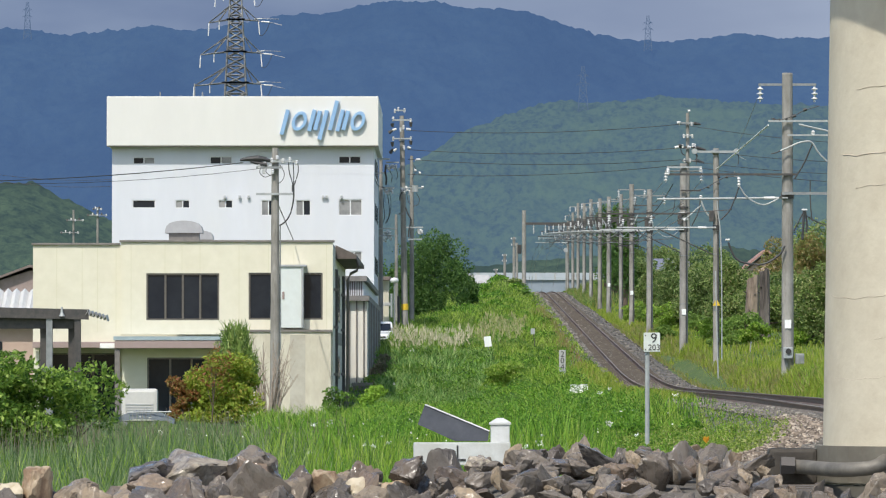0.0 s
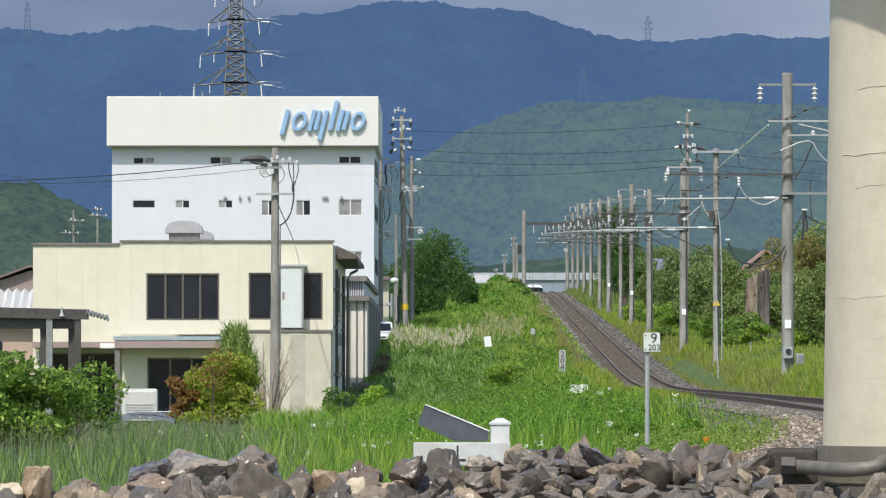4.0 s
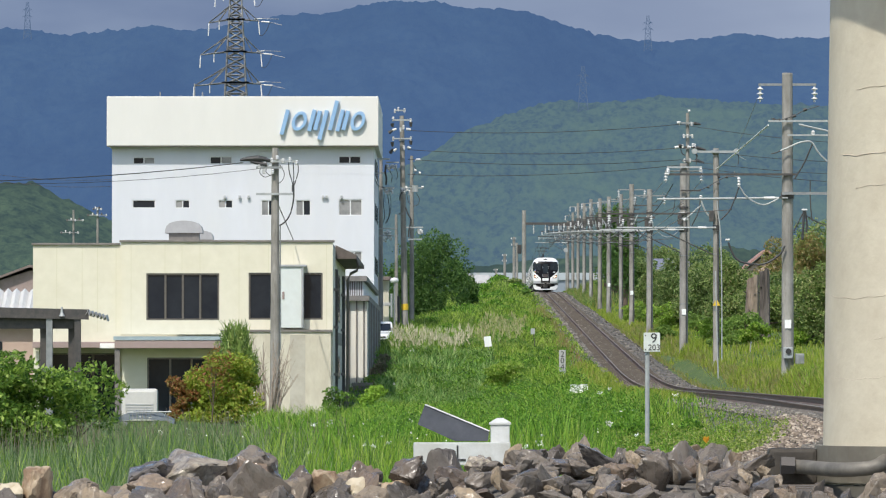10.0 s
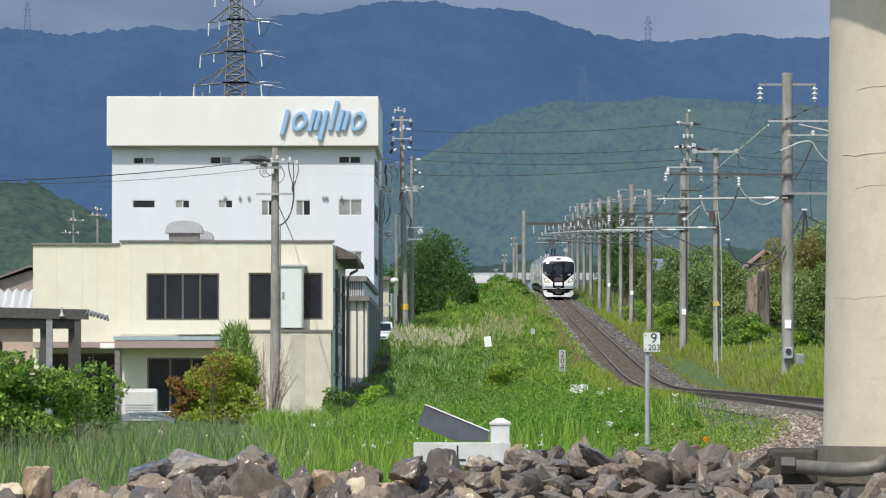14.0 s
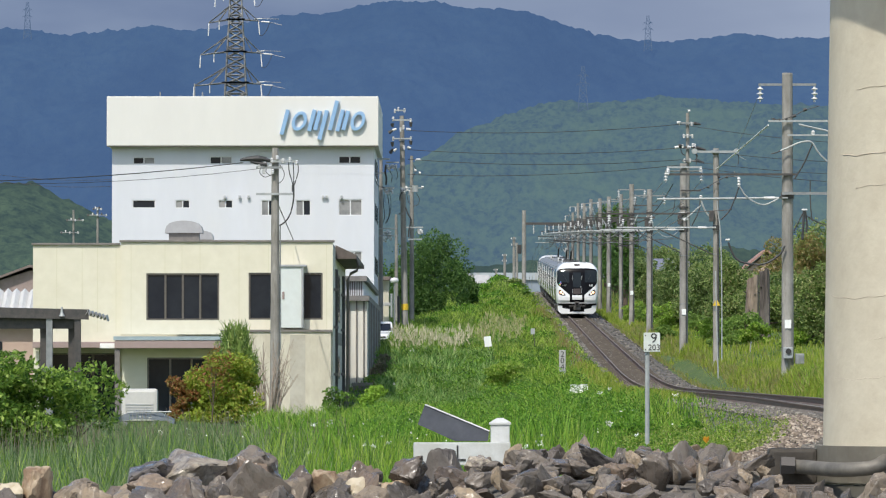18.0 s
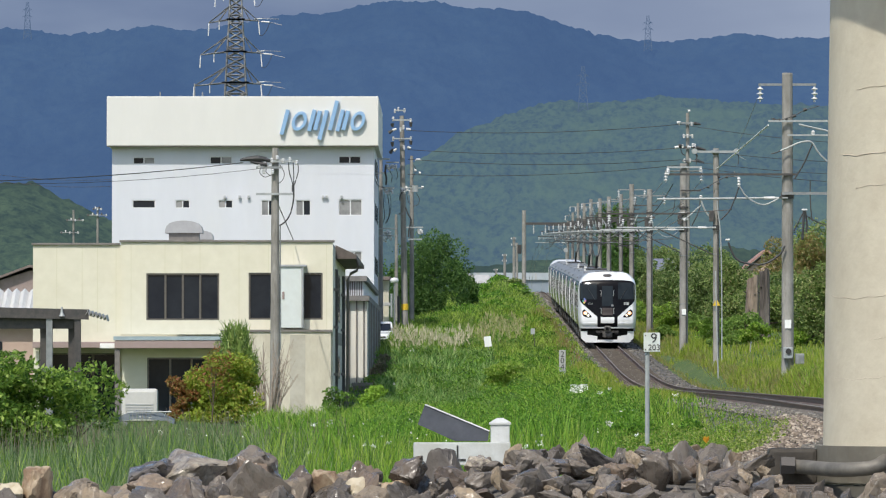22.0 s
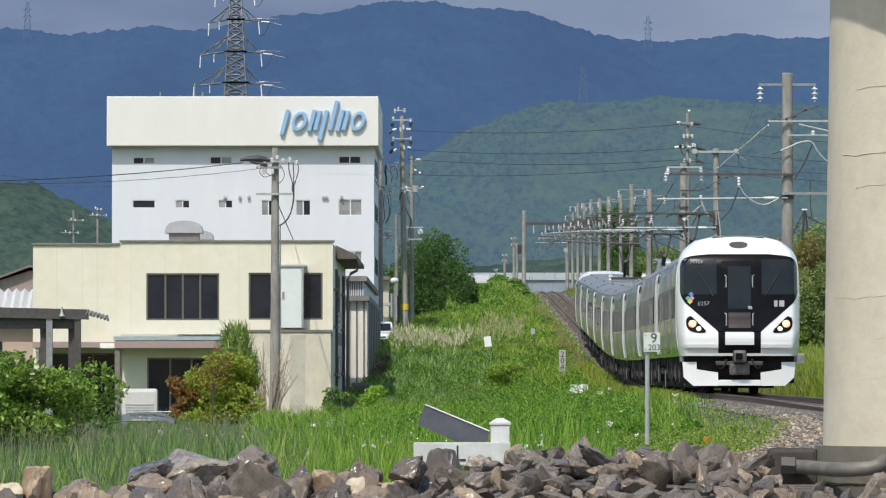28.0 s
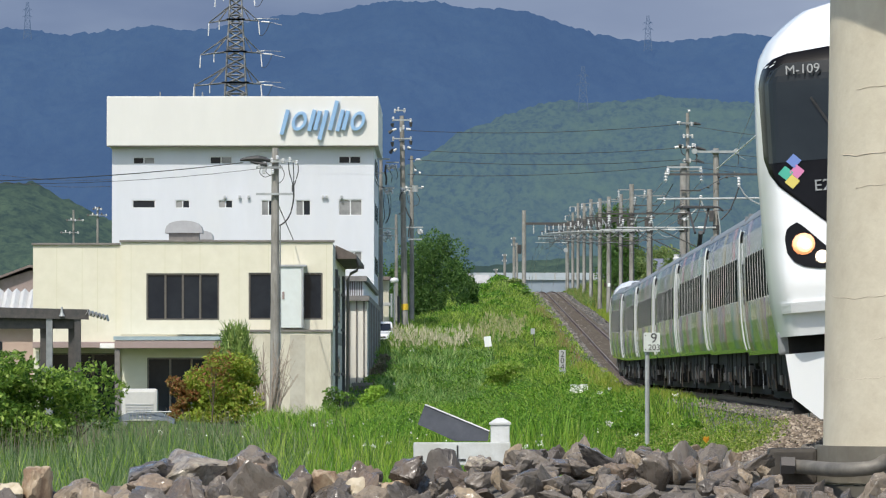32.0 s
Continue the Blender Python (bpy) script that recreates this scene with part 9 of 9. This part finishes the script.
for j in range(16):
    d = 7.59 + j * 0.066
    n = 31
    for i in range(n):
        x = -0.72 + 1.42 * (i + (0.5 if j % 2 else 0.0)) / n + rs.uniform(-0.018, 0.018)
        dd = d + rs.uniform(-0.03, 0.03)
        r = rs.choice((0.016, 0.02, 0.024, 0.028, 0.032, 0.037, 0.044))
        flat = 1.0
        if x > 0.02:
            r, flat = r * 0.64, 0.7
        ob = new("stone", rs.choice(STONES))
        ob.parent = heap
        q = Euler((rs.uniform(0, 6.3), rs.uniform(0, 6.3), rs.uniform(0, 6.3)))
        ob.matrix_basis = Matrix.LocRotScale((x, dd, heap_z(x, dd) - 0.012 + rs.uniform(-0.008, 0.01)), q, (r * rs.uniform(1.0, 1.4), r, r * flat * rs.uniform(0.6, 0.95)))

# smaller stones that fill the slope on the right
for k in range(170):
    x, dd, r = rs.uniform(0.0, 0.72), rs.uniform(7.45, 8.3), rs.uniform(0.014, 0.027)
    ob = new("stone", rs.choice(STONES))
    ob.parent = heap
    ob.matrix_basis = Matrix.LocRotScale((x, dd, heap_z(x, dd) - 0.008), Euler((rs.uniform(-0.5, 0.5), rs.uniform(-0.5, 0.5), rs.uniform(0, 6.3))), (r * rs.uniform(1.1, 1.6), r, r * rs.uniform(0.55, 0.8)))

# the large stones along the heap's crest: sideways place, top, width, height, look
CREST = [(-0.578, 0.360, 0.060, 0.055, M_stone_cream, 1), (-0.541, 0.384, 0.054, 0.075, M_stone_tan, 2), (-0.492, 0.352, 0.07, 0.05, M_stone, 3), (-0.409, 0.384, 0.120, 0.090, M_stone_wet, 4),
         (-0.345, 0.420, 0.115, 0.085, M_stone_crust, 5), (-0.262, 0.392, 0.085, 0.070, M_stone, 6), (-0.206, 0.352, 0.06, 0.05, M_stone_wet, 7), (-0.155, 0.372, 0.042, 0.05, M_stone_tan, 8),
         (-0.107, 0.360, 0.068, 0.055, M_stone_cream, 9), (-0.066, 0.364, 0.05, 0.05, M_stone_tan, 10), (-0.045, 0.384, 0.05, 0.045, M_stone, 11), (-0.31, 0.35, 0.075, 0.07, M_stone, 12),
         (0.05, 0.386, 0.05, 0.030, M_stone_crust, 13), (0.115, 0.394, 0.05, 0.028, M_stone, 14), (0.20, 0.398, 0.075, 0.03, M_stone_wet, 15), (0.175, 0.386, 0.045, 0.04, M_stone_tan, 16),
         (0.27, 0.384, 0.05, 0.036, M_stone_crust, 17), (0.33, 0.386, 0.045, 0.032, M_stone, 18), (0.40, 0.376, 0.045, 0.035, M_stone, 19), (-0.165, 0.336, 0.05, 0.05, M_stone_wet, 20)]
for cx, top, wd, ht, mt, sd in CREST:
    ob = new("stone", stone_mesh(300 + sd, mt))
    ob.parent = heap
    ob.matrix_basis = Matrix.LocRotScale((cx, 8.32, top + 0.004 - ht * 0.52), Euler((0.25 * (sd % 3), 0.3 * (sd % 4) - 0.4, sd * 1.3)), (wd * 0.62, wd * 0.55, ht * 0.62))


# ---- loose ballast along the line and the sleepers
def loose_ballast():
    n = 46000
    d = np.where(RNG.uniform(0, 1, n) < 0.9, log_d(n, 38, 240), log_d(n, 240, 700))
    side = RNG.uniform(0, 1, n) < 0.6
    lat = np.where(side, -1.05 - RNG.uniform(0, 1, n) ** 1.3 * (0.75 + 1.25 * smooth(92, 72, d)), 1.05 + RNG.uniform(0, 1, n) ** 1.3 * 1.6)
    lat = np.where(RNG.uniform(0, 1, n) < 0.3, RNG.uniform(-1.0, 1.0, n), lat)
    x = track_x(d) + lat
    prof = np.interp(np.abs(lat), [0, 1.2, 1.75, 2.7, 3.4], [-0.17, -0.16, -0.19, -0.66, -0.62])
    z = np.maximum(track_z(d) + prof, ground_z(x, d)) + 0.01
    s = RNG.uniform(0.010, 0.03, n) * (0.32 + d / 190) * np.where(np.abs(lat) < 1.0, 0.6, 1.0) * np.where(RNG.uniform(0, 1, n) < 0.06, 1.7, 1.0)
    cube = np.array([[-1, -1, -1], [1, -1, -1], [1, 1, -1], [-1, 1, -1], [-1, -1, 1], [1, -1, 1], [1, 1, 1], [-1, 1, 1]], float)
    v = cube[None] * (1 + RNG.uniform(-0.65, 0.3, (n, 8, 3)))
    tilt = RNG.uniform(-0.8, 0.8, n)
    ct, st = np.cos(tilt)[:, None], np.sin(tilt)[:, None]
    v = np.stack([v[..., 0], v[..., 1] * ct - v[..., 2] * st, v[..., 1] * st + v[..., 2] * ct], -1)
    a = RNG.uniform(0, 6.28, n)
    ca, sa = np.cos(a)[:, None], np.sin(a)[:, None]
    v = np.stack([v[..., 0] * ca - v[..., 1] * sa, v[..., 0] * sa + v[..., 1] * ca, v[..., 2] * 0.8], -1)
    v = v * s[:, None, None] + np.stack([x, d, z], -1)[:, None]
    q = np.array([[0, 3, 2, 1], [4, 5, 6, 7], [0, 1, 5, 4], [1, 2, 6, 5], [2, 3, 7, 6], [3, 0, 4, 7]])
    m = material("loose_stone", (0.22, 0.19, 0.16), 0.9, island=[(0.05, 0.046, 0.04), (0.09, 0.082, 0.07), (0.13, 0.12, 0.102), (0.16, 0.147, 0.125), (0.21, 0.192, 0.162), (0.32, 0.29, 0.24)])
    tan = material("loose_tan_stone", (0.24, 0.2, 0.16), 0.9, island=[(0.07, 0.052, 0.04), (0.13, 0.10, 0.075), (0.2, 0.158, 0.118), (0.27, 0.218, 0.165), (0.36, 0.295, 0.225), (0.5, 0.43, 0.34)])
    near = (d < 96) & (lat < -1.3)
    for sel, mt, lab in ((~near, m, "loose grey-brown ballast stones along the line"), (near, tan, "loose tan-brown stones on the ballast slope")):
        fs = ((np.arange(int(sel.sum())) * 8)[:, None, None] + q[None]).reshape(-1, 4)
        tagged(mesh_np("loose_ballast", v[sel], fs, mt), lab, "ballast", kind="stuff")


loose_ballast()


def sleepers():
    me = bpy.data.meshes.new("sleeper")
    bm = bx(-1.0, 1.0, -0.12, 0.12, -0.30, -0.145, 0.015)
    bm.to_mesh(me)
    bm.free()
    me.materials.append(M_sleeper)
    for k in range(300):
        d = 60 + 0.62 * k
        ob = new("sleeper", me)
        ob.parent = railway
        ob.location = (float(track_x(d)), d, float(track_z(d)))
    v, f = [], []
    for k in range(1050):
        d = 246.0 + 0.65 * k if k < 900 else 59.4 - 0.64 * (k - 899)
        x, z = float(track_x(d)), float(track_z(d))
        b = len(v)
        v += [(x + a, d + c, z + e) for e in (-0.3, -0.145) for c in (-0.12, 0.12) for a in (-1, 1)]
        f += [(b, b + 2, b + 3, b + 1), (b + 4, b + 5, b + 7, b + 6), (b, b + 1, b + 5, b + 4), (b + 2, b + 6, b + 7, b + 3), (b, b + 4, b + 6, b + 2), (b + 1, b + 3, b + 7, b + 5)]
    tagged(raw("sleepers", v, f, M_sleeper, railway), kind="stuff")


sleepers()

motions()
